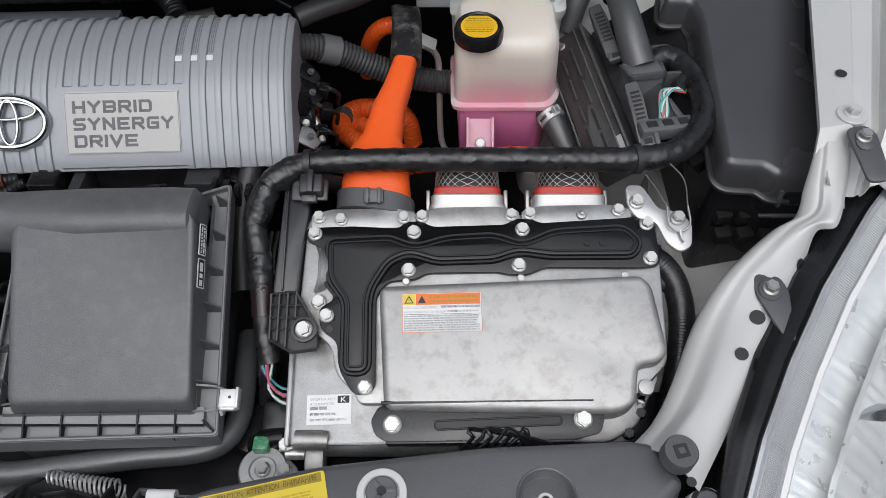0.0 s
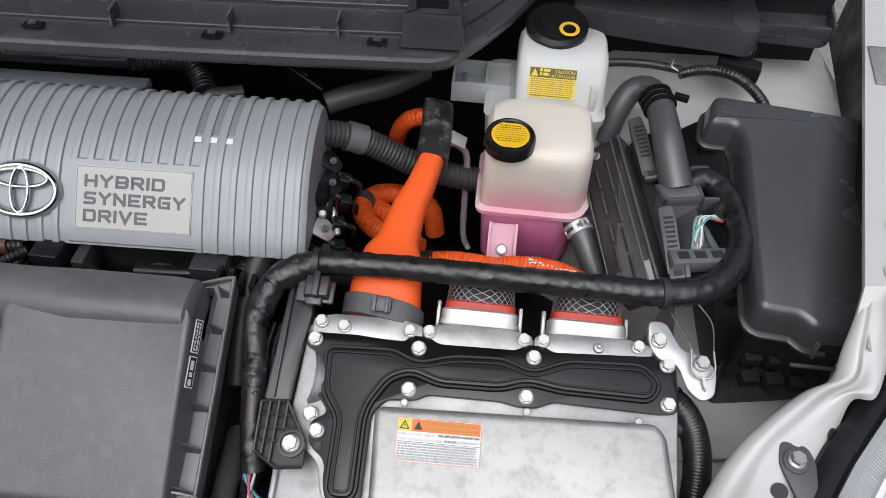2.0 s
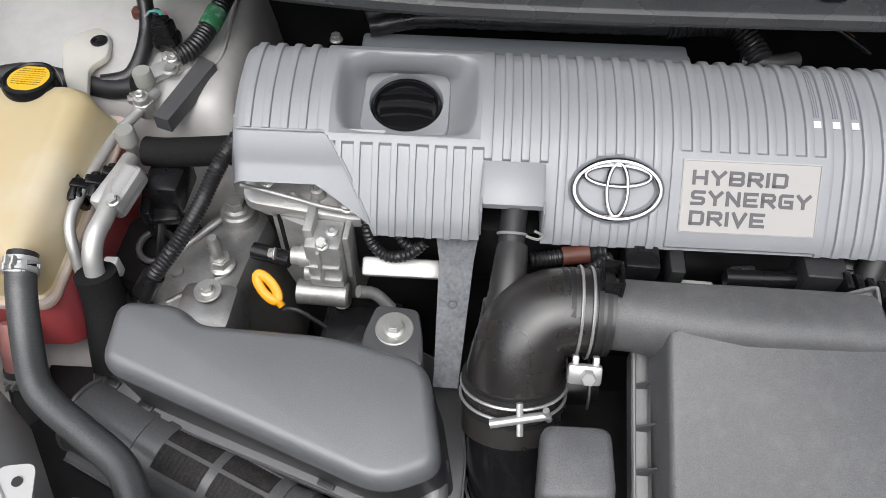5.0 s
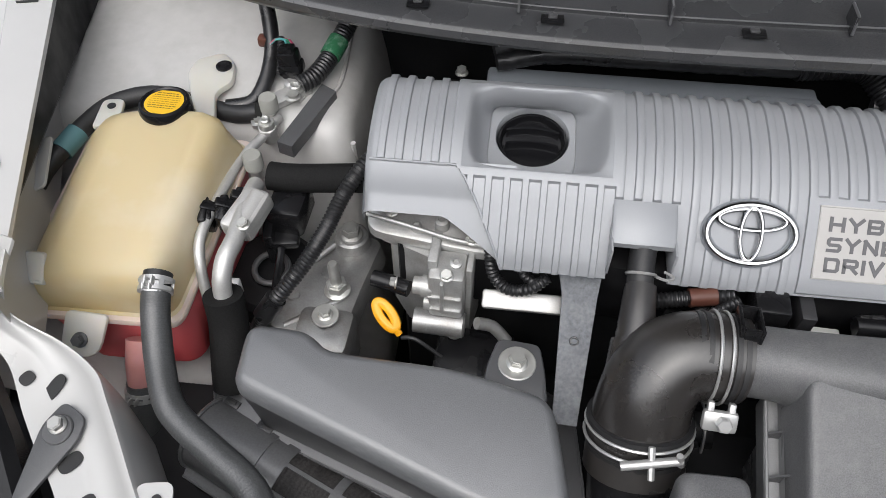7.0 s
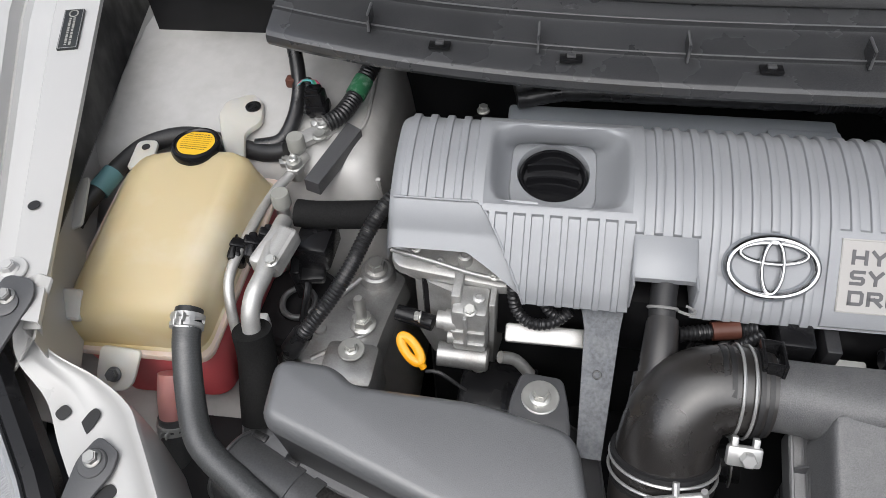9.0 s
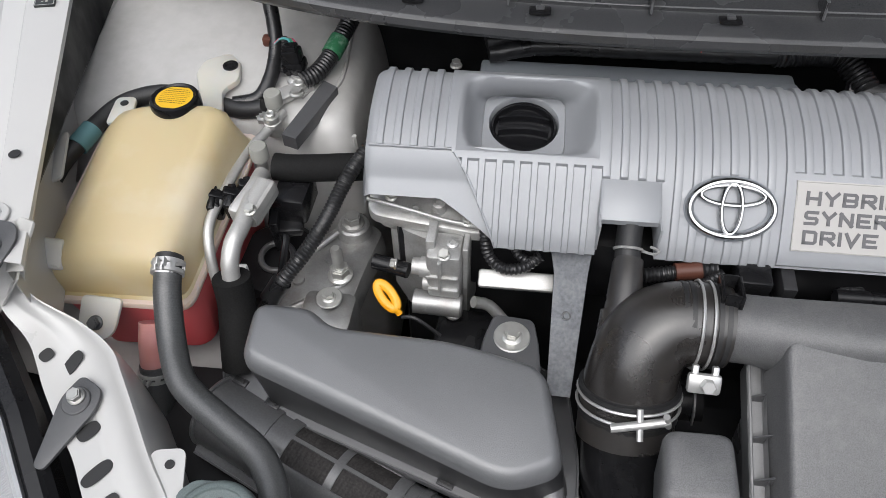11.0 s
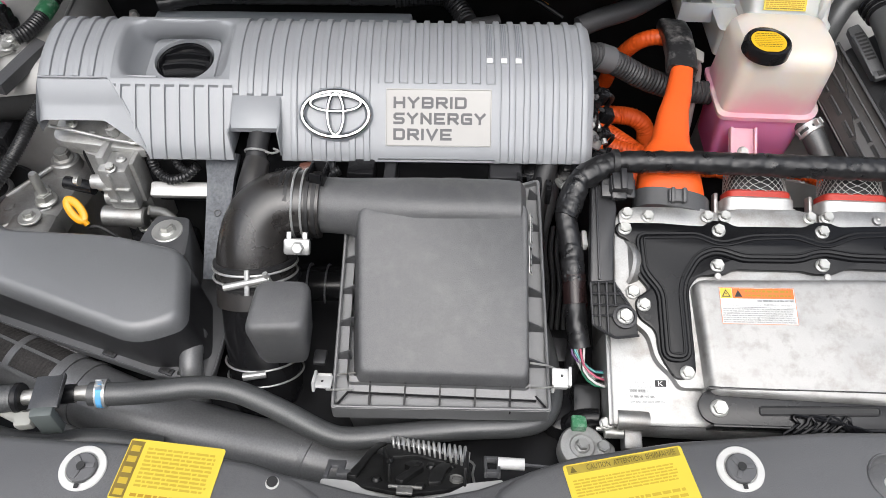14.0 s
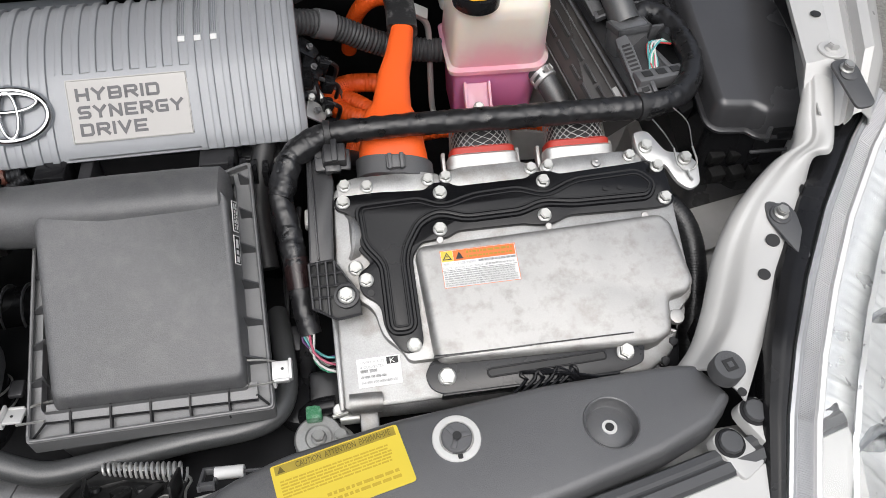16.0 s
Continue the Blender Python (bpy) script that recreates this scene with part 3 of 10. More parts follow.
solo("ground", slab(-40, 40, -40, 40, -0.03, 0.0), M_GROUND, "grey paved ground under the car", "ground", kind="structure")
M_YARD = surf("grey_yard_wall", (0.13, 0.13, 0.125), 0.9, var=0.15, vscale=2, grain=0.15, gscale=60, bump=0.3)
for nm, x0, x1, y0, y1 in (("wall_north", -6.2, 5.6, 6.0, 6.2), ("wall_south", -6.2, 5.6, -4.2, -4.0), ("wall_west", -6.2, -6.0, -4.0, 6.0), ("wall_east", 5.4, 5.6, -4.0, 6.0)):
    solo(nm, slab(x0, x1, y0, y1, 0.0, 3.4), M_YARD, "plain grey yard wall round the parking place", "wall", kind="structure")
# Bay floor and firewall: the shade of the deep bay is in their colour.
solo("bay_floor", slab(-0.80, 0.80, 0.05, 1.05, 0.40, 0.42, 0, BODY), M_DARK, "undertray at the bottom of the engine bay, coloured near-black for shade", "undertray", kind="structure")
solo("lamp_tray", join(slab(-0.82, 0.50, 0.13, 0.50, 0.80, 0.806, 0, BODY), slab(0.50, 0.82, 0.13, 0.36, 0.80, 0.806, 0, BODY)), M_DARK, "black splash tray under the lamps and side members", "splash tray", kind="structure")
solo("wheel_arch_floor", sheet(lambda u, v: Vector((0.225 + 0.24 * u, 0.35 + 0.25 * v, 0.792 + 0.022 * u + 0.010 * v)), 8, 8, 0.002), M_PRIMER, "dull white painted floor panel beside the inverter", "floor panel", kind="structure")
solo("firewall", slab(-0.78, 0.78, 0.93, 0.95, 0.42, 1.15, 0, BODY), M_DARK, "sound-proofed firewall behind the engine, coloured near-black for shade", "firewall", kind="structure")

def spline_at(pts, i, t):
    """A smooth curve through pts at the piece i, from 0 to 1."""
    p = [Vector(pts[min(max(k, 0), len(pts) - 1)]) for k in (i - 1, i, i + 1, i + 2)]
    return 0.5 * (2 * p[1] + (p[2] - p[0]) * t + (2 * p[0] - 5 * p[1] + 4 * p[2] - p[3]) * t * t + (3 * p[1] - p[0] - 3 * p[2] + p[3]) * t ** 3)


# wing, inner rail, suspension tower and apron, mirrored for both sides
for side, word in ((1, "left"), (-1, "right")):
    wing = thing("wing", BODY @ Matrix.Translation((side * 0.85, 0.8, 0.3)), "white painted front wing with a flat inner flange", "wing", "wings", "structure")

    def wing_point(u, v):
        y = 0.46 + u * 1.1
        prof = [(0.035, -0.12), (0.034, -0.014), (0.004, -0.011), (0.0, -0.006), (0.001, -0.001), (0.010, 0.0), (0.050, 0.003), (0.054, -0.001), (0.082, -0.003), (0.088, 0.001), (0.094, -0.003), (0.100, 0.010),
                (0.115, 0.013), (0.14, 0.002), (0.165, -0.03), (0.18, -0.10), (0.19, -0.35), (0.185, -0.7)]
        k = v * (len(prof) - 1)
        i = min(int(k), len(prof) - 2)
        a, b = prof[i], prof[i + 1]
        t = k - i
        narrow = min(1.0, 0.55 + max(0, y - 0.46) * 1.2)
        drop = 0.9 * max(0.0, 0.505 - y) if side > 0 else 0.0
        return BODY @ Vector((side * (wing_in(y) + (a[0] + (b[0] - a[0]) * t) * narrow), y, body_z(y) - drop + a[1] + (b[1] - a[1]) * t))

    part("panel", sheet(wing_point, 24, 51, 0.0012), M_WHITE, wing)
    part("flange_hole", at(lathe([(0, 0.0), (0.0055, 0.0), (0.0055, 0.0008), (0, 0.0008)], 16), BODY @ pose(side * 0.738, 0.572, body_z(0.572) + 0.0030)), M_INK, wing, "dark round hole in the flange")
    bolt(wing, BODY @ Vector((side * (0.730 if side > 0 else 0.727), 0.518 if side > 0 else 0.503, body_z(0.51) + 0.0035)), (0, 0, 1), 1.15, M_WHITE, "washer")
    ox, oy, sc = (-0.008, -0.005, 0.74) if side > 0 else (0.020, -0.014, 1.0)
    stay = part("stay", at(join(prism(corners([(-0.016, -0.055), (0.012, -0.055), (0.020, 0.012), (0.012, 0.026), (-0.014, 0.026)], 0.010), 0, 0.003, 0.001),
                                lathe([(0.011, 0.003), (0.011, 0.0045), (0.010, 0.005)], 20)), BODY @ pose(side * 0.735 + ox, 0.485 + oy, body_z(0.49 + oy) + 0.0015, 12, side * -4, side * 4) @ Matrix.Diagonal((sc, sc, 1, 1))),
                M_TRIM, wing, "dark plated lamp stay bolted to the flange")
    bolt(stay, BODY @ Vector((side * 0.735 + ox, 0.490 + oy, body_z(0.49 + oy) + 0.007)), (0, -0.2, 1), 1.0, M_DULLSTEEL)

    tower = thing("suspension_tower", BODY @ Matrix.Translation((side * 0.66, 0.85, 0.6)), "dull white painted suspension tower with seam sealer", "suspension tower", "suspension towers", "structure")
    loops = []
    for z, x0, x1, y0, y1, r in ((0.55, 0.44, 0.84, 0.66, 1.05, 0.03), (0.82, 0.455, 0.83, 0.690, 1.05, 0.03), (0.91, 0.463, 0.825, 0.712, 1.05, 0.030), (0.942, 0.468, 0.82, 0.725, 1.05, 0.030), (0.955, 0.473, 0.82, 0.736, 1.05, 0.030),
                                 (0.962, 0.482, 0.82, 0.752, 1.05, 0.032), (0.966, 0.494, 0.81, 0.772, 1.05, 0.034), (0.974, 0.51, 0.80, 0.82, 1.05, 0.035), (0.985, 0.53, 0.80, 0.90, 1.05, 0.035)):
        loops.append([BODY @ Vector((side * p.x, p.y, z)) for p in corners([(x0, y0), (x1, y0), (x1, y1), (x0, y1)], r, 5)])
    part("shell", loft(loops), M_PRIMER, tower)
    part("side_seam", tube([BODY @ Vector((side * 0.4665, 0.735, 0.935)), BODY @ Vector((side * 0.4645, 0.74, 0.87)), BODY @ Vector((side * 0.4525, 0.745, 0.80))], 0.003, 6), M_PRIMER, tower)
    part("edge_bead", tube([BODY @ Vector((side * x, y, z)) for x, y, z in ((0.500, 1.03, 0.968), (0.494, 0.90, 0.966), (0.489, 0.80, 0.964), (0.500, 0.768, 0.9635))], 0.0028, 8), M_PRIMER, tower)
    apron = thing("apron", BODY @ Matrix.Translation((side * 0.68, 0.5, 0.5)), "white painted inner apron with pressed shelf", "apron panel", "aprons", "structure")

    def apron_point(u, v):
        y = 0.455 + u * 0.345
        xin = 0.80 + 0.06 * u
        prof = [(wing_in(y) + 0.011 - xin, 0.0), (-0.004, -0.11), (-0.014, -0.135), (-0.05, -0.15), (-0.12, -0.175), (-0.22, -0.205), (-0.25, -0.35), (-0.26, -0.6)]
        k = v * (len(prof) - 1)
        i = min(int(k), len(prof) - 2)
        a, b = prof[i], prof[i + 1]
        t = k - i
        z = 0.99 + a[1] + (b[1] - a[1]) * t + 0.06 * (y - 0.4)
        if i == 0:
            z = (body_z(y) - gap_depth(y)) * (1 - t) + (0.88 + 0.06 * (y - 0.4)) * t
        return BODY @ Vector((side * (xin + a[0] + (b[0] - a[0]) * t), y, z))

    part("panel", sheet(apron_point, 20, 21, 0.0015), M_PRIMER, apron)
    # Added near-black sheet that stands in for the shade in the gap.
    part("gap_shade", sheet(lambda u, v: BODY @ Vector((side * (wing_in(0.50 + 0.55 * u) + 0.012), 0.50 + 0.55 * u, body_z(0.50 + 0.55 * u) - 0.012 - (gap_depth(0.50 + 0.55 * u) - 0.010) * v)), 20, 3, 0.002), M_DARK, apron, "near-black sheet standing in for the shade under the wing flange")

    # the upper side member that runs forward and inward from the wing flange to the lamp support
    member = thing("side_member", BODY @ Matrix.Translation((side * 0.62, 0.36, 0.85)), "white pressed side member with round holes and a folded inner edge", "side member", "side members", "structure")
    right_rim = [((0.397, 0.561, 1.036), (0.368, 0.557, 1.041), (0.365, 0.559, 1.040)),
                 ((0.383, 0.517, 1.024), (0.358, 0.514, 1.028), (0.353, 0.517, 1.026)),
                 ((0.374, 0.488, 1.012), (0.351, 0.487, 1.015), (0.346, 0.490, 1.013)),
                 ((0.356, 0.449, 1.002), (0.344, 0.461, 1.001), (0.341, 0.468, 0.999)),
                 ((0.341, 0.450, 0.992), (0.323, 0.449, 0.990), (0.318, 0.458, 0.987)),
                 ((0.332, 0.431, 0.969), (0.301, 0.428, 0.977), (0.287, 0.435, 0.975)),
                 ((0.308, 0.398, 0.964), (0.277, 0.407, 0.967), (0.264, 0.413, 0.965)),
                 ((0.296, 0.377, 0.958), (0.256, 0.374, 0.954), (0.240, 0.380, 0.946)),
                 ((0.271, 0.332, 0.945), (0.228, 0.324, 0.942), (0.216, 0.332, 0.929)),
                 ((0.242, 0.290, 0.934), (0.209, 0.296, 0.936), (0.195, 0.299, 0.918)),
                 ((0.205, 0.235, 0.922), (0.177, 0.263, 0.930), (0.169, 0.275, 0.914))]
    left_rim = [((-1.064, 0.470, 1.020), (-1.030, 0.469, 1.026)), ((-1.068, 0.437, 0.985), (-1.044, 0.448, 0.993)), ((-1.070, 0.424, 0.955), (-1.046, 0.438, 0.962)), ((-1.040, 0.402, 0.938), (-1.002, 0.427, 0.942)),
                ((-1.012, 0.366, 0.930), (-0.970, 0.411, 0.932)), ((-0.985, 0.337, 0.930), (-0.950, 0.388, 0.931)), ((-0.957, 0.309, 0.930), (-0.924, 0.355, 0.931)), ((-0.935, 0.281, 0.930), (-0.894, 0.316, 0.930)),
                ((-0.913, 0.253, 0.928), (-0.868, 0.286, 0.928)), ((-0.892, 0.222, 0.924), (-0.850, 0.250, 0.920)), ((-0.882, 0.209, 0.920), (-0.836, 0.246, 0.915)), ((-0.862, 0.181, 0.914), (-0.812, 0.232, 0.908))]

    def member_point(u, v):
        rim = left_rim if side < 0 else right_rim
        k = u * (len(rim) - 1)
        i = min(int(k), len(rim) - 2)
        a = spline_at([r[0] for r in rim], i, k - i)
        b = spline_at([r[1] for r in rim], i, k - i)
        w = min(1, v / 0.6)
        q = a.lerp(b, w)
        if side > 0:
            c = spline_at([r[2] for r in rim], i, k - i)
            if w < 0.62:
                q = a.lerp(b, w / 0.62)
                q.z += 0.0025 * math.sin(math.pi * w / 0.62) - 0.004 * max(0.0, 0.12 - w) / 0.12
            else:
                e = (w - 0.62) / 0.38
                q = b.lerp(c, e)
                q.z += 0.004 * math.sin(math.pi * e) * (0.5 - e)
        if side < 0:
            q.z += 0.0045 * max(0, math.sin(math.pi * (w - 0.45) / 0.5)) if 0.45 < w < 0.95 else 0
        if v > 0.6:
            w = (v - 0.6) / 0.4
            q += Vector((-side * 0.012 * math.sin(w * 1.57), 0.004 * w, (-0.085 if side < 0 else -0.016) * w ** 1.4)) * min(1, max(0.04, (u - 0.30) * 6 if side < 0 else 0.1 + u * 3))
        return q

    part("pressing", sheet(member_point, 66, 30, 0.0018), M_WHITE, member)
    for hx, hy, r in ((0.277, 0.375, 0.0068), (0.257, 0.344, 0.0058), (0.326, 0.428, 0.0055)) if side > 0 else ():
        u, v = min(((i / 90, j / 60) for i in range(90) for j in range(37)), key=lambda c: (member_point(*c).xy - Vector((hx, hy))).length)
        p, q, w = member_point(u, v), member_point(u + 0.02, v), member_point(u, v + 0.02)
        nn = (q - p).cross(w - p).normalized()
        nn = nn if nn.z > 0 else -nn
        part("hole", at(lathe([(0, 0), (r, 0), (r, 0.0009), (0, 0.0009)], 18), axis(p + nn * 0.0006, nn)), M_INK, member, "dark round hole")
    if side < 0:
        for hx, hy, wd, ln in ((-1.020, 0.393, 0.0058, 0.0062), (-0.994, 0.389, 0.0065, 0.0135), (-0.952, 0.331, 0.0066, 0.0098), (-0.931, 0.300, 0.0062, 0.0135), (-0.912, 0.278, 0.0052, 0.0085)):
            u, v = min(((i / 90, j / 60) for i in range(90) for j in range(37)), key=lambda c: (member_point(*c).xy - Vector((hx, hy))).length)
            p, q, w = member_point(u, v), member_point(u + 0.02, v), member_point(u, v + 0.02)
            nn = (q - p).cross(w - p).normalized()
            nn = nn if nn.z > 0 else -nn
            part("slot", at(prism(oval(wd, ln, 28, 2.8), 0, 0.0008), axis(p + nn * 0.0012, nn, (0.55, 0.83, 0))), M_INK, member, "dark oval slot")
        part("cap_tab", prism(corners([(-0.905, 0.305), (-0.884, 0.325), (-0.868, 0.317, 0.008), (-0.861, 0.300, 0.008), (-0.875, 0.280)], 0.004), 0.921, 0.9235, 0.0008), M_WHITE, member)
        part("slot", at(lathe([(0, 0), (0.0035, 0), (0.0035, 0.0007), (0, 0.0007)], 14), pose(-0.874, 0.306, 0.9235)), M_INK, member)
    lug = part("lamp_bracket", at(join(prism(corners([(0.008, -0.058), (0.018, -0.056), (0.020, 0.002), (0.013, 0.018), (-0.013, 0.020), (-0.015, -0.004)], 0.007), 0, 0.003, 0.001),
                                       lathe([(0.0125, 0.003), (0.0125, 0.0042), (0.0115, 0.005)], 20)),
                                  pose(0.2905, 0.3985, 0.9655, 8, 0, -4) @ Matrix.Diagonal((0.85, 0.85, 1, 1)) if side > 0 else pose(-0.971, 0.354, 0.936, 8, 0, -22)), M_TRIM, member, "dark grey lamp bracket with a bolt")
    bolt(lug, Vector((0.2905, 0.3985, 0.9705)) if side > 0 else Vector((-0.971, 0.356, 0.942)), (0, -0.15, 1), 1.05, M_DULLSTEEL)
    if side < 0:
        stop = part("hood_stop", at(lathe([(0.0142, 0), (0.0138, 0.0035), (0.0142, 0.0060), (0.0138, 0.0085), (0.0142, 0.011), (0.0138, 0.0145), (0.0128, 0.0160), (0, 0.0160)], 28), pose(-0.843, 0.216, 0.922, 6)), M_TRIM, member, "round grey ribbed bonnet stop with a square hole")
        part("square_hole", at(rbox(0.011, 0.011, 0.0006, 0.0001, 1), pose(-0.843, 0.214, 0.9380, 6, 0, 10)), M_INK, stop)
    if side > 0:
        stop = part("hood_stop", at(lathe([(0.0142, 0), (0.0138, 0.0145), (0.0128, 0.0160), (0, 0.0160)], 28),
                                    BODY @ pose(0.5190, 0.2345, 0.929, 6)), M_TRIM, member, "round grey rubber bonnet stop with a square hole")
        part("square_hole", at(rbox(0.011, 0.011, 0.0006, 0.0001, 1), BODY @ pose(0.5190, 0.2328, 0.9450, 6, 0, 10)), M_INK, stop)
        part("hole_core", at(rbox(0.005, 0.005, 0.0006, 0.0001, 1), BODY @ pose(0.5190, 0.2327, 0.9456, 6, 0, 10)), M_TRIM, stop)
        for nx, ny, nz in ((0.180, 0.203, 0.910), (0.210, 0.226, 0.915)):
            foot = part("foot_plate", at(prism(corners([(-0.016, -0.030), (0.015, -0.030), (0.017, 0.012, 0.014), (-0.013, 0.016, 0.014)], 0.008), -0.012, 0.0, 0.002, 0.001), pose(nx, ny, nz, 4, 0, 30)), M_WHITE, member, "white mounting plate")
            part("fixing_ring", at(lathe([(0.0128, 0), (0.0128, 0.0016), (0.0105, 0.0020)], 28), pose(nx, ny, nz, 4)), M_DARK, foot)
            part("fixing_button", at(lathe([(0.0105, 0), (0.0104, 0.0040), (0.0094, 0.0052), (0, 0.0056)], 10), pose(nx, ny, nz, 4, 0, 15)), M_TRIM, foot, "dark round fixing button")
        part("hole", at(lathe([(0, 0), (0.004, 0), (0.004, 0.0008), (0, 0.0008)], 12), BODY @ pose(0.524, 0.212, 0.9335, 6)), M_INK, member)

    # seal strip beside the lamp, and the lamp
    lampline = [(0.800, 0.505, 0.985), (0.748, 0.452, 0.972), (0.684, 0.374, 0.960), (0.637, 0.305, 0.948), (0.601, 0.244, 0.936), (0.577, 0.191, 0.918), (0.556, 0.125, 0.890)]
    lampline = [(a + 0.04 * b - 0.0225, b, c) for a, b, c in lampline]
    if side < 0:
        lampline = [(a + 0.004 + 0.010 * (b > 0.3), b - 0.014, c - 0.016) for a, b, c in lampline]
    lamp = thing("headlamp", BODY @ Matrix.Translation((side * 0.72, 0.3, 0.7)), "clear headlamp with ribbed silver bezel and black rear housing", "headlamp", "headlamps")

    def lamp_point(off, u):
        k = u * (len(lampline) - 1)
        i = min(int(k), len(lampline) - 2)
        t = k - i
        q = Vector(lampline[i]).lerp(Vector(lampline[i + 1]), t)
        d = (Vector(lampline[i + 1]) - Vector(lampline[i])).normalized()
        o = Vector((-d.y, d.x, 0)).normalized()
        q = q + o * off[0] + Vector((0, 0, off[1]))
        return BODY @ Vector((side * q.x, q.y, q.z))

    def strip(prof, name, mat, label="", thick=0.0012, n=30):
        def f(u, v):
            k = v * (len(prof) - 1)
            i = min(int(k), len(prof) - 2)
            t = k - i
            a = prof[i][0] + (prof[i + 1][0] - prof[i][0]) * t
            return lamp_point((a * (1 - 0.9 * max(0.0, u - 0.5)) if a < 0 else a, prof[i][1] + (prof[i + 1][1] - prof[i][1]) * t), u)
        return part(name, sheet(f, n, (len(prof) - 1) * 3, thick), mat, lamp, label)

    strip([(-0.028, -0.03), (-0.027, -0.006), (-0.023, 0.000), (-0.012, 0.003), (-0.004, 0.002), (0.0, -0.004), (0.0, -0.04)] if side > 0 else [(-0.024, -0.03), (-0.023, -0.003), (-0.014, 0.003), (-0.004, 0.002), (0.0, -0.004), (0.0, -0.04)], "housing", M_GLOSS, "black plastic rear housing")
    strip([(0.0, -0.010), (0.0005, 0.0015), (0.0035, 0.0025), (0.0065, 0.0005)], "rim", M_LAMPGREY, "silver lens rim")
    strip([(0.0065, 0.0005), (0.0125, -0.0005), (0.0215, -0.003)], "bezel", M_BEZEL, "grey bezel with fine ribs")
    ribs = bmesh.new()
    for i in range(230):
        u = 0.01 + 0.98 * i / 230
        join(ribs, tube([lamp_point((0.0075, 0.0008), u), lamp_point((0.0205, -0.0022), u + 0.003)], 0.0005, 4, straight=True))
    part("ribs", ribs, M_BEZEL, lamp)
    strip([(0.0215, -0.003), (0.023, 0.0005), (0.0275, -0.0005), (0.029, -0.004)], "outer_rim", M_STICKER, "white inner rim")
    lens = strip([(0.028, -0.002), (0.06, -0.008), (0.10, -0.022), (0.16, -0.06), (0.20, -0.12), (0.215, -0.20)], "lens", M_GLASS, "clear curved lens", 0.003)
    lens.visible_shadow = False

    rnd = random.Random(5)
    FLUTE = [rnd.uniform(-0.0006, 0.0030) for _ in range(50)]

    def flute_point(u, v):
        a = 0.029 + 0.16 * v
        return lamp_point((a, -0.022 - 0.05 * v - 0.11 * v * v + FLUTE[int(u * 46 + 3 * v * v) % 50] * (1 - abs(2 * ((u * 46 + 3 * v * v) % 1.0) - 1)) * min(1, v * 4)), u)

    part("reflector", sheet(flute_point, 240, 14, 0.0), M_REFLECT, lamp, "bright fluted reflector")
    strip([(0.060, -0.020), (0.064, -0.018), (0.068, -0.044)], "divider", M_REFLECT, "bright divider")
    for u, o in ((0.45, 0.07), (0.75, 0.08), (0.62, 0.13)):
        c = lamp_point((o, -0.075 - o * 0.3), u)
        d = (BODY.to_3x3() @ Vector((side * 0.35, -1, 0.45))).normalized()
        part("lamp_bowl", at(lathe([(0.045, 0.03), (0.047, 0.031), (0.044, 0.012), (0.03, -0.008), (0.012, -0.014), (0.012, 0.004), (0, 0.006)], 28), axis(c, d)), M_CHROME, lamp, "round chrome reflector bowl")

# front bumper skin, below and ahead of the trim
bumper = thing("front_bumper", BODY @ Matrix.Translation((0, 0.0, 0.3)), "white painted front bumper with a black edge seal", "bumper")


def bumper_y(x):
    return 0.118 + 0.19 * abs(x) ** 1.7


def bumper_point(u, v):
    x = -0.62 + 1.24 * u
    prof = [(0.0, 0.0), (-0.004, 0.003), (-0.03, -0.004), (-0.08, -0.035), (-0.13, -0.10), (-0.15, -0.30), (-0.15, -0.6)]
    k = v * (len(prof) - 1)
    i = min(int(k), len(prof) - 2)
    t = k - i
    return BODY @ Vector((x, bumper_y(x) - 0.018 + prof[i][0] + (prof[i + 1][0] - prof[i][0]) * t, 0.895 + prof[i][1] + (prof[i + 1][1] - prof[i][1]) * t))


part("skin", sheet(bumper_point, 40, 18, 0.002), M_WHITE, bumper)
SEAL = [(0.002, -0.010), (-0.001, 0.001), (0.002, 0.005), (0.010, 0.006), (0.013, 0.003), (0.015, 0.0025), (0.018, 0.005), (0.024, 0.004), (0.027, -0.002), (0.027, -0.02)]


def seal_point(u, v):
    x = -0.62 + 1.24 * u
    k = v * (len(SEAL) - 1)
    i = min(int(k), len(SEAL) - 2)
    return BODY @ Vector((x, bumper_y(x) - 0.020 + SEAL[i][0] + (SEAL[i + 1][0] - SEAL[i][0]) * (k - i), 0.896 + SEAL[i][1] + (SEAL[i + 1][1] - SEAL[i][1]) * (k - i)))


part("edge_seal", sheet(seal_point, 40, 27, 0.002), M_TRIM, bumper, "broad black rubber edge seal")
solo("radiator_support", slab(-0.60, 0.60, 0.185, 0.215, 0.80, 0.865, 0.006, BODY), M_WHITE, "white painted radiator support beam", "support beam", kind="structure")

# cowl across the rear of the bay
cowl = thing("cowl_panel", BODY @ Matrix.Translation((0, 0.8, 1.0)), "black plastic cowl panel with ribs and clips", "cowl panel", kind="structure")


def cowl_y(x):
    x = x + 0.02
    e = 0.703 + 0.036 * abs(x / 0.46) ** 3 if x < 0 else 0.703 + 0.004 * (x / 0.3) ** 2
    if x > 0.335:
        e += 6.0 * (x - 0.335) ** 2 + 0.9 * (x - 0.335)
    return e


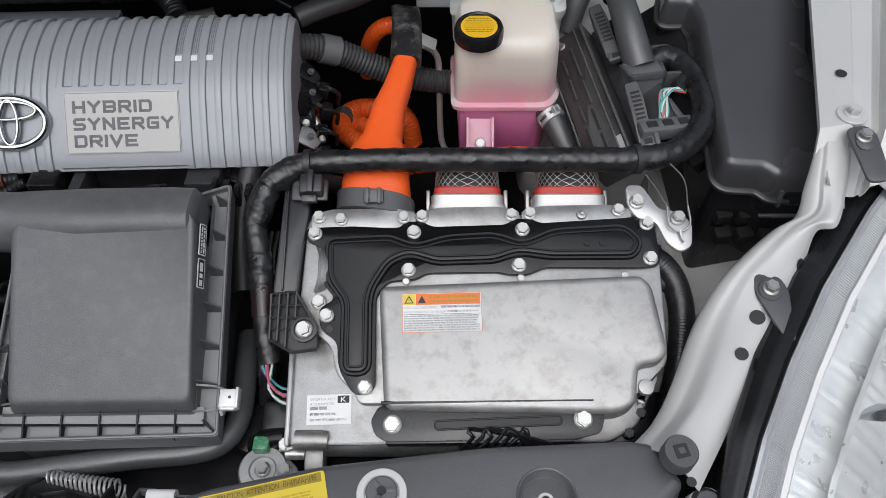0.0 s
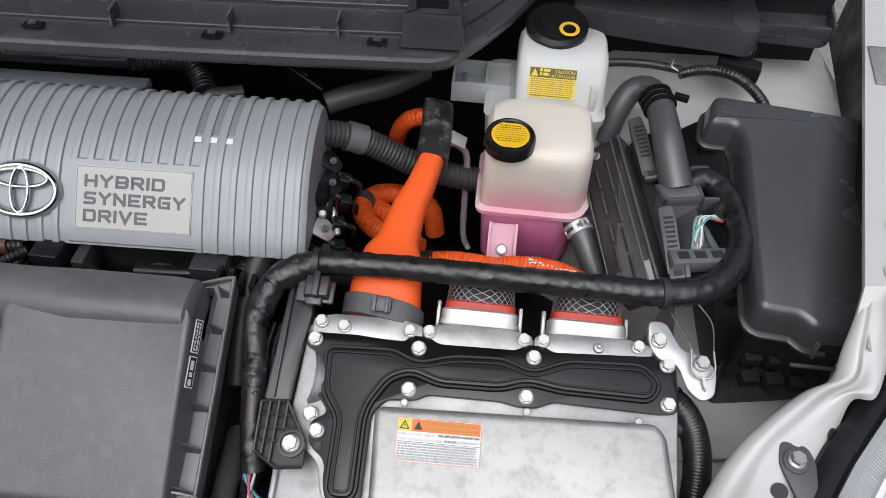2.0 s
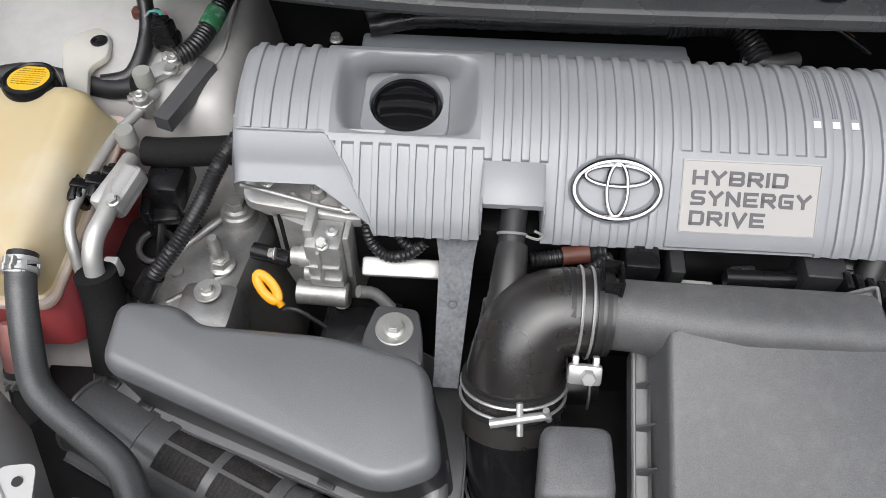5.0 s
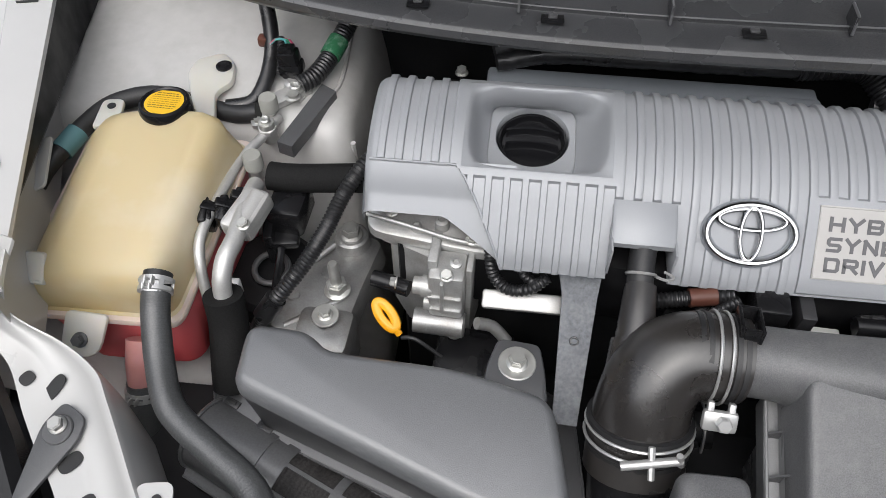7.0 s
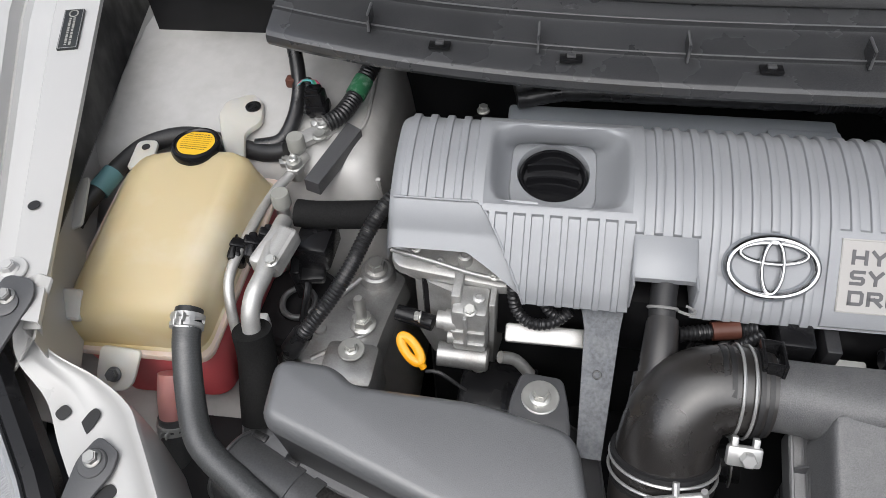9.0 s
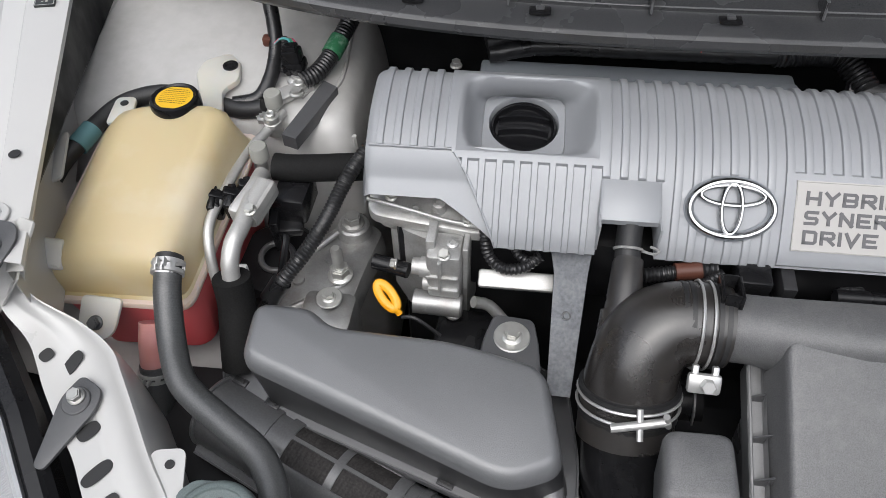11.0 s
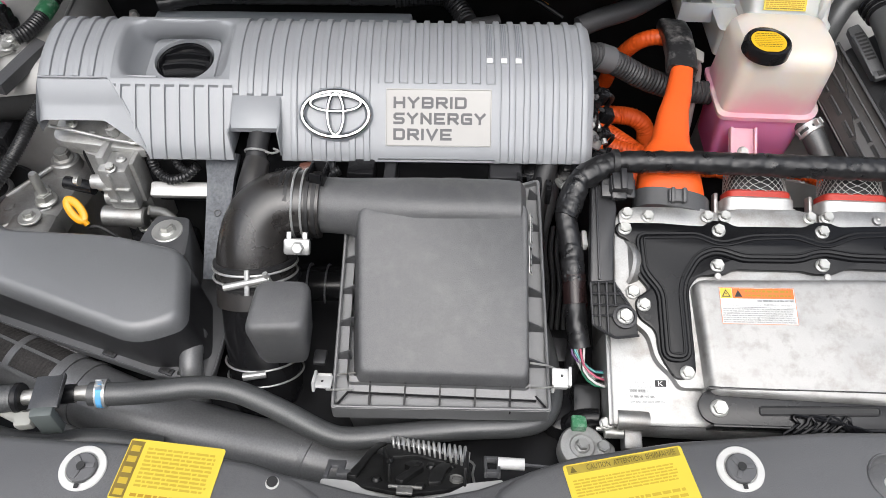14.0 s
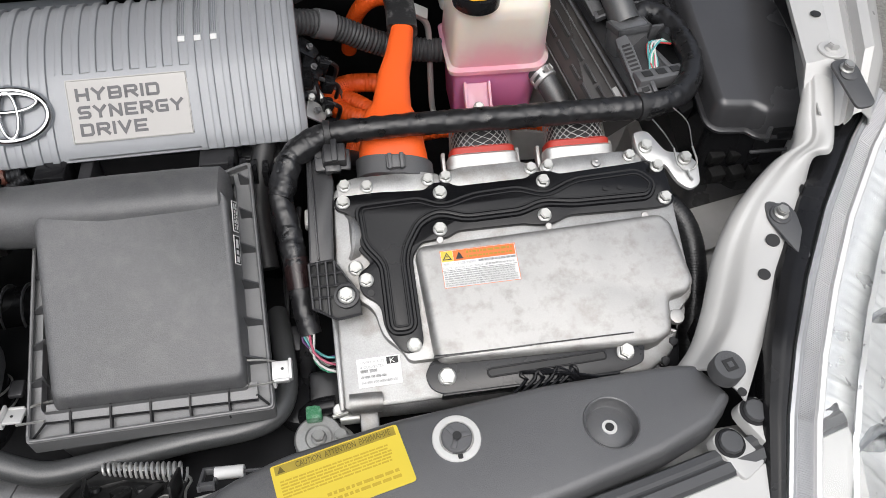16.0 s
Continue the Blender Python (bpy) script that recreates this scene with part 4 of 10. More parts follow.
def cowl_point(u, v):
    x = -0.565 + 0.985 * u
    prof = [(0.014, -0.036), (0.003, -0.034), (0.0, -0.029), (0.001, -0.022), (0.006, -0.019), (0.034, -0.014), (0.0343, -0.0105), (0.0357, -0.0105), (0.036, -0.012), (0.072, -0.006), (0.0723, -0.0015), (0.0737, -0.0015), (0.074, -0.004), (0.10, 0.002), (0.17, 0.02)]
    k = v * (len(prof) - 1)
    i = min(int(k), len(prof) - 2)
    t = k - i
    return BODY @ Vector((x, cowl_y(x) + prof[i][0] + (prof[i + 1][0] - prof[i][0]) * t, 1.118 + prof[i][1] + (prof[i + 1][1] - prof[i][1]) * t))


part("panel", sheet(cowl_point, 60, 42, 0.002), M_COWLTOP, cowl)
part("seal", tube([BODY @ Vector((x, cowl_y(x) + 0.105, 1.130)) for x in (-0.56, -0.4, -0.2, 0, 0.2, 0.36, 0.42)], 0.014, 12), M_SUPPORT, cowl, "dark grey rubber bonnet seal")
# Lighter grey tubes painted as the highlights along the step edges.
for off, z in ((0.0350, -0.0103), (0.0730, -0.0013)):
    part("edge_line", tube([BODY @ Vector((x, cowl_y(x) + off, 1.118 + z)) for x in [-0.56 + 0.0245 * i for i in range(36)]], 0.0009, 6), M_GREYPART, cowl, "pale line painted as the highlight on a step's edge")
for x in (-0.46, -0.30, -0.17, -0.02, 0.10, 0.21):
    y = cowl_y(x)
    part("rib", slab(x - 0.001, x + 0.001, y + 0.026, y + 0.048, 1.104, 1.122, 0, BODY), M_COWLTOP, cowl)
    # The highlight on the rib's edge, painted as a lighter bead.
    part("rib_glint", tube([BODY @ Vector((x, y + 0.0255, 1.106)), BODY @ Vector((x, y + 0.0275, 1.1222)), BODY @ Vector((x, y + 0.048, 1.1222))], 0.0013, 6, straight=True), M_GREYPART, cowl, "pale bead painted as the highlight on a rib's edge")
for x in (-0.39, -0.27, -0.1, 0.083, 0.25):
    y = cowl_y(x)
    clip = part("clip_socket", slab(x - 0.010, x + 0.010, y + 0.016, y + 0.027, 1.1035, 1.1065, 0.001, BODY), M_GLOSS, cowl)
    part("clip_pin", slab(x - 0.004, x + 0.004, y + 0.019, y + 0.025, 1.1065, 1.109, 0.001, BODY), M_TRIM, clip)
post = part("mount_boss", at(prism(corners([(-0.034, -0.022), (0.034, -0.022), (0.030, 0.03), (-0.026, 0.03)], 0.008), 0, 0.034, 0.004, 0.004), BODY @ pose(0.305, cowl_y(0.305) + 0.036, 1.104)), M_COWLTOP, cowl)
part("boss_ring", slab(0.288, 0.32, cowl_y(0.3) + 0.032, cowl_y(0.3) + 0.05, 1.136, 1.142, 0.003, BODY), M_GLOSS, post)
# the cowl's outer pieces above the suspension towers
q = [(0.43, 0.855), (0.56, 0.838), (0.70, 0.845), (0.76, 0.88), (0.77, 1.0), (0.43, 1.0)]
part("end_piece", at(prism(corners([(-x, y + 0.050) for x, y in q], 0.015), 1.055, 1.085, 0.006), BODY), M_COWLTOP, cowl)
q = [(0.10, 0.895), (0.189, 0.881), (0.261, 0.873), (0.300, 0.866), (0.312, 0.872), (0.318, 0.905), (0.318, 1.02), (0.10, 1.02)]
part("end_piece", prism(corners(q, 0.008), 1.050, 1.082, 0.005), M_COWLTOP, cowl)
tray = part("end_tray", prism(corners([(0.318, 0.906), (0.396, 0.902), (0.412, 0.918), (0.428, 1.02), (0.318, 1.02)], 0.010), 1.048, 1.060, 0.003), M_COWLTOP, cowl, "black drain tray at the cowl's end")
part("tray_wall", join(slab(0.318, 0.402, 0.9035, 0.9075, 1.058, 1.074, 0.001), at(slab(-0.002, 0.002, 0, 0.105, 1.058, 1.074, 0.001), pose(0.4085, 0.912, 0, 0, 0, -9))), M_COWLTOP, tray)
part("drain_boss", at(lathe([(0.014, -0.03), (0.016, -0.012), (0.012, -0.006), (0.012, 0.01)], 18), pose(0.306, 0.884, 1.046)), M_GLOSS, cowl)

screen = thing("windscreen", BODY @ Matrix.Translation((0, 0.95, 1.13)), "dark windscreen behind the cowl", "windscreen", kind="structure")
part("glass", at(slab(-0.70, 0.70, 0.0, 0.9, -0.006, 0.0, 0.002), BODY @ pose(0, 0.845, 1.135, 24)), M_SCREEN, screen)
bonnet = thing("bonnet", BODY @ Matrix.Translation((0, 1.0, 1.16)), "open white bonnet raised over the engine bay with a dark lining", "bonnet", kind="structure")
BM = BODY @ pose(0, 1.02, 1.17, 118)
part("skin", at(prism(corners([(-0.70, 0.0), (0.70, 0.0), (0.66, 0.75), (0.45, 0.95), (-0.45, 0.95), (-0.66, 0.75)], 0.06), -0.035, -0.006, 0.01), BM), M_WHITE, bonnet)
part("lining", at(prism(corners([(-0.58, 0.08), (0.58, 0.08), (0.54, 0.70), (0.38, 0.86), (-0.38, 0.86), (-0.54, 0.70)], 0.06), -0.004, 0.004, 0.003), BM), M_FOAM, bonnet, "black sound-proof lining")
nozzle = thing("washer_nozzle", BODY @ Matrix.Translation((-0.10, 0.84, 1.14)), "small black washer nozzle on the cowl", "washer nozzle")
part("nozzle", at(lathe([(0.012, 0), (0.012, 0.006), (0.008, 0.012), (0, 0.014)], 20), BODY @ pose(-0.10, 0.845, 1.138, 15)), M_GLOSS, nozzle)
part("tube", tube([BODY @ Vector(q) for q in ((-0.112, 0.84, 1.14), (-0.122, 0.835, 1.142), (-0.13, 0.845, 1.138))], 0.004, 8), M_RUBBER, nozzle)

# ---- grey trim over the radiator support, with its clips, stickers, latch ----
trim_cover = thing("radiator_cover", BODY @ Matrix.Translation((0, 0.18, 0.88)), "grey grained plastic radiator support cover", "cover panel")
half = [(0.075, 0.175), (0.085, 0.205), (0.110, 0.222), (0.155, 0.237), (0.245, 0.252), (0.38, 0.262), (0.500, 0.262), (0.522, 0.258), (0.543, 0.220), (0.515, 0.196), (0.465, 0.178), (0.375, 0.158), (0.20, 0.130), (0.07, 0.118)]
for side in (1, -1):
    outline = corners([(side * (x + 0.04 * y - 0.0225), y - (0.006 if side < 0 else 0)) for x, y in half], 0.008)
    sx, sy = (0.4137, 0.2135) if side > 0 else (-0.401, 0.202)
    lid = part("cover_half", at(pierced(outline, 0.885, 0.914, 0.009, 0.002, 4, [(sx, sy, 0.0228)]), BODY), M_SUPPORT, trim_cover)
    # pushed-in fastener with a pale ring
    cx, cy = (0.2825, 0.226) if side > 0 else (-0.2825, 0.224)
    part("fastener_ring", at(lathe([(0.0195, 0.0), (0.0205, 0.0006), (0.0198, 0.0018), (0.0145, 0.0022), (0.0132, 0.0004), (0, 0.0004)], 40), BODY @ pose(cx, cy - 0.004, 0.9142, 3)), M_RINGGREY, lid, "pale grey ring of a push fastener")
    head = at(lathe([(0.0128, 0), (0.0128, 0.0030), (0.0118, 0.0040), (0.0035, 0.0040), (0.0035, 0.002), (0, 0.002)], 32), BODY @ pose(cx, cy - 0.004, 0.915, 3))
    for k in range(3):
        join(head, at(rbox(0.0045, 0.0075, 0.0014, 0.0005), BODY @ pose(cx, cy - 0.004, 0.9187, 3) @ Matrix.Rotation(radians(35 + 120 * k), 4, "Z") @ pose(0, 0.0075, 0)))
    fh = part("fastener_head", head, M_GREYPART, lid)
    part("core_hole", at(lathe([(0, 0), (0.0036, 0), (0.0036, 0.0006), (0, 0.0006)], 16), BODY @ pose(cx, cy - 0.004, 0.9206, 3)), M_INK, fh)
    part("groove", at(ring(0.0118, 0.0118, 0.0009, 30, 5, 0.5), BODY @ pose(cx, cy - 0.004, 0.9170, 3)), M_INK, fh)
    part("lock_notch", at(rbox(0.004, 0.004, 0.001, 0.0004, 1), BODY @ pose(cx, cy - 0.0205, 0.9162, 3)), M_INK, fh)
    # countersunk cup with a screw
    cx, cy = (0.4137, 0.2155) if side > 0 else (-0.401, 0.204)
    part("screw_cup", at(lathe([(0, -0.0140), (0.0230, -0.0140), (0.0245, -0.001), (0.0243, 0.0), (0.0236, 0.0010), (0.0226, 0.0002), (0.0208, -0.0090), (0.0195, -0.0105), (0.0185, -0.0100), (0.0178, -0.0096), (0, -0.0096)], 40), BODY @ pose(sx, sy, 0.9142)), M_SUPPORT, lid, "sunk screw cup")
    part("eyelet", at(lathe([(0.0066, 0), (0.0064, 0.0012), (0.0042, 0.0014), (0.0040, 0.0004), (0, 0.0004)], 24), BODY @ pose(sx, sy, 0.9047)), M_RINGGREY, lid, "pale eyelet")
    part("eyelet_hole", at(lathe([(0, 0), (0.0038, 0), (0.0038, 0.0005), (0, 0.0005)], 14), BODY @ pose(sx, sy, 0.9053)), M_INK, lid)


def sticker(name, x, y, w, h, turn, label, head, seed, cols):
    m = BODY @ pose(x + 0.3225 + 0.04 * y, y - 0.04 * (x + 0.3225), 0.9146, 0, 0, turn - 2.35)
    base = thing(name, m, label, "sticker")
    part("backing", at(prism(corners([(0, 0), (w, 0), (w, h), (0, h)], 0.003), 0, 0.0005), m), M_YELLOW, base)
    if head:
        part("heading_band", at(slab(0.003, w - 0.003, h - 0.0090, h - 0.0012, 0.0005, 0.0007), m), M_HEADBAND, base)
        part("warning_triangle", at(prism([(0, 0), (0.006, 0), (0.003, 0.0055)], 0, 0.0002), m @ pose(0.005, h - 0.0078, 0.0007)), M_OLIVEINK, base)
        letters("heading", "CAUTION  ATTENTION  ВНИМАНИЕ", 0.0068, M_OLIVEINK, base, m @ pose(0.020, h - 0.0074, 0.0009), 0.0001, fit=w - 0.027)
        bars(base, m @ pose(0.005, 0.022, 0.0004), w * 0.85, h - 0.036, 4, M_FADEDPRINT, seed=seed)
        bars(base, m @ pose(w * 0.35, 0.006, 0.0004), w * 0.58, 0.010, 2, M_FADEDPRINT, seed=seed + 1)
    else:
        part("side_band", at(slab(0.001, 0.0135, 0.002, h - 0.002, 0.0006, 0.0008), m), M_BROWNBAND, base)
        for k in range(5):
            part("symbol_box", at(slab(0.0035, 0.0115, 0.004 + k * (h - 0.006) / 5, 0.0095 + k * (h - 0.006) / 5, 0.0009, 0.0011), m), M_FADEDPRINT, base)
        bars(base, m @ pose(0.018, 0.012, 0.0004), w - 0.024, h - 0.018, 7, M_FADEDPRINT, seed=seed)
        bars(base, m @ pose(0.018, 0.003, 0.0004), w * 0.55, 0.005, 1, M_BROWNPRINT, seed=seed + 2)
    return base


hole = part("locating_boss", at(lathe([(0.0060, 0), (0.0057, 0.0010), (0.0052, 0.0012), (0.0050, 0.0004), (0, 0.0004)], 24), BODY @ pose(-0.1175, 0.2080, 0.9138)), M_RINGGREY, trim_cover, "pale eyelet of a locating hole")
part("locating_hole", at(lathe([(0, 0), (0.0048, 0), (0.0048, 0.0010), (0, 0.0010)], 16), BODY @ pose(-0.1175, 0.2087, 0.9146)), M_INK, hole)
sticker("caution_sticker", -0.190, 0.178, 0.107, 0.052, 13.0, "yellow caution sticker with dark heading on the grey cover", True, 3, 0)
sticker("service_sticker", -0.584, 0.183, 0.086, 0.055, -4.5, "yellow service sticker with a column of symbols", False, 8, 0)

middle = [(-0.462, 0.2150), (-0.448, 0.2145), (-0.428, 0.212), (-0.408, 0.208), (-0.378, 0.2015), (-0.358, 0.1988), (-0.339, 0.1978), (-0.322, 0.1985), (-0.306, 0.201), (-0.273, 0.209), (-0.254, 0.2165), (-0.230, 0.226), (-0.213, 0.233)]
part("cover_middle", loft([[Vector((x, 0.10, 0.889)), Vector((x, y - 0.002, 0.889)), Vector((x, y, 0.892)), Vector((x, y - 0.0005, 0.9060)), Vector((x, y - 0.002, 0.9090)), Vector((x, y - 0.005, 0.9105)), Vector((x, 0.10, 0.9105))] for x, y in middle]), M_SUPPORT, trim_cover)

# bonnet latch in the dip of the cover
latch = thing("hood_latch", (-0.33, 0.23, 0.83), "black and zinc bonnet latch with a coil spring", "latch")
LM = pose(-0.335, 0.228, 0.880, -34.8)
part("mount_plate", prism(corners([(-0.413, 0.222), (-0.386, 0.221), (-0.374, 0.2165), (-0.358, 0.212), (-0.340, 0.2095), (-0.306, 0.215), (-0.281, 0.2238), (-0.249, 0.229), (-0.249, 0.205), (-0.340, 0.192), (-0.413, 0.205)], 0.004), 0.874, 0.8845, 0.0012), M_WHITE, latch, "white painted latch plate")
part("base_plate", at(prism(corners([(-0.056, -0.004), (-0.048, 0.0185), (-0.041, 0.043), (-0.030, 0.062), (-0.016, 0.056), (0.028, 0.050), (0.057, 0.026), (0.056, -0.006), (0.034, -0.016), (0.0, -0.026), (-0.035, -0.017)], 0.005), -0.004, 0.0, 0.0012), LM), M_LATCH, latch)
part("side_web", at(prism(corners([(-0.056, -0.004), (-0.048, 0.0185), (-0.041, 0.043), (-0.030, 0.062), (-0.024, 0.056), (-0.036, 0.036), (-0.041, 0.014), (-0.046, -0.006)], 0.003), -0.006, 0.003, 0.0015), LM), M_LATCH, latch)
part("cam_plate", at(prism(corners([(-0.034, 0.040), (-0.022, 0.056), (0.004, 0.050), (0.024, 0.046), (0.040, 0.030), (0.030, 0.026), (0.004, 0.036), (-0.020, 0.030)], 0.004), -0.002, 0.003, 0.0014), LM), M_LATCH, latch)
part("catch_hook", at(prism(corners([(-0.012, -0.010), (-0.004, -0.014), (0.006, 0.002), (0.014, 0.012), (0.012, 0.022), (0.002, 0.024), (-0.006, 0.016), (0.002, 0.010), (-0.006, 0.0)], 0.003), -0.002, 0.005, 0.0012), LM), M_LATCH, latch)
part("pawl", at(prism(corners([(0.018, -0.012), (0.030, -0.010), (0.034, 0.008), (0.040, 0.020), (0.030, 0.024), (0.020, 0.010)], 0.003), 0.0, 0.004, 0.001), LM), M_LATCH, latch)
part("side_cheek", at(rbox(0.003, 0.032, 0.020, 0.001), LM @ pose(-0.020, 0.006, -0.002, 0, 0, 14)), M_LATCH, latch)
part("side_cheek", at(rbox(0.003, 0.030, 0.020, 0.001), LM @ pose(0.052, 0.006, -0.002, 0, 0, -4)), M_LATCH, latch)
for x, y in ((-0.020, 0.028), (0.020, 0.020), (-0.028, -0.006), (0.012, -0.014)):
    part("rivet", at(lathe([(0.0050, 0), (0.0050, 0.002), (0.0035, 0.004), (0, 0.0044)], 16), LM @ pose(x, y, -0.001)), M_LATCH, latch)
part("lever_tab", at(prism(corners([(-0.0755, -0.008), (-0.0715, -0.008), (-0.0715, 0.010), (-0.0645, 0.010), (-0.0645, -0.004), (-0.050, -0.002), (-0.052, 0.004), (-0.0585, 0.004), (-0.0585, 0.020), (-0.0755, 0.020)], 0.0012), 0.0, 0.003, 0.0005), LM), M_GREYPART, latch, "grey forked lever tab")
part("hook_wire", tube([LM @ Vector(q) for q in ((-0.032, 0.060, 0.004), (-0.028, 0.066, 0.006), (-0.018, 0.062, 0.008), (-0.004, 0.052, 0.007), (0.010, 0.050, 0.005), (0.024, 0.046, 0.004))], 0.0019, 8), M_DULLSTEEL, latch)
part("torsion_spring", tube([LM @ Vector((0.044 + 0.006 * math.cos(i * 0.8), 0.0 + 0.006 * math.sin(i * 0.8), -0.004 + i * 0.0003)) for i in range(24)], 0.0011, 6, straight=True), M_DULLSTEEL, latch)
bolt(latch, LM @ Vector((0.044, 0.0, -0.004)), LM.to_3x3() @ Vector((0, 0, 1)), 0.75, M_DULLSTEEL)
coil = []
for i in range(15 * 12 + 1):
    a = 2 * math.pi * i / 12
    f = i / 180
    rc = 0.0048 + 0.0042 * f
    coil.append(LM @ Vector((-0.020 + 0.075 * f, 0.052 - 0.022 * f + rc * math.cos(a), 0.006 + rc * math.sin(a))))
part("spring", tube(coil, 0.00125, 6, straight=True), M_CLIPMETAL, latch, "bright coil spring")
part("spring_hook", tube([LM @ Vector(q) for q in ((0.056, 0.034, 0.0), (0.060, 0.026, 0.0), (0.058, 0.012, 0.0), (0.060, -0.002, -0.002))], 0.0012, 6), M_DULLSTEEL, latch)
part("catch_tab", at(join(rbox(0.014, 0.010, 0.003, 0.001), at(rbox(0.030, 0.0025, 0.003, 0.001), pose(0, 0.006, 0))), LM @ pose(-0.001, -0.027, 0.002)), M_DULLSTEEL, latch)
part("cable_bracket", at(join(rbox(0.003, 0.030, 0.006, 0.0008), at(rbox(0.003, 0.030, 0.006, 0.0008), pose(0.012, 0, 0)), at(rbox(0.015, 0.004, 0.006, 0.0008), pose(0.006, 0.013, 0)), at(rbox(0.015, 0.006, 0.006, 0.0008), pose(0.006, -0.011, 0))), LM @ pose(0.0700, 0.020, 0.0)), M_GREYPART, latch, "grey cable bracket")
part("cable_end", tube([(-0.2535, 0.2500, 0.872), (-0.229, 0.2490, 0.873)], 0.0056, 12, straight=True), M_STICKER, latch, "white plastic cable end")
part("cable", tube([(-0.230, 0.249, 0.873), (-0.205, 0.247, 0.874), (-0.17, 0.243, 0.872)], 0.0016, 6), M_GREYPART, latch)

# ---- engine and its silver cover ----
COVER = pose(-0.46, 0.62, 0, 0, 0, 2.3) @ Matrix.Translation((0, -0.62, 0))
# Filling under the cover, its near-black colour standing in for shade.
engine = thing("engine_block", (-0.46, 0.68, 0.45), "engine block and manifold under the cover, coloured near-black for shade", "engine")
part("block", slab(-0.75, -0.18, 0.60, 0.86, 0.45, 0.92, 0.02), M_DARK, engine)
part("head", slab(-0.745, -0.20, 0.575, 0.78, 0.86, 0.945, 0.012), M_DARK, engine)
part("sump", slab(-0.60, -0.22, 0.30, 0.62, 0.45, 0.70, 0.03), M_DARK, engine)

cover = thing("engine_cover", COVER @ Matrix.Translation((0, 0.64, 0.95)), "ribbed silver-grey plastic engine cover with chrome emblem", "engine cover")
PROFILE = [(0.555, 0.960), (0.564, 0.975), (0.588, 1.001), (0.606, 1.018), (0.625, 1.0295), (0.652, 1.0395), (0.685, 1.0435), (0.703, 1.041), (0.714, 1.034), (0.721, 1.020), (0.724, 0.995)]
prof_fine = spline([(0, y, z) for y, z in PROFILE], 0.0022)
prof_len = [0.0]
for a, b in zip(prof_fine, prof_fine[1:]):
    prof_len.append(prof_len[-1] + (b - a).length)
S_MAX = prof_len[-1]


def prof_at(s):
    """The point and the outward normal of the cover's section at the length s from its front edge."""
    s = min(max(s, 0), S_MAX - 1e-6)
    lo, hi = 0, len(prof_len) - 1
    while hi - lo > 1:
        mid = (lo + hi) // 2
        lo, hi = (mid, hi) if prof_len[mid] <= s else (lo, mid)
    t = (s - prof_len[lo]) / (prof_len[hi] - prof_len[lo])
    p = prof_fine[lo].lerp(prof_fine[hi], t)
    i0, i1 = max(0, lo - 2), min(len(prof_fine) - 1, hi + 2)
    d = (prof_fine[i1] - prof_fine[i0]).normalized()
    return p, Vector((0, -d.z, d.y))


def s_of_y(y):
    return next(prof_len[i] for i, p in enumerate(prof_fine) if p.y >= y)


CX0, CX1, PITCH, PHASE = -0.3125, 0.3030, 0.0160, -0.211
S_REC0, S_REC1 = s_of_y(0.612), s_of_y(0.700)
REC0, REC1 = -0.228, -0.098
NOT0, NOT1, S_NOT = -0.095, -0.041, s_of_y(0.598)
PL0, PL1, S_PL0, S_PL1 = 0.074, 0.190, s_of_y(0.5635), s_of_y(0.6075)
EMX, S_EM = 0.0195, s_of_y(0.5855)


S_PANEL = s_of_y(0.614)


def panel_edge(s):
    """Where the ribbed shell ends over the plain panel at its end, at the length s."""
    return -0.232 + 0.046 * (1 - min(1.0, s / S_PANEL)) ** 0.8


def rib_height(x, s):
    k = abs(((x - PHASE) / PITCH + 0.5) % 1.0 - 0.5)
    half = 0.30 if x < REC1 and s < S_REC0 else 0.26
    h = min(1.0, max(0.0, (k - half) / 0.045))
    if x < CX0 + 0.004:
        h = 0.0
    if REC0 - 0.010 < x < REC1 + 0.004 and s > S_REC0 - 0.007:
        return 0.0027
    if PL0 - 0.009 < x < PL1 + 0.004 and s < S_PL1 + 0.006:
        return 0.0027 if s > 0.004 else 0.0
    if NOT0 - 0.003 < x < NOT1 + 0.003 and s < S_NOT + 0.004:
        return 0.0
    if ((x - EMX) / 0.0405) ** 2 + ((s - S_EM) / 0.0285) ** 2 < 1:
        return 0.0012
    if s > S_MAX * 0.86:
        return 0.0027 + (h - 1) * 0.0027 * max(0.0, 1 - (s - S_MAX * 0.86) / 0.02)
    return h * 0.0027 if s > 0.0015 else h * 0.0018


def s_start(x):
    """The front edge is cut back over the timing cover."""
    if x < -0.240:
        return s_of_y(0.580)
    if x < -0.186:
        return s_of_y(0.580) * (1 - (x + 0.240) / 0.054) ** 0.8
    return 0.0


xs = []
k = PHASE - 7 * PITCH
while k < CX1:
    for f in (-0.5, -0.345, -0.30, -0.26, 0.0, 0.26, 0.30, 0.345):
        if CX0 < k + f * PITCH < CX1:
            xs.append(k + f * PITCH)
    k += PITCH
xs += [CX0, CX0 + 0.003, CX0 + 0.006, REC0, REC1, NOT0, NOT1, PL0 - 0.009, PL1 + 0.003, CX1 - 0.005, CX1 - 0.002, CX1]
xs = sorted(set(round(v, 5) for v in xs))
NS = 110
body = bmesh.new()
grid = []
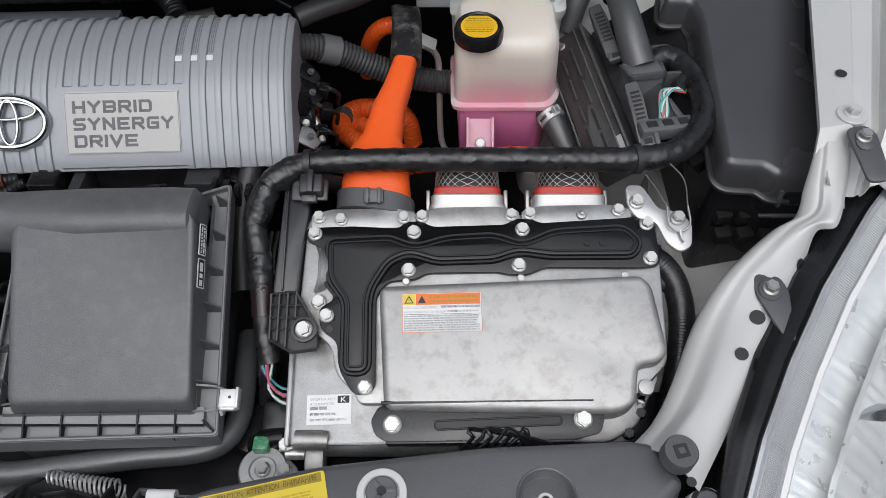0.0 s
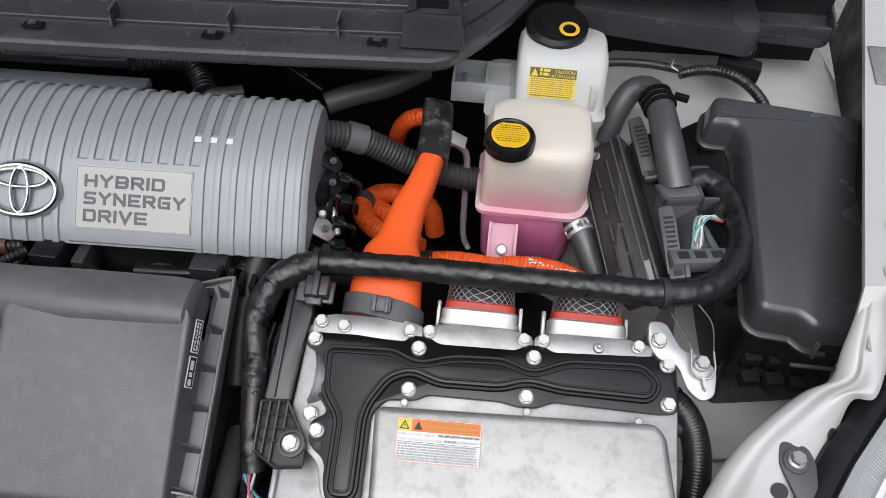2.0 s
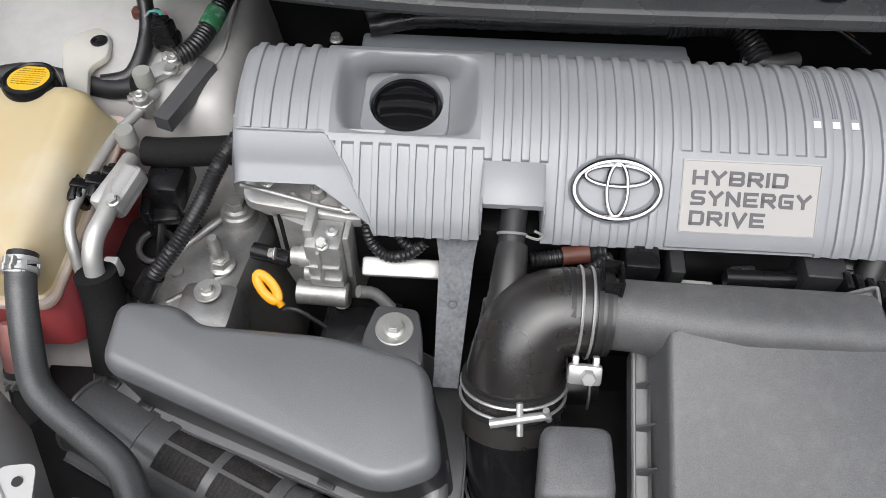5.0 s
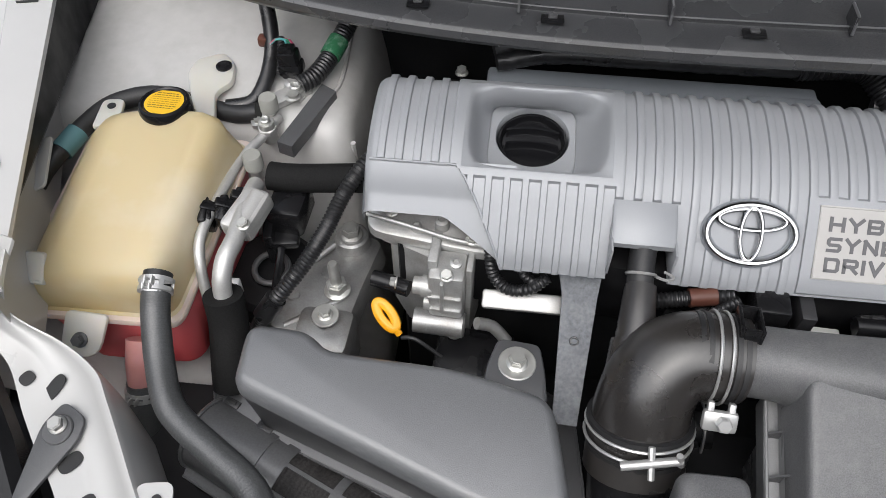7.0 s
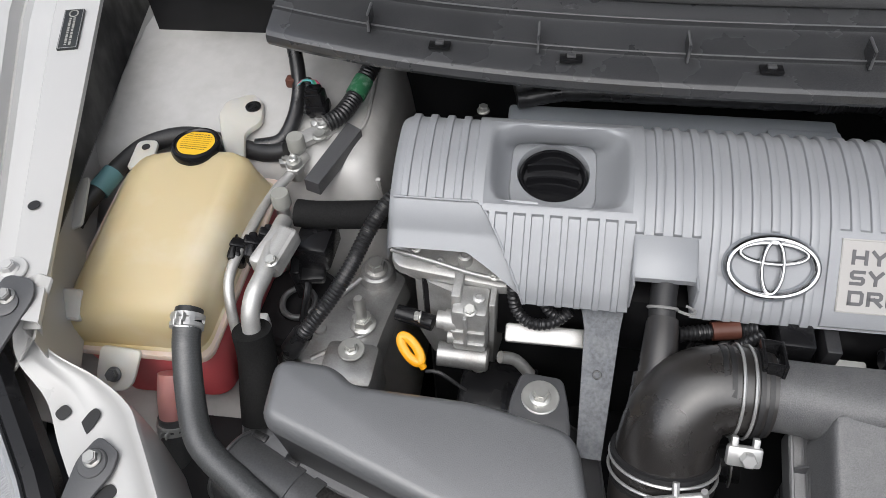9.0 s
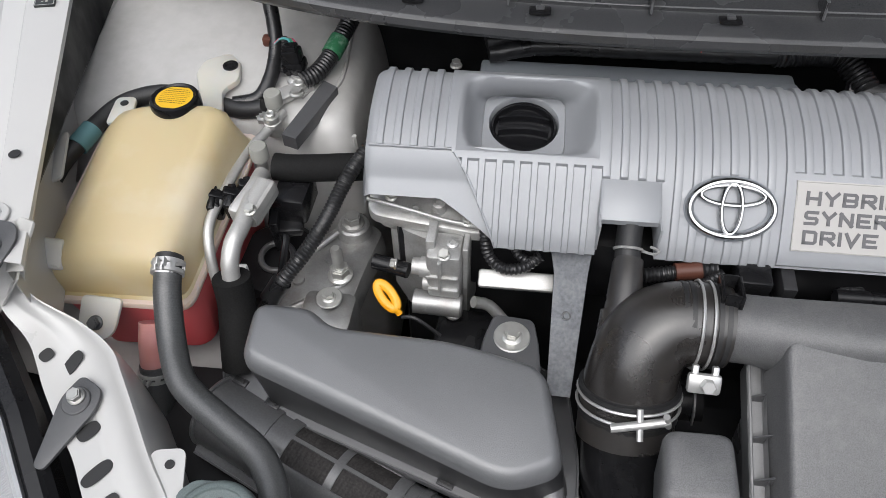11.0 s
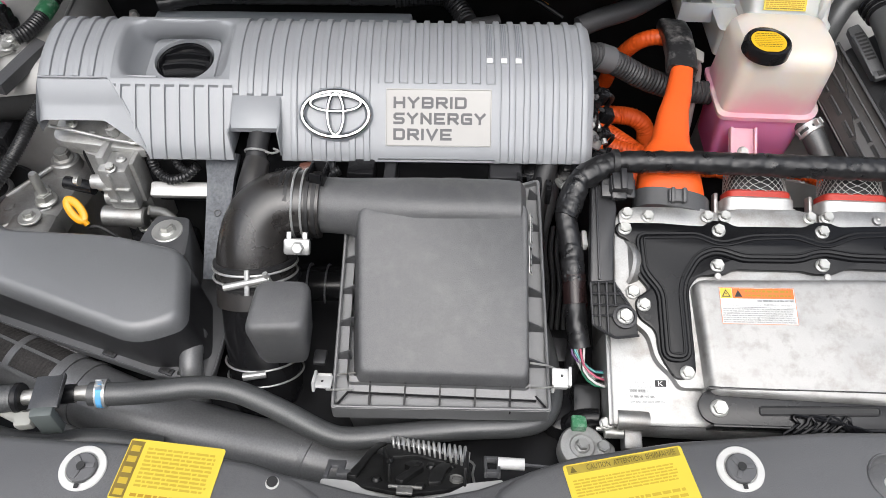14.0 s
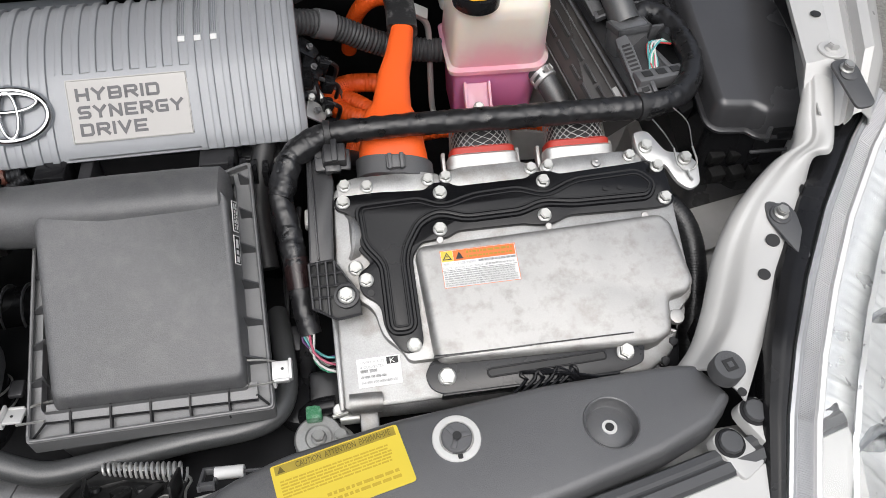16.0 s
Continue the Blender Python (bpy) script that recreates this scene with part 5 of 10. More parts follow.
for x in xs:
    col = []
    s0 = s_start(x)
    for j in range(NS + 1):
        s = max(s0, S_MAX * j / NS)
        p, nn = prof_at(s)
        # the right end is rounded off; the left end drops a little
        e = max(0.0, (x - (CX1 - 0.008)) / 0.008)
        f = max(0.0, ((CX0 + 0.010) - x) / 0.010)
        q = p + nn * (rib_height(x, s) - 0.004 * e * e - 0.005 * f * f)
        col.append(body.verts.new((x, q.y, q.z)))
    grid.append(col)
for i in range(len(xs) - 1):
    xm = (xs[i] + xs[i + 1]) / 2
    for j in range(NS):
        sm = S_MAX * (j + 0.5) / NS
        if sm < S_PANEL and xm < panel_edge(sm):
            continue
        if REC0 < xm < REC1 and S_REC0 < sm < S_REC1:
            continue
        if NOT0 < xm < NOT1 and sm < S_NOT:
            continue
        body.faces.new((grid[i][j], grid[i + 1][j], grid[i + 1][j + 1], grid[i][j + 1]))
# folded lower lip and end walls
for col, x in ((grid[0], xs[0]), (grid[-1], xs[-1])):
    base = [body.verts.new((x, v.co.y, min(v.co.z - 0.006, 0.955 if x > 0 else 0.972))) for v in col]
    for j in range(NS):
        body.faces.new((col[j], col[j + 1], base[j + 1], base[j]))
lip = [body.verts.new((x, c[0].co.y + 0.003, c[0].co.z - 0.0035)) for x, c in zip(xs, grid)]
lip2 = [body.verts.new((x, c[0].co.y + 0.012, c[0].co.z - 0.001)) for x, c in zip(xs, grid)]
for i in range(len(xs) - 1):
    xm = (xs[i] + xs[i + 1]) / 2
    if NOT0 < xm < NOT1 or xm < panel_edge(0):
        continue
    body.faces.new((grid[i][0], lip[i], lip[i + 1], grid[i + 1][0]))
    body.faces.new((lip[i], lip2[i], lip2[i + 1], lip[i + 1]))
bmesh.ops.remove_doubles(body, verts=body.verts, dist=0.00001)
bmesh.ops.delete(body, geom=[v for v in body.verts if not v.link_faces], context="VERTS")
part("shell", at(body, COVER), M_SILVER, cover, angle=32)


def panel_point(u, v):
    x = CX0 + (-0.180 - CX0) * u
    s = s_start(x) + (S_PANEL + 0.004 - s_start(x)) * v
    p, nn = prof_at(s)
    q = p - nn * (0.0015 + 0.007 * min(1.0, max(0.0, (S_PANEL - s) / 0.03)) * (1 - max(0.0, u - 0.6) * 1.6))
    f = max(0.0, 0.06 - u) / 0.06
    return COVER @ Vector((x, q.y, q.z - 0.004 * f * f))


part("end_panel", sheet(panel_point, 40, 20, 0.0022), M_SILVER, cover, "plain grey panel let in at the cover's end")
edge_line = []
for i in range(15):
    s_ = S_PANEL * i / 14
    p, nn = prof_at(s_)
    edge_line.append(COVER @ (Vector((panel_edge(s_), p.y, p.z)) + nn * 0.0004))
p, nn = prof_at(S_PANEL)
edge_line += [COVER @ (Vector((x, p.y, p.z)) + nn * 0.0004) for x in (-0.245, -0.27, -0.29, CX0 + 0.004)]
part("folded_edge", tube(edge_line, 0.0013, 8), M_SILVER, cover)

# the sunk well round the filler cap
HOLE = Vector((-0.167, 0.678, 1.0))
NW = 56
rim = []
rx, rs = (REC1 - REC0) / 2, (S_REC1 - S_REC0) / 2
for i in range(NW):
    a = 2 * math.pi * i / NW
    c, s = math.cos(a), math.sin(a)
    k = 1 / max(abs(c), abs(s))
    p, nn = prof_at((S_REC0 + S_REC1) / 2 + rs * s * k)
    p = p + nn * 0.0028
    rim.append(Vector(((REC0 + REC1) / 2 + (rx + 0.0004) * c * k, p.y, p.z)))


def well_loop(a, b, e, z, cx, cy, blend=0.0, tilt=0.0):
    out = []
    for i in range(NW):
        t = 2 * math.pi * i / NW
        c, s = math.cos(t), math.sin(t)
        k = (abs(c) ** e + abs(s) ** e) ** (-1 / e)
        q = Vector((cx + a * c * k, cy + b * s * k, z + tilt * b * s * k))
        if blend:
            q.z = q.z * (1 - blend) + rim[i].z * blend
        out.append(q)
    return out


mx, my, TL = (REC0 + REC1) / 2, 0.657, 0.15
loops = [rim, well_loop(0.0645, 0.0434, 7, 1.03, mx, my, 1.0), well_loop(0.0628, 0.0424, 6, 1.03, mx, my, 0.96), well_loop(0.0600, 0.0412, 5.5, 1.02, mx, my + 0.0005, 0.82), well_loop(0.0545, 0.0394, 5, 1.010, mx - 0.001, my + 0.003, 0.42), well_loop(0.045, 0.0385, 7, 1.0045, HOLE.x, HOLE.y - 0.008, 0.10, TL),
         well_loop(0.0405, 0.0385, 7, 1.0035, HOLE.x, HOLE.y - 0.004, 0.0, TL), well_loop(0.0395, 0.0372, 7, 1.0060, HOLE.x, HOLE.y - 0.0035, 0.0, TL), well_loop(0.0375, 0.0360, 5, 1.0062, HOLE.x, HOLE.y - 0.002, 0.0, TL),
         well_loop(0.0345, 0.0345, 2, 1.0058, HOLE.x, HOLE.y, 0.0, TL), well_loop(0.0338, 0.0338, 2, 1.0042, HOLE.x, HOLE.y, 0.0, TL), well_loop(0.0334, 0.0334, 2, 0.972, HOLE.x, HOLE.y, 0.0, TL)]
part("filler_well", at(loft(loops, cap=False), COVER), M_SILVER, cover, angle=50)

# hood over the breather hose
hood_loops = []
p1, n1 = prof_at(S_NOT + 0.002)
for x in (NOT0, NOT0 + 0.003, NOT1 - 0.003, NOT1):
    k = 0.0 if x in (NOT0, NOT1) else 0.0028
    hood_loops.append([Vector((x, p1.y, p1.z + k * 0.6)), Vector((x, 0.585, 1.0065 + k)), Vector((x, 0.572, 0.9985 + k)), Vector((x, 0.5665, 0.9945 + k * 0.5)), Vector((x, 0.567, 0.990)),
                       Vector((x, 0.570, 0.990)), Vector((x, 0.573, 0.994)), Vector((x, 0.592, 1.002)), Vector((x, p1.y, p1.z - 0.006))])
hood_part = loft(hood_loops)
for x in (NOT0 - 0.0006, NOT1 - 0.0014):
    join(hood_part, slab(x, x + 0.002, 0.556, 0.600, 0.966, 0.998, 0.0004))
part("breather_hood", at(hood_part, COVER), M_SILVER, cover)
part("rear_ledge", at(join(slab(-0.215, 0.098, 0.716, 0.757, 1.010, 1.0225, 0.004), slab(0.03, 0.098, 0.716, 0.738, 1.012, 1.026, 0.004)), COVER), M_LEDGE, cover, "darker grey rear ledge")

# pale squares and fine lines on three ribs
for i in range(3):
    x = 0.182 + i * PITCH
    p, nn = prof_at(s_of_y(0.6385))
    c = Vector((x + 0.0052, p.y, p.z)) + nn * 0.0006
    part("pale_square", at(rbox(0.0078, 0.0066, 0.0010, 0.0004), COVER @ axis(c, nn, (0, 1, 0))), M_STICKER, cover, "small pale square at a rib's end")
    for j in range(4):
        pts = []
        for q in range(8):
            pp, nn = prof_at(s_of_y(0.643) + q * 0.0078)
            pts.append(COVER @ (Vector((x + 0.0022 + j * 0.002, pp.y, pp.z)) + nn * 0.0002))
        part("fine_line", tube(pts, 0.0005, 5, straight=True), M_LEDGE, cover)

# name plate with its lettering
pa, _ = prof_at(S_PL0)
pb, _ = prof_at(S_PL1)
nn = Vector((0, -(pb - pa).z, (pb - pa).y)).normalized()
PLM = COVER @ axis(Vector(((PL0 + PL1) / 2, (pa.y + pb.y) / 2, (pa.z + pb.z) / 2)) + nn * 0.0036, nn, (0, 1, 0))
w, h = PL1 - PL0, (pb - pa).length
plate = part("name_plate", at(prism(corners([(-w / 2, -h / 2), (w / 2, -h / 2), (w / 2, h / 2), (-w / 2, h / 2)], 0.001), -0.002, 0.0012), PLM), M_PLATE, cover, "bright rectangular plate with grey lettering")
part("plate_border", at(bead([(-w / 2 + 0.001, -h / 2 + 0.001), (w / 2 - 0.001, -h / 2 + 0.001), (w / 2 - 0.001, h / 2 - 0.001), (-w / 2 + 0.001, h / 2 - 0.001)], 0.0012, 0.0006, 5), PLM), M_PLATE, plate)
for i, word in enumerate(("HYBRID", "SYNERGY", "DRIVE")):
    part("lettering", at(block_word(word, 0.0126, (0.080, 0.101, 0.064)[i], 0.0005), PLM @ pose(-w / 2 + 0.0085, h / 2 - 0.0215 - i * 0.0172, 0.0012)), M_GREYINK, plate)

# oval chrome emblem
p, nn = prof_at(S_EM)
EMM = COVER @ axis(Vector((EMX, p.y, p.z)) + nn * 0.0046, nn, (0, 1, 0))
# Darker grey bead painted as the emblem's soft shadow on the cover.
part("emblem_shadow", at(ring(0.0365, 0.0245, 0.0045, 56, 8, 0.35), EMM @ pose(0, 0, -0.0022)), M_LEDGE, cover)
emblem = part("emblem", at(ring(0.0365, 0.0245, 0.0033, 72, 10, 1.25), EMM), M_CHROME, cover, "chrome oval emblem")
part("emblem_oval", at(ring(0.0275, 0.0088, 0.0023, 60, 10, 1.2), EMM @ pose(0, 0.0118, 0.0006)), M_CHROME, emblem)
part("emblem_oval", at(ring(0.0088, 0.0222, 0.0023, 60, 10, 1.2), EMM @ pose(0, 0.0, 0.0010)), M_CHROME, emblem)

# filler cap in the well
cap = thing("oil_filler_cap", COVER @ Matrix.Translation((HOLE.x, HOLE.y, 0.955)), "black plastic oil filler cap with two grip ridges", "filler cap")
CAPM = COVER @ pose(HOLE.x, HOLE.y + 0.001, 0.9825, 8.5)
disc = part("disc", at(lathe([(0.026, 0), (0.0315, 0.012), (0.0325, 0.016), (0.0325, 0.020), (0.0312, 0.0216), (0.0298, 0.0216), (0.0288, 0.0200), (0.0275, 0.0150), (0, 0.0150)], 48), CAPM), M_CAPGLOSS, cap)
for y in (0.0105, -0.0055):
    part("grip", at(loft([[Vector((x, y + 0.0045 * (1 - (x / 0.026) ** 2) + dy, z)) for dy, z in ((-0.0035, 0.0145), (-0.0012, 0.0205), (0.0012, 0.0205), (0.0035, 0.0145))] for x in (-0.0245, -0.018, -0.009, 0.0, 0.009, 0.018, 0.0245)]), CAPM), M_CAPGLOSS, cap)

# ---- air cleaner ----
aircleaner = thing("air_cleaner", (-0.31, 0.40, 0.72), "black grained plastic air cleaner box with ribbed flange and clips", "air cleaner")


def lid_z(y):
    return 0.899 + 0.594 * (y - 0.317)


def flange_z(y):
    return 0.871 + 0.36 * (y - 0.300)


loops = []
for drop, grow, r in ((0.052, 0.008, 0.008), (0.012, 0.0025, 0.009), (0.006, 0.0018, 0.009), (0.0022, 0.0002, 0.009), (0.0006, -0.0022, 0.009), (0.0, -0.0060, 0.009)):
    lp = []
    for q in corners([(-0.388 - grow, 0.3225 - grow * 0.6), (-0.2265 + grow * 0.5, 0.3245 - grow * 0.6), (-0.2315 + grow * 0.5, 0.472), (-0.400 - grow, 0.463)], r, 5):
        z = lid_z(q.y) - drop * (0.55 + 2.2 * max(0, q.y - 0.317))
        lp.append(Vector((q.x, q.y, z)))
    loops.append(lp)
part("lid", loft(loops), M_GRAIN, aircleaner)
part("rear_wall", slab(-0.394, -0.2320, 0.455, 0.506, 0.895, 0.955, 0.003), M_GRAIN, aircleaner)
# the outlet horn along its rear edge
loops = []
for x, cy, cz, ry, rz, e in ((-0.232, 0.484, 0.955, 0.018, 0.020, 3), (-0.2325, 0.484, 0.956, 0.025, 0.031, 3.2), (-0.238, 0.484, 0.957, 0.0290, 0.0365, 3.2), (-0.26, 0.484, 0.957, 0.0305, 0.0378, 3.0), (-0.34, 0.482, 0.957, 0.0305, 0.0378, 3.0),
                             (-0.39, 0.483, 0.959, 0.0295, 0.034, 2.5), (-0.415, 0.486, 0.961, 0.029, 0.029, 2.1), (-0.465, 0.486, 0.962, 0.029, 0.029, 2.0)):
    loops.append([Vector((x, cy + a, cz + b)) for a, b in oval(ry, rz, 36, e)])
part("outlet_horn", loft(loops), M_GRAIN, aircleaner)
# flange: gutter with an outer lip and gussets
FX0, FX1, FY0, FY1 = -0.414, -0.204, 0.298, 0.535
outer = [(FX0, FY0), (FX1, FY0 + 0.006), (FX1 - 0.012, FY1), (FX0 - 0.004, 0.470)]
inner = [(-0.402, 0.318), (-0.224, 0.320), (-0.230, 0.520), (-0.406, 0.470)]
loops = []
for pts, dz in ((inner, 0.012), (inner, 0.0), (outer, 0.0), (outer, 0.006), ([(x * 1.0 + (0.0018 if x > -0.3 else -0.0018), y + (0.0018 if y > 0.4 else -0.0018)) for x, y in outer], 0.006),
                ([(x + (0.0018 if x > -0.3 else -0.0018), y + (0.0018 if y > 0.4 else -0.0018)) for x, y in outer], -0.012), (inner, -0.014)):
    loops.append([Vector((q.x, q.y, flange_z(q.y) + dz)) for q in corners(pts, 0.004, 3)])
part("flange", loft(loops, cap=False), M_FLANGE, aircleaner)
rim = [Vector((q.x, q.y, flange_z(q.y) + 0.0065)) for q in corners(outer, 0.004, 3)]
part("flange_lip", tube(rim + [rim[0]], 0.0017, 8, straight=True), M_FLANGE, aircleaner)
# Front gussets are near-black: their shadow lines are put into the colour.
for i in range(5):
    x = -0.3790 + i * 0.0342
    y0, y1 = FY0 + 0.003, 0.328
    part("gusset", loft([[Vector((x - 0.0008 + d, y0, flange_z(y0))), Vector((x - 0.0008 + d, y1, flange_z(y1))), Vector((x - 0.0008 + d, y1, flange_z(y1) + 0.012)), Vector((x - 0.0008 + d, y0, flange_z(y0) + 0.0055))] for d in (0, 0.0016)]), M_DARK, aircleaner)
for x0, y0, x1, y1 in ((FX0 + 0.003, FY0 + 0.003, -0.400, 0.312), (FX1 - 0.003, FY0 + 0.009, -0.218, 0.316)):
    part("mitre_rib", tube([Vector((x0, y0, flange_z(y0) + 0.003)), Vector((x1, y1, flange_z(y1) + 0.006))], 0.0012, 6, straight=True), M_DARK, aircleaner)
part("inner_ledge", loft([[Vector((x, y, flange_z(y) + dz)) for y, dz in ((0.3125, 0.0), (0.3125, 0.0062), (0.326, 0.0075), (0.326, 0.0))] for x in (-0.4000, -0.31, -0.2170)]), M_FLANGE, aircleaner)
# Thin near-black tube painted as the shadow of the ledge's step.
part("ledge_shadow", tube([Vector((x, 0.3118, flange_z(0.3118) + 0.0052)) for x in (-0.4000, -0.31, -0.2170)], 0.0011, 6, straight=True), M_DARK, aircleaner)
for i in range(6):
    y = 0.345 + i * 0.0345
    t = (y - FY0) / (FY1 - FY0)
    xo, xi = FX1 - 0.012 * t, -0.226
    part("gusset", loft([[Vector((xi, y + d, flange_z(y) + 0.016)), Vector((xi, y + d, flange_z(y))), Vector((xo, y + d, flange_z(y))), Vector((xo, y + d, flange_z(y) + 0.005))] for d in (0, 0.0018)]), M_TRIM, aircleaner)
for i in range(4):
    y = 0.345 + i * 0.032
    xo, xi = FX0 - 0.003, -0.400
    part("gusset", loft([[Vector((xi, y + d, flange_z(y) + 0.016)), Vector((xi, y + d, flange_z(y))), Vector((xo, y + d, flange_z(y))), Vector((xo, y + d, flange_z(y) + 0.005))] for d in (0, 0.0018)]), M_TRIM, aircleaner)
part("lower_case", loft([[Vector((x, y, flange_z(y) - dz)) for x, y in ((-0.405 + i, 0.308 + i), (-0.214 - i, 0.312 + i), (-0.224 - i, 0.525), (-0.405 + i, 0.465))] for dz, i in ((0.010, 0), (0.06, 0.004), (0.16, 0.012))]), M_DUCT, aircleaner)
for x, y, turn in ((-0.194, 0.331, 0), (-0.424, 0.316, 180)):
    m = pose(x, y, flange_z(y) + 0.012, 18, 0, turn)
    body_clip = join(at(rbox(0.017, 0.017, 0.003, 0.001), m), at(rbox(0.003, 0.019, 0.012, 0.001), m @ pose(0.0085, 0, -0.004)), at(tube([Vector((-0.007, -0.009, -0.001)), Vector((-0.007, -0.013, -0.006)), Vector((-0.007, -0.010, -0.012))], 0.0016, 6), m), at(rbox(0.014, 0.003, 0.010, 0.001), m @ pose(0, -0.009, -0.006)))
    clip = part("clip", body_clip, M_CLIPWHITE, aircleaner, "bright spring clip")
    part("clip_hole", at(lathe([(0, 0), (0.0014, 0), (0.0014, 0.0004), (0, 0.0004)], 12), m @ pose(0.001, 0.001, 0.0030)), M_INK, clip)
    for dy in (0.010, -0.010):
        part("wire", tube([m @ Vector((-0.030, dy * 1.2, 0.004)), m @ Vector((-0.014, dy * 1.1, 0.002)), m @ Vector((-0.004, dy * 0.85, -0.001))], 0.0012, 6), M_DULLSTEEL, clip)
# raised marks on the side of the box
for y, z, ln, seed in ((0.4575, 0.9680, 0.0150, 4), (0.4300, 0.9520, 0.0140, 7)):
    sm = axis((-0.2262, y, z), (0.94, -0.13, 0.31), (0, 1, 0.5))
    mark = part("side_mark", at(prism(corners([(-0.0050, -ln), (0.0050, -ln), (0.0050, ln), (-0.0050, ln)], 0.001), 0, 0.0006), sm), M_STICKER, aircleaner, "small white label on the side wall")
    part("mark_field", at(slab(-0.0040, 0.0040, -ln + 0.001, ln - 0.001, 0.0006, 0.0008), sm), M_INK, mark)
    bars(mark, sm @ pose(0.0034, -ln + 0.002, 0.0007) @ Matrix.Rotation(math.pi / 2, 4, "Z"), 2 * ln - 0.004, 0.0068, 2 if seed == 4 else 1, M_STICKER, seed=seed, gap=0.35)

part("tie_loop", at(join(slab(-0.009, -0.0062, -0.015, 0.015, -0.008, 0.005, 0.0008), slab(0.0062, 0.009, -0.015, 0.015, -0.008, 0.005, 0.0008), slab(-0.0062, 0.0062, 0.012, 0.015, -0.008, 0.005, 0.0008), slab(-0.0062, 0.0062, -0.015, -0.012, -0.008, 0.005, 0.0008)), pose(-0.4455, 0.497, 0.998, -14, 0, -3)), M_GLOSS, aircleaner, "black tie loop on the neck")

# ---- intake elbow, lower hose and resonator ----
intake = thing("intake_hose", (-0.50, 0.42, 0.75), "black rubber intake elbow with two wire clamps", "intake hose")
elbow_path = [(-0.442, 0.485, 0.962), (-0.468, 0.485, 0.962), (-0.492, 0.481, 0.958), (-0.508, 0.468, 0.944), (-0.5135, 0.450, 0.921), (-0.5135, 0.436, 0.900), (-0.512, 0.420, 0.878)]
part("elbow", tube(elbow_path, 0.0345, 30, r2=0.0425), M_ELBOW, intake)
for x, r in ((-0.447, 0.0352), (-0.454, 0.0365), (-0.475, 0.0360), (-0.481, 0.0355)):
    part("cuff_ridge", at(lathe([(0.028, -0.003), (r, -0.002), (r, 0.002), (0.028, 0.003)], 36), axis((x, 0.485, 0.962), (1, 0, 0), (0, 0, 1))), M_RUBBER, intake)
for x in (-0.459, -0.468):
    part("wire_band", at(ring(0.0372, 0.0372, 0.0013, 48, 6), axis((x, 0.485, 0.962), (1, 0, 0), (0, 0, 1))), M_CLIPMETAL, intake, "bright wire band")
scr = part("clamp_screw", at(join(rbox(0.027, 0.017, 0.008, 0.003), at(cyl(0.0062, 0.012, 6, 0.001), pose(0.002, 0, 0.003)), at(rbox(0.005, 0.022, 0.006, 0.001), pose(-0.008, 0.004, 0)), at(rbox(0.005, 0.022, 0.006, 0.001), pose(0.008, 0.004, 0))), pose(-0.4615, 0.4355, 0.952, 50)), M_CLIPMETAL, intake, "bright clamp screw")
down = Vector((0.05, -0.45, -0.75)).normalized()
for p in ((-0.5135, 0.444, 0.912), (-0.5135, 0.438, 0.9035)):
    part("wire_band", at(ring(0.0438, 0.0438, 0.0014, 48, 6), axis(p, down, (0, 0, 1))), M_CLIPMETAL, intake, "bright wire band")
for k, r in ((-0.004, 0.0438), (0.0135, 0.0436), (0.019, 0.0430)):
    part("cuff_ridge", at(lathe([(0.036, -0.003), (r, -0.002), (r, 0.002), (0.036, 0.003)], 36), axis(Vector((-0.5135, 0.444, 0.912)) + down * k, down, (0, 0, 1))), M_RUBBER, intake)
c = Vector((-0.508, 0.399, 0.934))
scr = part("clamp_screw", tube([c + Vector((-0.024, -0.004, -0.004)), c + Vector((0.022, 0.004, 0.004))], 0.0038, 10, straight=True), M_CLIPMETAL, intake, "bright screw with cross ears")
part("ear", tube([c + Vector((-0.002, 0.010, 0.008)), c + Vector((0.0, -0.010, -0.008))], 0.0028, 8, straight=True), M_CLIPMETAL, scr)
part("ear", tube([c + Vector((0.018, 0.004, 0.012)), c + Vector((0.022, 0.003, -0.002))], 0.0028, 8, straight=True), M_CLIPMETAL, scr)
part("lower_hose", tube([(-0.512, 0.424, 0.884), (-0.508, 0.396, 0.848), (-0.502, 0.365, 0.81), (-0.50, 0.34, 0.76)], 0.0385, 24), M_GLOSS, intake)
for p in ((-0.5055, 0.382, 0.830), (-0.5035, 0.372, 0.816)):
    part("wire_band", at(ring(0.0405, 0.0405, 0.0012, 40, 6), axis(p, down, (0, 0, 1))), M_CLIPMETAL, intake)
part("clamp_screw", tube([(-0.516, 0.341, 0.850), (-0.493, 0.346, 0.850)], 0.004, 10, straight=True), M_CLIPMETAL, intake)
part("breather_stub", tube([(-0.525, 0.498, 0.950), (-0.524, 0.520, 0.960), (-0.523, 0.542, 0.968)], 0.0165, 18, r2=0.0135), M_ELBOW, intake)
part("breather_stub_foot", tube([(-0.522, 0.470, 0.935), (-0.525, 0.500, 0.950)], 0.026, 18, r2=0.0195), M_ELBOW, intake)

resonator = thing("resonator_box", (-0.46, 0.36, 0.80), "small black grained resonator box beside the intake hose", "resonator")
loops = []
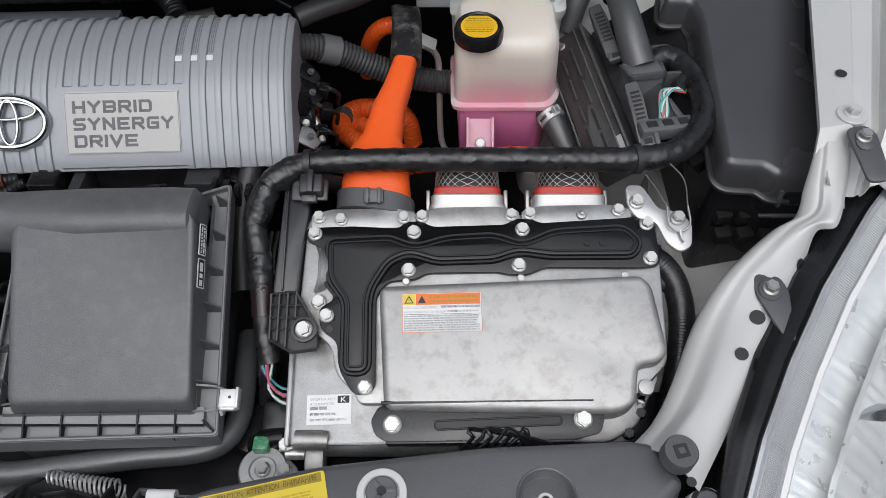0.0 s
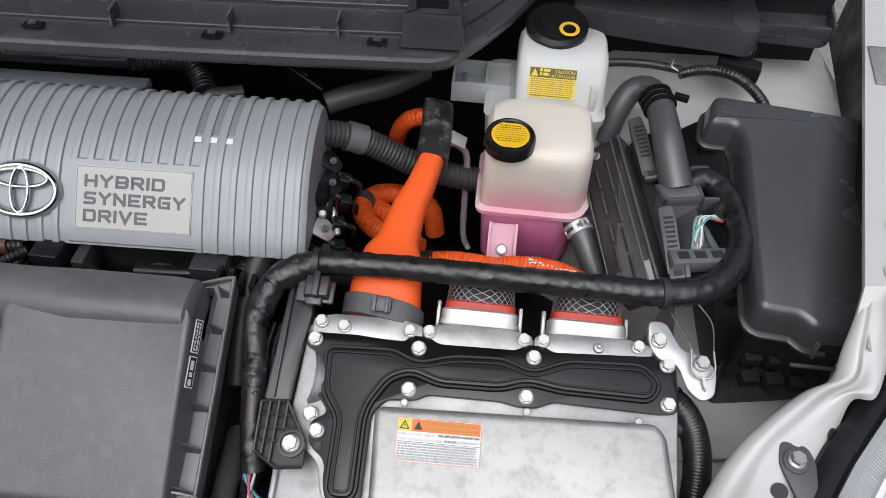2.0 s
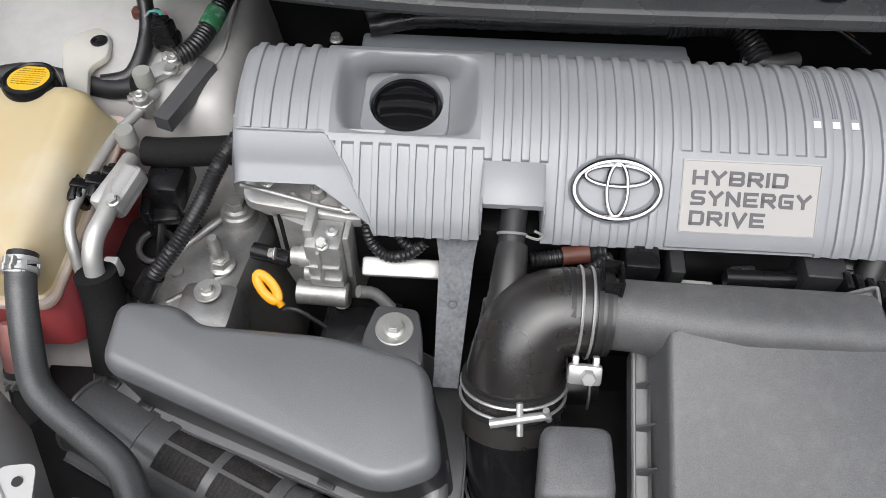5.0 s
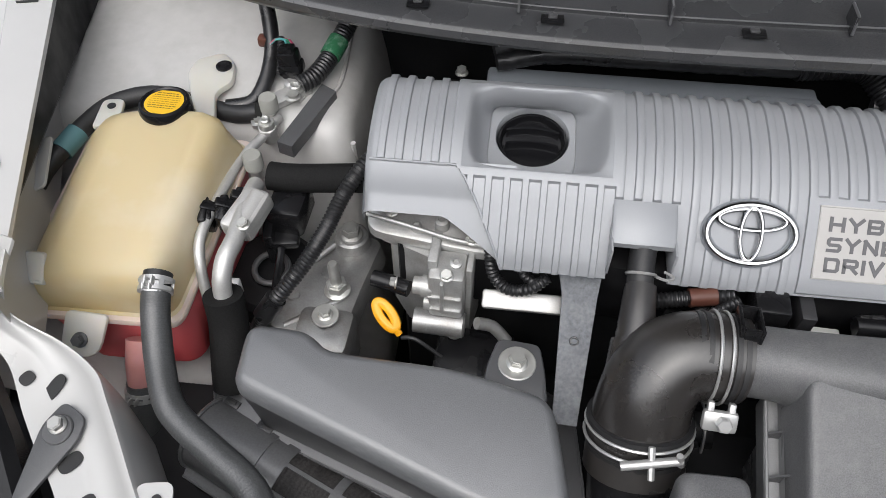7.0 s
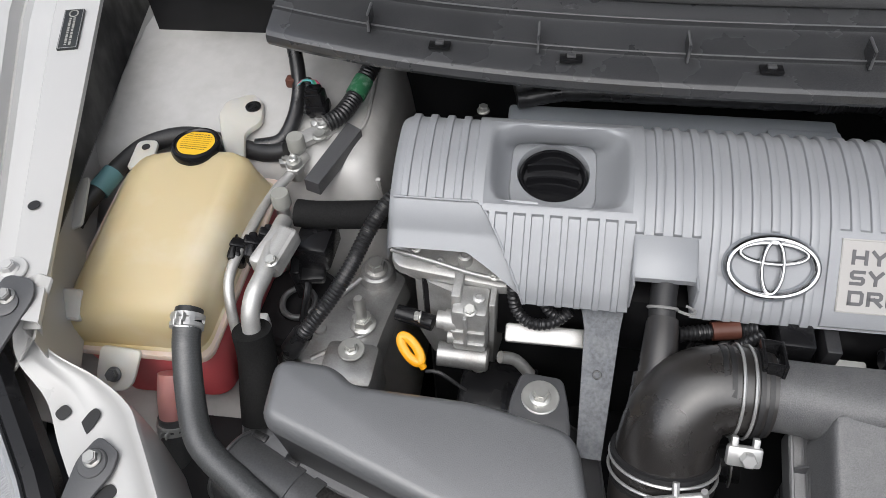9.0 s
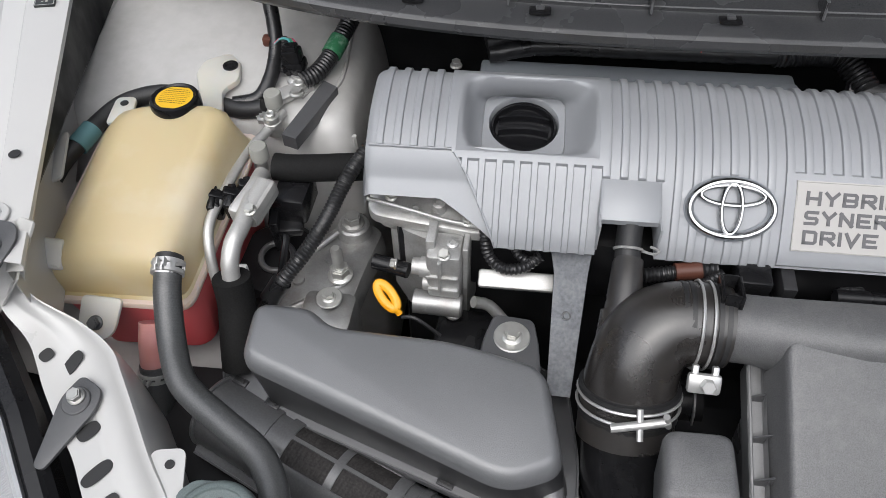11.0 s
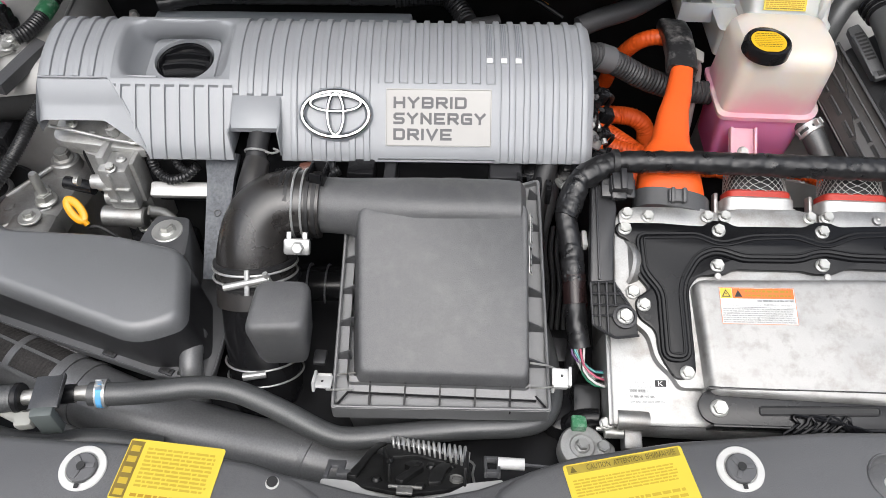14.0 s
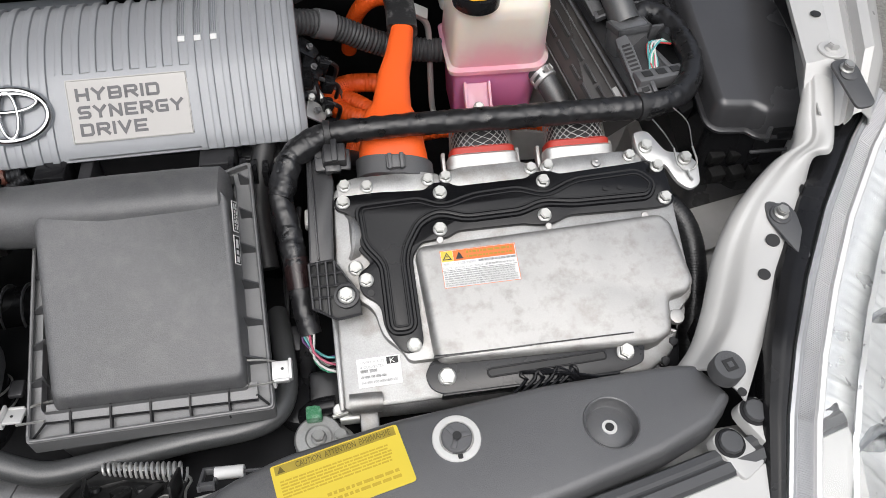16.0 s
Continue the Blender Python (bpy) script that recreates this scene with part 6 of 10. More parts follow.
for z, g, r in ((0.880, -0.007, 0.009), (0.893, -0.004, 0.009), (0.940, 0.0, 0.010), (0.947, -0.0008, 0.010), (0.9505, -0.0028, 0.010), (0.952, -0.0065, 0.008)):
    loops.append([Vector((q.x, q.y, z + 0.10 * (q.y - 0.36) if z > 0.9 else z)) for q in corners([(-0.497 - g, 0.333 - g), (-0.438 + g, 0.337 - g), (-0.441 + g, 0.392 + g), (-0.494 - g, 0.390 + g)], r, 4)])
part("shell", loft(loops), M_GRAIN, resonator)
part("mount_lug", slab(-0.441, -0.428, 0.345, 0.362, 0.872, 0.878, 0.002), M_COWL, resonator)

# ---- breather hose ----
breather = thing("breather_hose", (-0.525, 0.55, 0.90), "short black breather hose with a spring clamp", "hose")
part("hose", tube([(-0.520, 0.602, 0.990), (-0.522, 0.580, 0.986), (-0.524, 0.560, 0.978), (-0.524, 0.540, 0.968)], 0.0115, 16), M_RUBBER, breather)
part("clamp", at(ring(0.0122, 0.0122, 0.0014, 32, 6), axis((-0.524, 0.550, 0.974), (0, -0.8, -0.5), (0, 0, 1))), M_CLIPMETAL, breather, "bright wire clamp")
part("clamp_tail", tube([(-0.512, 0.545, 0.979), (-0.503, 0.540, 0.982), (-0.498, 0.546, 0.980), (-0.505, 0.552, 0.978)], 0.0013, 6), M_CLIPMETAL, breather)

# ---- inlet cover, inlet tube and coolant hoses ----
inlet = thing("inlet_cover", (-0.72, 0.42, 0.80), "black grained plastic inlet resonator with clipped flange", "inlet resonator")
TRI = [(-0.851, 0.418, 0.012), (-0.611, 0.3410, 0.020), (-0.568, 0.362, 0.014), (-0.587, 0.446, 0.018), (-0.668, 0.461, 0.025), (-0.782, 0.459, 0.014), (-0.803, 0.475, 0.012), (-0.855, 0.474, 0.016)]
loops = []
for z, g in ((0.842, -0.0060), (0.880, -0.0020), (0.912, 0.0024), (0.920, 0.0020), (0.9262, -0.0002), (0.9300, -0.0036), (0.9314, -0.0064), (0.9319, -0.0088)):
    cx, cy = -0.715, 0.41
    pts = corners(TRI, 0.012, 5)
    k = len(pts)
    lp = []
    for i, q in enumerate(pts):
        e = (pts[(i + 1) % k] - pts[i - 1]).normalized()
        o = Vector((e.y, -e.x))
        qq = q + o * g
        qq.x += 0.021 * max(0.0, min(1.0, (qq.x + 0.660) / 0.075)) * max(0.0, (0.915 - z) / 0.073)
        tilt = -0.012 * (qq.x + 0.715) / 0.14 * (0 if z < 0.85 else 1) * 0.4
        lp.append(Vector((qq.x, qq.y, z + tilt + (0.05 * (qq.y - 0.41) if z > 0.85 else 0))))
    loops.append(lp)
part("dome", loft(loops[2:]), M_INLET, inlet)
# The lower wall's shade below the dome is put into its darker colour.
part("skirt", loft(loops[:3]), M_SKIRT, inlet, "smooth lower wall with its shade put into a darker colour")
FLA = [(-0.900, 0.450, 0.006), (-0.893, 0.432, 0.006), (-0.842, 0.411), (-0.604, 0.339, 0.012), (-0.548, 0.338, 0.012), (-0.548, 0.400), (-0.562, 0.480, 0.012), (-0.600, 0.500, 0.012), (-0.86, 0.500)]
part("flange", prism(corners(FLA, 0.01), 0.838, 0.847, 0.002), M_LID, inlet)
part("flange_lip", bead([(q.x, q.y) for q in corners(FLA, 0.01)], 0.8475, 0.0012), M_LID, inlet)
for x, y in ((-0.878, 0.4375), (-0.840, 0.4185), (-0.664, 0.3640), (-0.598, 0.3455)):
    tab = part("clip_slot", at(rbox(0.016, 0.008, 0.005, 0.001), pose(x, y, 0.844, 0, 0, -18)), M_COWL, inlet)
    part("slot_mark", at(rbox(0.009, 0.0035, 0.001, 0.0003), pose(x, y, 0.8492, 0, 0, -18)), M_INK, tab)
part("drain_spout", tube([(-0.5735, 0.385, 0.862), (-0.5725, 0.366, 0.863), (-0.571, 0.352, 0.859), (-0.5695, 0.341, 0.850), (-0.568, 0.334, 0.835), (-0.568, 0.330, 0.80), (-0.568, 0.330, 0.77)], 0.0118, 18, step=0.003), M_DUCT, inlet)

part("flange_hole", at(lathe([(0, 0), (0.0028, 0), (0.0028, 0.0006), (0, 0.0006)], 14), pose(-0.584, 0.3440, 0.8472)), M_INK, inlet)

pipe = thing("inlet_tube", (-0.66, 0.35, 0.78), "long black plastic inlet tube with a grilled window panel", "inlet tube")
tube_path = [(-0.900, 0.415, 0.824), (-0.86, 0.399, 0.823), (-0.80, 0.375, 0.820), (-0.72, 0.345, 0.816), (-0.62, 0.310, 0.810), (-0.52, 0.287, 0.802), (-0.44, 0.277, 0.796), (-0.36, 0.268, 0.780)]
part("tube", tube(tube_path, 0.0345, 26), M_DUCT, pipe)
d = Vector((-0.80, 0.388, 0.834)) - Vector((-0.72, 0.358, 0.830))
for p in ((-0.838, 0.390, 0.8220), (-0.688, 0.3335, 0.8142), (-0.4435, 0.2785, 0.7965)):
    part("collar", at(lathe([(0.033, -0.005), (0.0358, -0.004), (0.0358, 0.004), (0.033, 0.005)], 36), axis(p, d, (0, 0, 1))), M_DUCT, pipe)
# window panel: frame bars round four pleated openings
AX = axis((-0.763, 0.361, 0.818), d, (0, 0, 1))
for a0, a1, z0, z1 in ((96, 60, -0.052, -0.004), (96, 60, 0.004, 0.052), (138, 102, -0.052, -0.004), (138, 102, 0.004, 0.052)):
    def window(u, v, a0=a0, a1=a1, z0=z0, z1=z1):
        a = radians(a0 + (a1 - a0) * v)
        r = 0.0354 + 0.0003 * math.sin(u * 70)
        return AX @ Vector((r * math.cos(a), r * math.sin(a), z0 + (z1 - z0) * u))
    part("pleated_window", sheet(window, 44, 6, 0.0006), M_PLEAT, pipe, "dark pleated foam window")


def frame_strip(a0, a1, z0, z1):
    def f(u, v):
        a = radians(a0 + (a1 - a0) * u)
        return AX @ Vector((0.0366 * math.cos(a), 0.0366 * math.sin(a), z0 + (z1 - z0) * v))
    return sheet(f, 16 if abs(a1 - a0) > 20 else 2, 2, 0.0018)


for z0, z1 in ((-0.064, -0.052), (-0.0042, 0.0042), (0.052, 0.064)):
    part("frame_bar", frame_strip(52, 146, z0, z1), M_DUCT, pipe)
for a0, a1 in ((52, 60), (96, 102), (138, 146)):
    for z0, z1 in ((-0.052, -0.0042), (0.0042, 0.052)):
        part("frame_bar", frame_strip(a0, a1, z0, z1), M_DUCT, pipe)
part("end_rim", at(ring(0.0350, 0.0350, 0.0022, 36, 8), axis(tube_path[0], (1, -0.4, 0), (0, 0, 1))), M_DUCT, pipe)
# moulded ledge along the front of the tube
ledge = [Vector(q) + Vector((-0.013, -0.034, -0.012)) for q in tube_path[:5]]
part("side_ledge", loft([[p + Vector((0, 0.012, 0)), p + Vector((0, -0.006, 0)), p + Vector((0, -0.006, -0.004)), p + Vector((0, 0.012, -0.004))] for p in ledge]), M_DUCT, pipe)
part("ledge_lip", tube([p + Vector((0, -0.006, 0)) for p in ledge], 0.0012, 6), M_DUCT, pipe)

overflow = thing("coolant_hose", (-0.80, 0.34, 0.85), "black rubber coolant hose from the tank to the front", "hose")
part("hose", tube([(-0.940, 0.487, 0.952), (-0.9385, 0.470, 0.938), (-0.926, 0.435, 0.921), (-0.908, 0.402, 0.912), (-0.888, 0.385, 0.908), (-0.855, 0.366, 0.906), (-0.820, 0.345, 0.905), (-0.800, 0.322, 0.905),
                   (-0.788, 0.298, 0.905), (-0.768, 0.278, 0.905), (-0.735, 0.272, 0.905), (-0.700, 0.276, 0.904)], 0.0128, 18, rib=0.00012, pitch=0.0032), M_HOSE, overflow)
part("hose_bead", at(lathe([(0.0125, -0.004), (0.0142, -0.002), (0.0142, 0.002), (0.0125, 0.004)], 24), axis((-0.7005, 0.276, 0.904), (1, 0.1, 0), (0, 0, 1))), M_GLOSS, overflow)
part("metal_pipe", tube([(-0.705, 0.275, 0.904), (-0.66, 0.284, 0.901), (-0.62, 0.291, 0.897)], 0.0072, 14), M_DULLSTEEL, overflow, "steel joining pipe")
part("pipe_sleeve", tube([(-0.684, 0.2790, 0.9026), (-0.66, 0.284, 0.901), (-0.652, 0.2855, 0.9004)], 0.0090, 14), M_GLOSS, overflow, "black sleeve")
part("pipe_bracket", at(join(rbox(0.027, 0.034, 0.003, 0.001), at(rbox(0.0015, 0.034, 0.005, 0.0006, 1), pose(0.013, 0, 0.001))), pose(-0.668, 0.2755, 0.9165, 0, 0, 8)), M_COWLTOP, overflow, "black bracket plate over the pipe")
part("bracket_foot", at(rbox(0.020, 0.010, 0.034, 0.002), pose(-0.666, 0.255, 0.886, 0, 0, 8)), M_BRACKETFOOT, overflow, "green-grey bracket foot")
part("front_hose", tube([(-0.640, 0.287, 0.898), (-0.610, 0.290, 0.896), (-0.578, 0.299, 0.889), (-0.545, 0.307, 0.885), (-0.510, 0.308, 0.878), (-0.465, 0.297, 0.864), (-0.425, 0.284, 0.850), (-0.400, 0.281, 0.845), (-0.353, 0.287, 0.845),
                                 (-0.286, 0.297, 0.845), (-0.230, 0.303, 0.845), (-0.206, 0.314, 0.845), (-0.196, 0.340, 0.845), (-0.199, 0.39, 0.842), (-0.206, 0.44, 0.83)], 0.0112, 18), M_HOSE, overflow)
for p, dd in (((-0.942, 0.494, 0.956), (0.05, -0.75, -0.6)),):
    hose_clamp(overflow, p, dd, 0.0133, M_CLIPMETAL, 0.010)
hose_clamp(overflow, (-0.634, 0.288, 0.8975), (1, 0.15, -0.1), 0.0120, M_CLIPMETAL, 0.010)
part("blue_mark", at(lathe([(0.0136, 0), (0.0136, 0.005)], 20), axis((-0.632, 0.288, 0.8972), (1, 0.15, -0.1), (0, 0, 1))), M_BLUE, overflow)
lower = thing("lower_hose", (-0.74, 0.25, 0.84), "black hose low behind the radiator cover", "hose")
part("hose", tube([(-0.80, 0.285, 0.868), (-0.755, 0.262, 0.862), (-0.70, 0.252, 0.858), (-0.64, 0.262, 0.852), (-0.585, 0.268, 0.83)], 0.012, 14), M_HOSE, lower)
part("grey_end", tube([(-0.718, 0.266, 0.893), (-0.705, 0.263, 0.894), (-0.694, 0.260, 0.895)], 0.0035, 12, r2=0.0075), M_VALVECAP, lower, "pale grey hose nozzle")
part("end_box", at(rbox(0.016, 0.014, 0.014, 0.003), pose(-0.685, 0.254, 0.898, 10, 0, 10)), M_VALVECAP, lower, "pale grey connector")

# ---- washer filler ----
washer = thing("washer_filler", (-0.825, 0.275, 0.82), "white washer filler neck with a green-grey flap cap", "washer filler")
part("neck", at(lathe([(0.022, -0.08), (0.025, -0.04), (0.030, -0.02), (0.0325, 0.0), (0.0325, 0.016), (0.030, 0.017)], 36), pose(-0.823, 0.272, 0.912, 10)), M_TAB, washer, "milky white neck")
wcap = part("cap", at(join(lathe([(0.0335, -0.004), (0.0352, 0), (0.0352, 0.004), (0.0340, 0.0085), (0.0315, 0.0105), (0.0285, 0.0108), (0.0272, 0.0092), (0, 0.0092)], 48),
                           at(rbox(0.016, 0.014, 0.006, 0.002), pose(0.014, -0.036, 0.001, 0, 0, 22)), at(prism(corners([(-0.030, -0.024), (-0.0, -0.033), (-0.004, 0.034), (-0.024, 0.033), (-0.036, 0.022)], 0.006), -0.004, 0.005, 0.002), pose(-0.002, 0, 0))), pose(-0.823, 0.272, 0.928, 10)), M_WASHER, washer, "green-grey cap with moulded symbols")
part("rim_groove", at(ring(0.0276, 0.0276, 0.0009, 40, 6), pose(-0.823, 0.272, 0.9375, 10)), M_TRIM, wcap)
WM = pose(-0.823, 0.272, 0.9376, 10, 0, 32)


def symbol_line(pts, closed=False):
    q = [WM @ Vector((x, y, 0.0)) for x, y in pts]
    return tube(q + q[:1] if closed else q, 0.0005, 6, straight=True)


part("symbol_box", symbol_line([(-0.002, -0.017), (0.013, -0.017), (0.013, -0.007), (-0.002, -0.007)], True), M_TRIM, wcap)
part("symbol_screen", symbol_line([(-0.002, 0.006), (0.006, 0.004), (0.014, 0.006), (0.011, 0.017), (0.006, 0.018), (0.001, 0.017)], True), M_TRIM, wcap)
part("symbol_spray", join(symbol_line([(0.006, 0.000), (0.006, 0.003)]), symbol_line([(0.011, 0.001), (0.015, 0.003)]), symbol_line([(0.016, 0.006), (0.018, 0.010)]), symbol_line([(0.006, 0.007), (0.006, 0.015)])), M_TRIM, wcap)
for k in range(2):
    part("symbol_row", join(*[symbol_line([(-0.022 + 0.0035 * i, -0.011 + 0.007 * k), (-0.022 + 0.0035 * i, -0.006 + 0.007 * k)]) for i in range(6)]), M_TRIM, wcap)
part("symbol_row", join(*[symbol_line([(0.002 + 0.003 * i, -0.014), (0.002 + 0.003 * i, -0.010)]) for i in range(3)]), M_TRIM, wcap)
part("bracket", at(prism(corners([(-0.02, -0.03), (0.012, -0.03), (0.016, 0.03), (-0.012, 0.034)], 0.008), 0, 0.002), pose(-0.875, 0.298, 0.925, 0, 0, 20)), M_WHITE, washer)
part("bracket_hole", at(lathe([(0, 0), (0.004, 0), (0.004, 0.0008), (0, 0.0008)], 14), pose(-0.878, 0.316, 0.9275)), M_INK, washer)

# ---- engine coolant tank ----
tank = thing("coolant_tank", (-0.99, 0.56, 0.82), "yellowed translucent coolant tank half full of red coolant", "coolant tank")


def tank_loop(z_front, slope, x0, x1, y0, y1, skew, r, n=5):
    out = []
    for q in corners([(x0, y0), (x1, y0 + 0.008), (x1 + skew, y1), (x0 + skew, y1 - 0.01)], r, n):
        out.append(Vector((q.x, q.y, z_front + slope * (q.y - 0.485))))
    return out


up = [tank_loop(0.893, 0.30, -1.104, -0.936, 0.478, 0.672, 0.024, 0.016), tank_loop(0.899, 0.30, -1.104, -0.936, 0.478, 0.672, 0.024, 0.016), tank_loop(0.901, 0.30, -1.099, -0.939, 0.482, 0.670, 0.024, 0.016),
      tank_loop(0.925, 0.30, -1.082, -0.941, 0.482, 0.668, 0.018, 0.02), tank_loop(0.940, 0.30, -1.068, -0.944, 0.485, 0.667, 0.018, 0.022), tank_loop(0.948, 0.30, -1.051, -0.950, 0.491, 0.664, 0.017, 0.024),
      tank_loop(0.952, 0.30, -1.040, -0.960, 0.502, 0.655, 0.016, 0.022)]
part("upper_tank", loft(up), M_TANKL_UP, tank, "yellowed upper half")
part("seam_flange", loft([tank_loop(z, 0.30, -1.107 - g, -0.933 + g, 0.475 - g, 0.675 + g, 0.024, 0.016) for z, g in ((0.892, 0), (0.8935, 0.001), (0.898, 0.001), (0.8995, 0))]), M_TANKSEAM, tank, "milky seam flange")
low = [tank_loop(0.810, 0.10, -1.040, -0.942, 0.488, 0.655, 0.015, 0.02), tank_loop(0.820, 0.10, -1.050, -0.934, 0.480, 0.660, 0.015, 0.02), tank_loop(0.886, 0.28, -1.078, -0.932, 0.482, 0.668, 0.018, 0.02), tank_loop(0.894, 0.30, -1.080, -0.934, 0.484, 0.668, 0.018, 0.018)]
part("lower_tank", loft(low), M_TANKL_LOW, tank, "lower half showing red coolant")
tabm = pose(-1.024, 0.466, 0.887, 40)
lug = part("mounting_lug", at(prism(corners([(-0.020, -0.020, 0.016), (0.018, -0.020, 0.016), (0.024, 0.022), (-0.018, 0.022)], 0.006), 0, 0.004, 0.001), tabm), M_TAB, tank, "milky mounting lug with bolt")
bolt(lug, tabm @ Vector((0, -0.004, 0.005)), tabm.to_3x3() @ Vector((0, 0, 1)), 1.05, M_TRIM)
lug = part("mounting_lug", prism(corners([(-0.992, 0.720), (-1.009, 0.756), (-1.007, 0.779), (-0.981, 0.796), (-0.963, 0.780), (-0.955, 0.748), (-0.965, 0.733), (-0.966, 0.724), (-0.951, 0.681), (-0.964, 0.673)], 0.008), 0.962, 0.969, 0.003), M_TAB, tank)
part("grommet", at(lathe([(0.0088, 0), (0.0088, 0.0018), (0.0062, 0.0022), (0.0052, 0.0004), (0.003, 0.0004), (0.003, 0.0012), (0, 0.0012)], 24), pose(-0.972, 0.770, 0.9690)), M_GLOSS, lug, "black rubber grommet")
part("rear_lug", prism(corners([(-1.066, 0.648), (-1.042, 0.656), (-1.050, 0.694, 0.008), (-1.072, 0.690, 0.008)], 0.004), 0.974, 0.978, 0.001), M_TAB, tank)
part("lug_hole", at(lathe([(0, 0), (0.0045, 0), (0.0045, 0.0006), (0, 0.0006)], 14), pose(-1.059, 0.681, 0.9781)), M_INK, tank)
part("hose_lug", at(prism(corners([(-0.017, -0.012), (0.017, -0.012), (0.014, 0.018), (-0.014, 0.018)], 0.005), 0, 0.016, 0.004), pose(-1.066, 0.500, 0.934, 35)), M_TAB, tank)
part("outlet", tube([(-0.978, 0.478, 0.872), (-0.977, 0.462, 0.856), (-0.976, 0.447, 0.832)], 0.0135, 16), M_TABRED, tank, "pink translucent outlet")
part("hose_spout", tube([(-0.9422, 0.5000, 0.9560), (-0.941, 0.490, 0.953)], 0.0128, 16, straight=True), M_RUBBER, tank)
part("lower_hose", tube([(-0.976, 0.450, 0.838), (-0.974, 0.430, 0.803), (-0.973, 0.404, 0.765), (-0.970, 0.37, 0.70)], 0.0150, 16), M_HOSE, tank)
hose_clamp(tank, (-0.976, 0.447, 0.832), (0, -0.5, -0.85), 0.0155, M_CLIPMETAL, 0.010)
hose_clamp(tank, (-0.9415, 0.495, 0.9545), (0.12, -0.9, -0.3), 0.0138, M_CLIPMETAL, 0.013)
capm = pose(-0.988, 0.665, 0.990, -3)
part("neck", at(lathe([(0.019, -0.03), (0.019, 0.004)], 28), capm), M_TANKL_UP, tank)


def filler_cap(parent, m, r=0.0258):
    bm = lathe([(r - 0.002, 0), (r, 0.002), (r, 0.0125), (r - 0.0015, 0.016), (r - 0.004, 0.0168), (r - 0.0055, 0.0155), (0, 0.0155)], 96)
    c = part("cap", at(bm, m), M_GLOSS, parent, "black screw cap with an amber warning print")
    disc = [p for p in oval(r - 0.0068, r - 0.0068, 40)]
    part("cap_print", at(prism([(x, max(-0.70 * r, min(0.66 * r, y))) for x, y in disc], 0.0155, 0.0159), m), M_CAPYELLOW, c, "amber print")
    for k in range(8):
        y = 0.0125 - k * 0.0032
        wdt = 0.84 * math.sqrt(max(0.0001, (r - 0.0075) ** 2 - y * y))
        bars(c, m @ pose(-wdt, y - 0.001, 0.0158), 2 * wdt, 0.0027, 1, M_OLIVEINK if k in (0, 1, 6, 7) else M_BROWNPRINT, seed=k, gap=0.55)
    letters("cap_word", "CAUTION", 0.0045, M_CAPYELLOW, c, m @ pose(0, 0.0135, 0.0156), 0.0002, 1.0, "CENTER")
    return c


filler_cap(tank, capm)

# loom along the wing behind the tank
loom = thing("wing_loom", (-1.08, 0.6, 0.93), "black wiring loom with teal and white tape beside the tank", "wiring loom")
part("loom", tube([(-0.918, 0.716, 0.958), (-0.938, 0.714, 0.954), (-0.965, 0.718, 0.953), (-0.998, 0.722, 0.957), (-1.030, 0.722, 0.962), (-1.056, 0.712, 0.963), (-1.080, 0.690, 0.961), (-1.096, 0.645, 0.957), (-1.108, 0.605, 0.950), (-1.113, 0.56, 0.935), (-1.110, 0.52, 0.915), (-1.10, 0.49, 0.89)], 0.010, 14, wrinkle=0.0004), M_RUBBER, loom)
part("teal_tape", tube([(-1.0925, 0.658, 0.9585), (-1.0995, 0.632, 0.9550)], 0.0115, 14, straight=True), M_TEAL, loom)
part("white_bracket", at(prism(corners([(-0.010, -0.03), (0.012, -0.03), (0.014, 0.03), (-0.008, 0.03)], 0.005), 0, 0.003, 0.001), pose(-1.104, 0.602, 0.964, 10, -20, 14)), M_WHITE, loom)
part("white_bracket", at(prism(corners([(-0.010, -0.02), (0.010, -0.02), (0.010, 0.02), (-0.010, 0.02)], 0.005), 0, 0.003, 0.001), pose(-1.106, 0.535, 0.945, 20, -20, 6)), M_WHITE, loom)
part("teal_tape", tube([(-1.107, 0.51, 0.925), (-1.103, 0.497, 0.909)], 0.0115, 14, straight=True), M_TEAL, loom)

# ---- air-conditioning lines ----
ac = thing("air_conditioning_lines", (-0.90, 0.62, 0.82), "bare aluminium air-conditioning pipes with grey valve caps", "refrigerant pipes")
part("block", loft([[Vector((x, y, z + dz)) for x, y, z in ((-0.886, 0.676, 0.958), (-0.869, 0.671, 0.958), (-0.842, 0.752, 0.966), (-0.860, 0.762, 0.966))] for dz in (-0.016, -0.002, 0.0)]), M_TRIM, ac, "dark grey clamp block")
part("head_block", at(rbox(0.050, 0.018, 0.010, 0.003), pose(-0.892, 0.742, 0.958, 8, 0, 45)), M_PIPE, ac)
for p, r in (((-0.901, 0.693, 0.962), 0.0085), ((-0.885, 0.749, 0.962), 0.0100)):
    fit = part("fitting", at(lathe([(r, -0.02), (r, 0.004), (r * 0.92, 0.006), (r * 0.62, 0.006), (r * 0.60, 0.010), (r * 0.42, 0.011), (0, 0.009)], 20), pose(*p, 6)), M_STEEL, ac, "bright turned pipe fitting")
    part("collar", at(lathe([(r * 1.25, -0.006), (r * 1.25, -0.001), (r, 0.0)], 6), pose(*p, 6)), M_PIPE, fit)
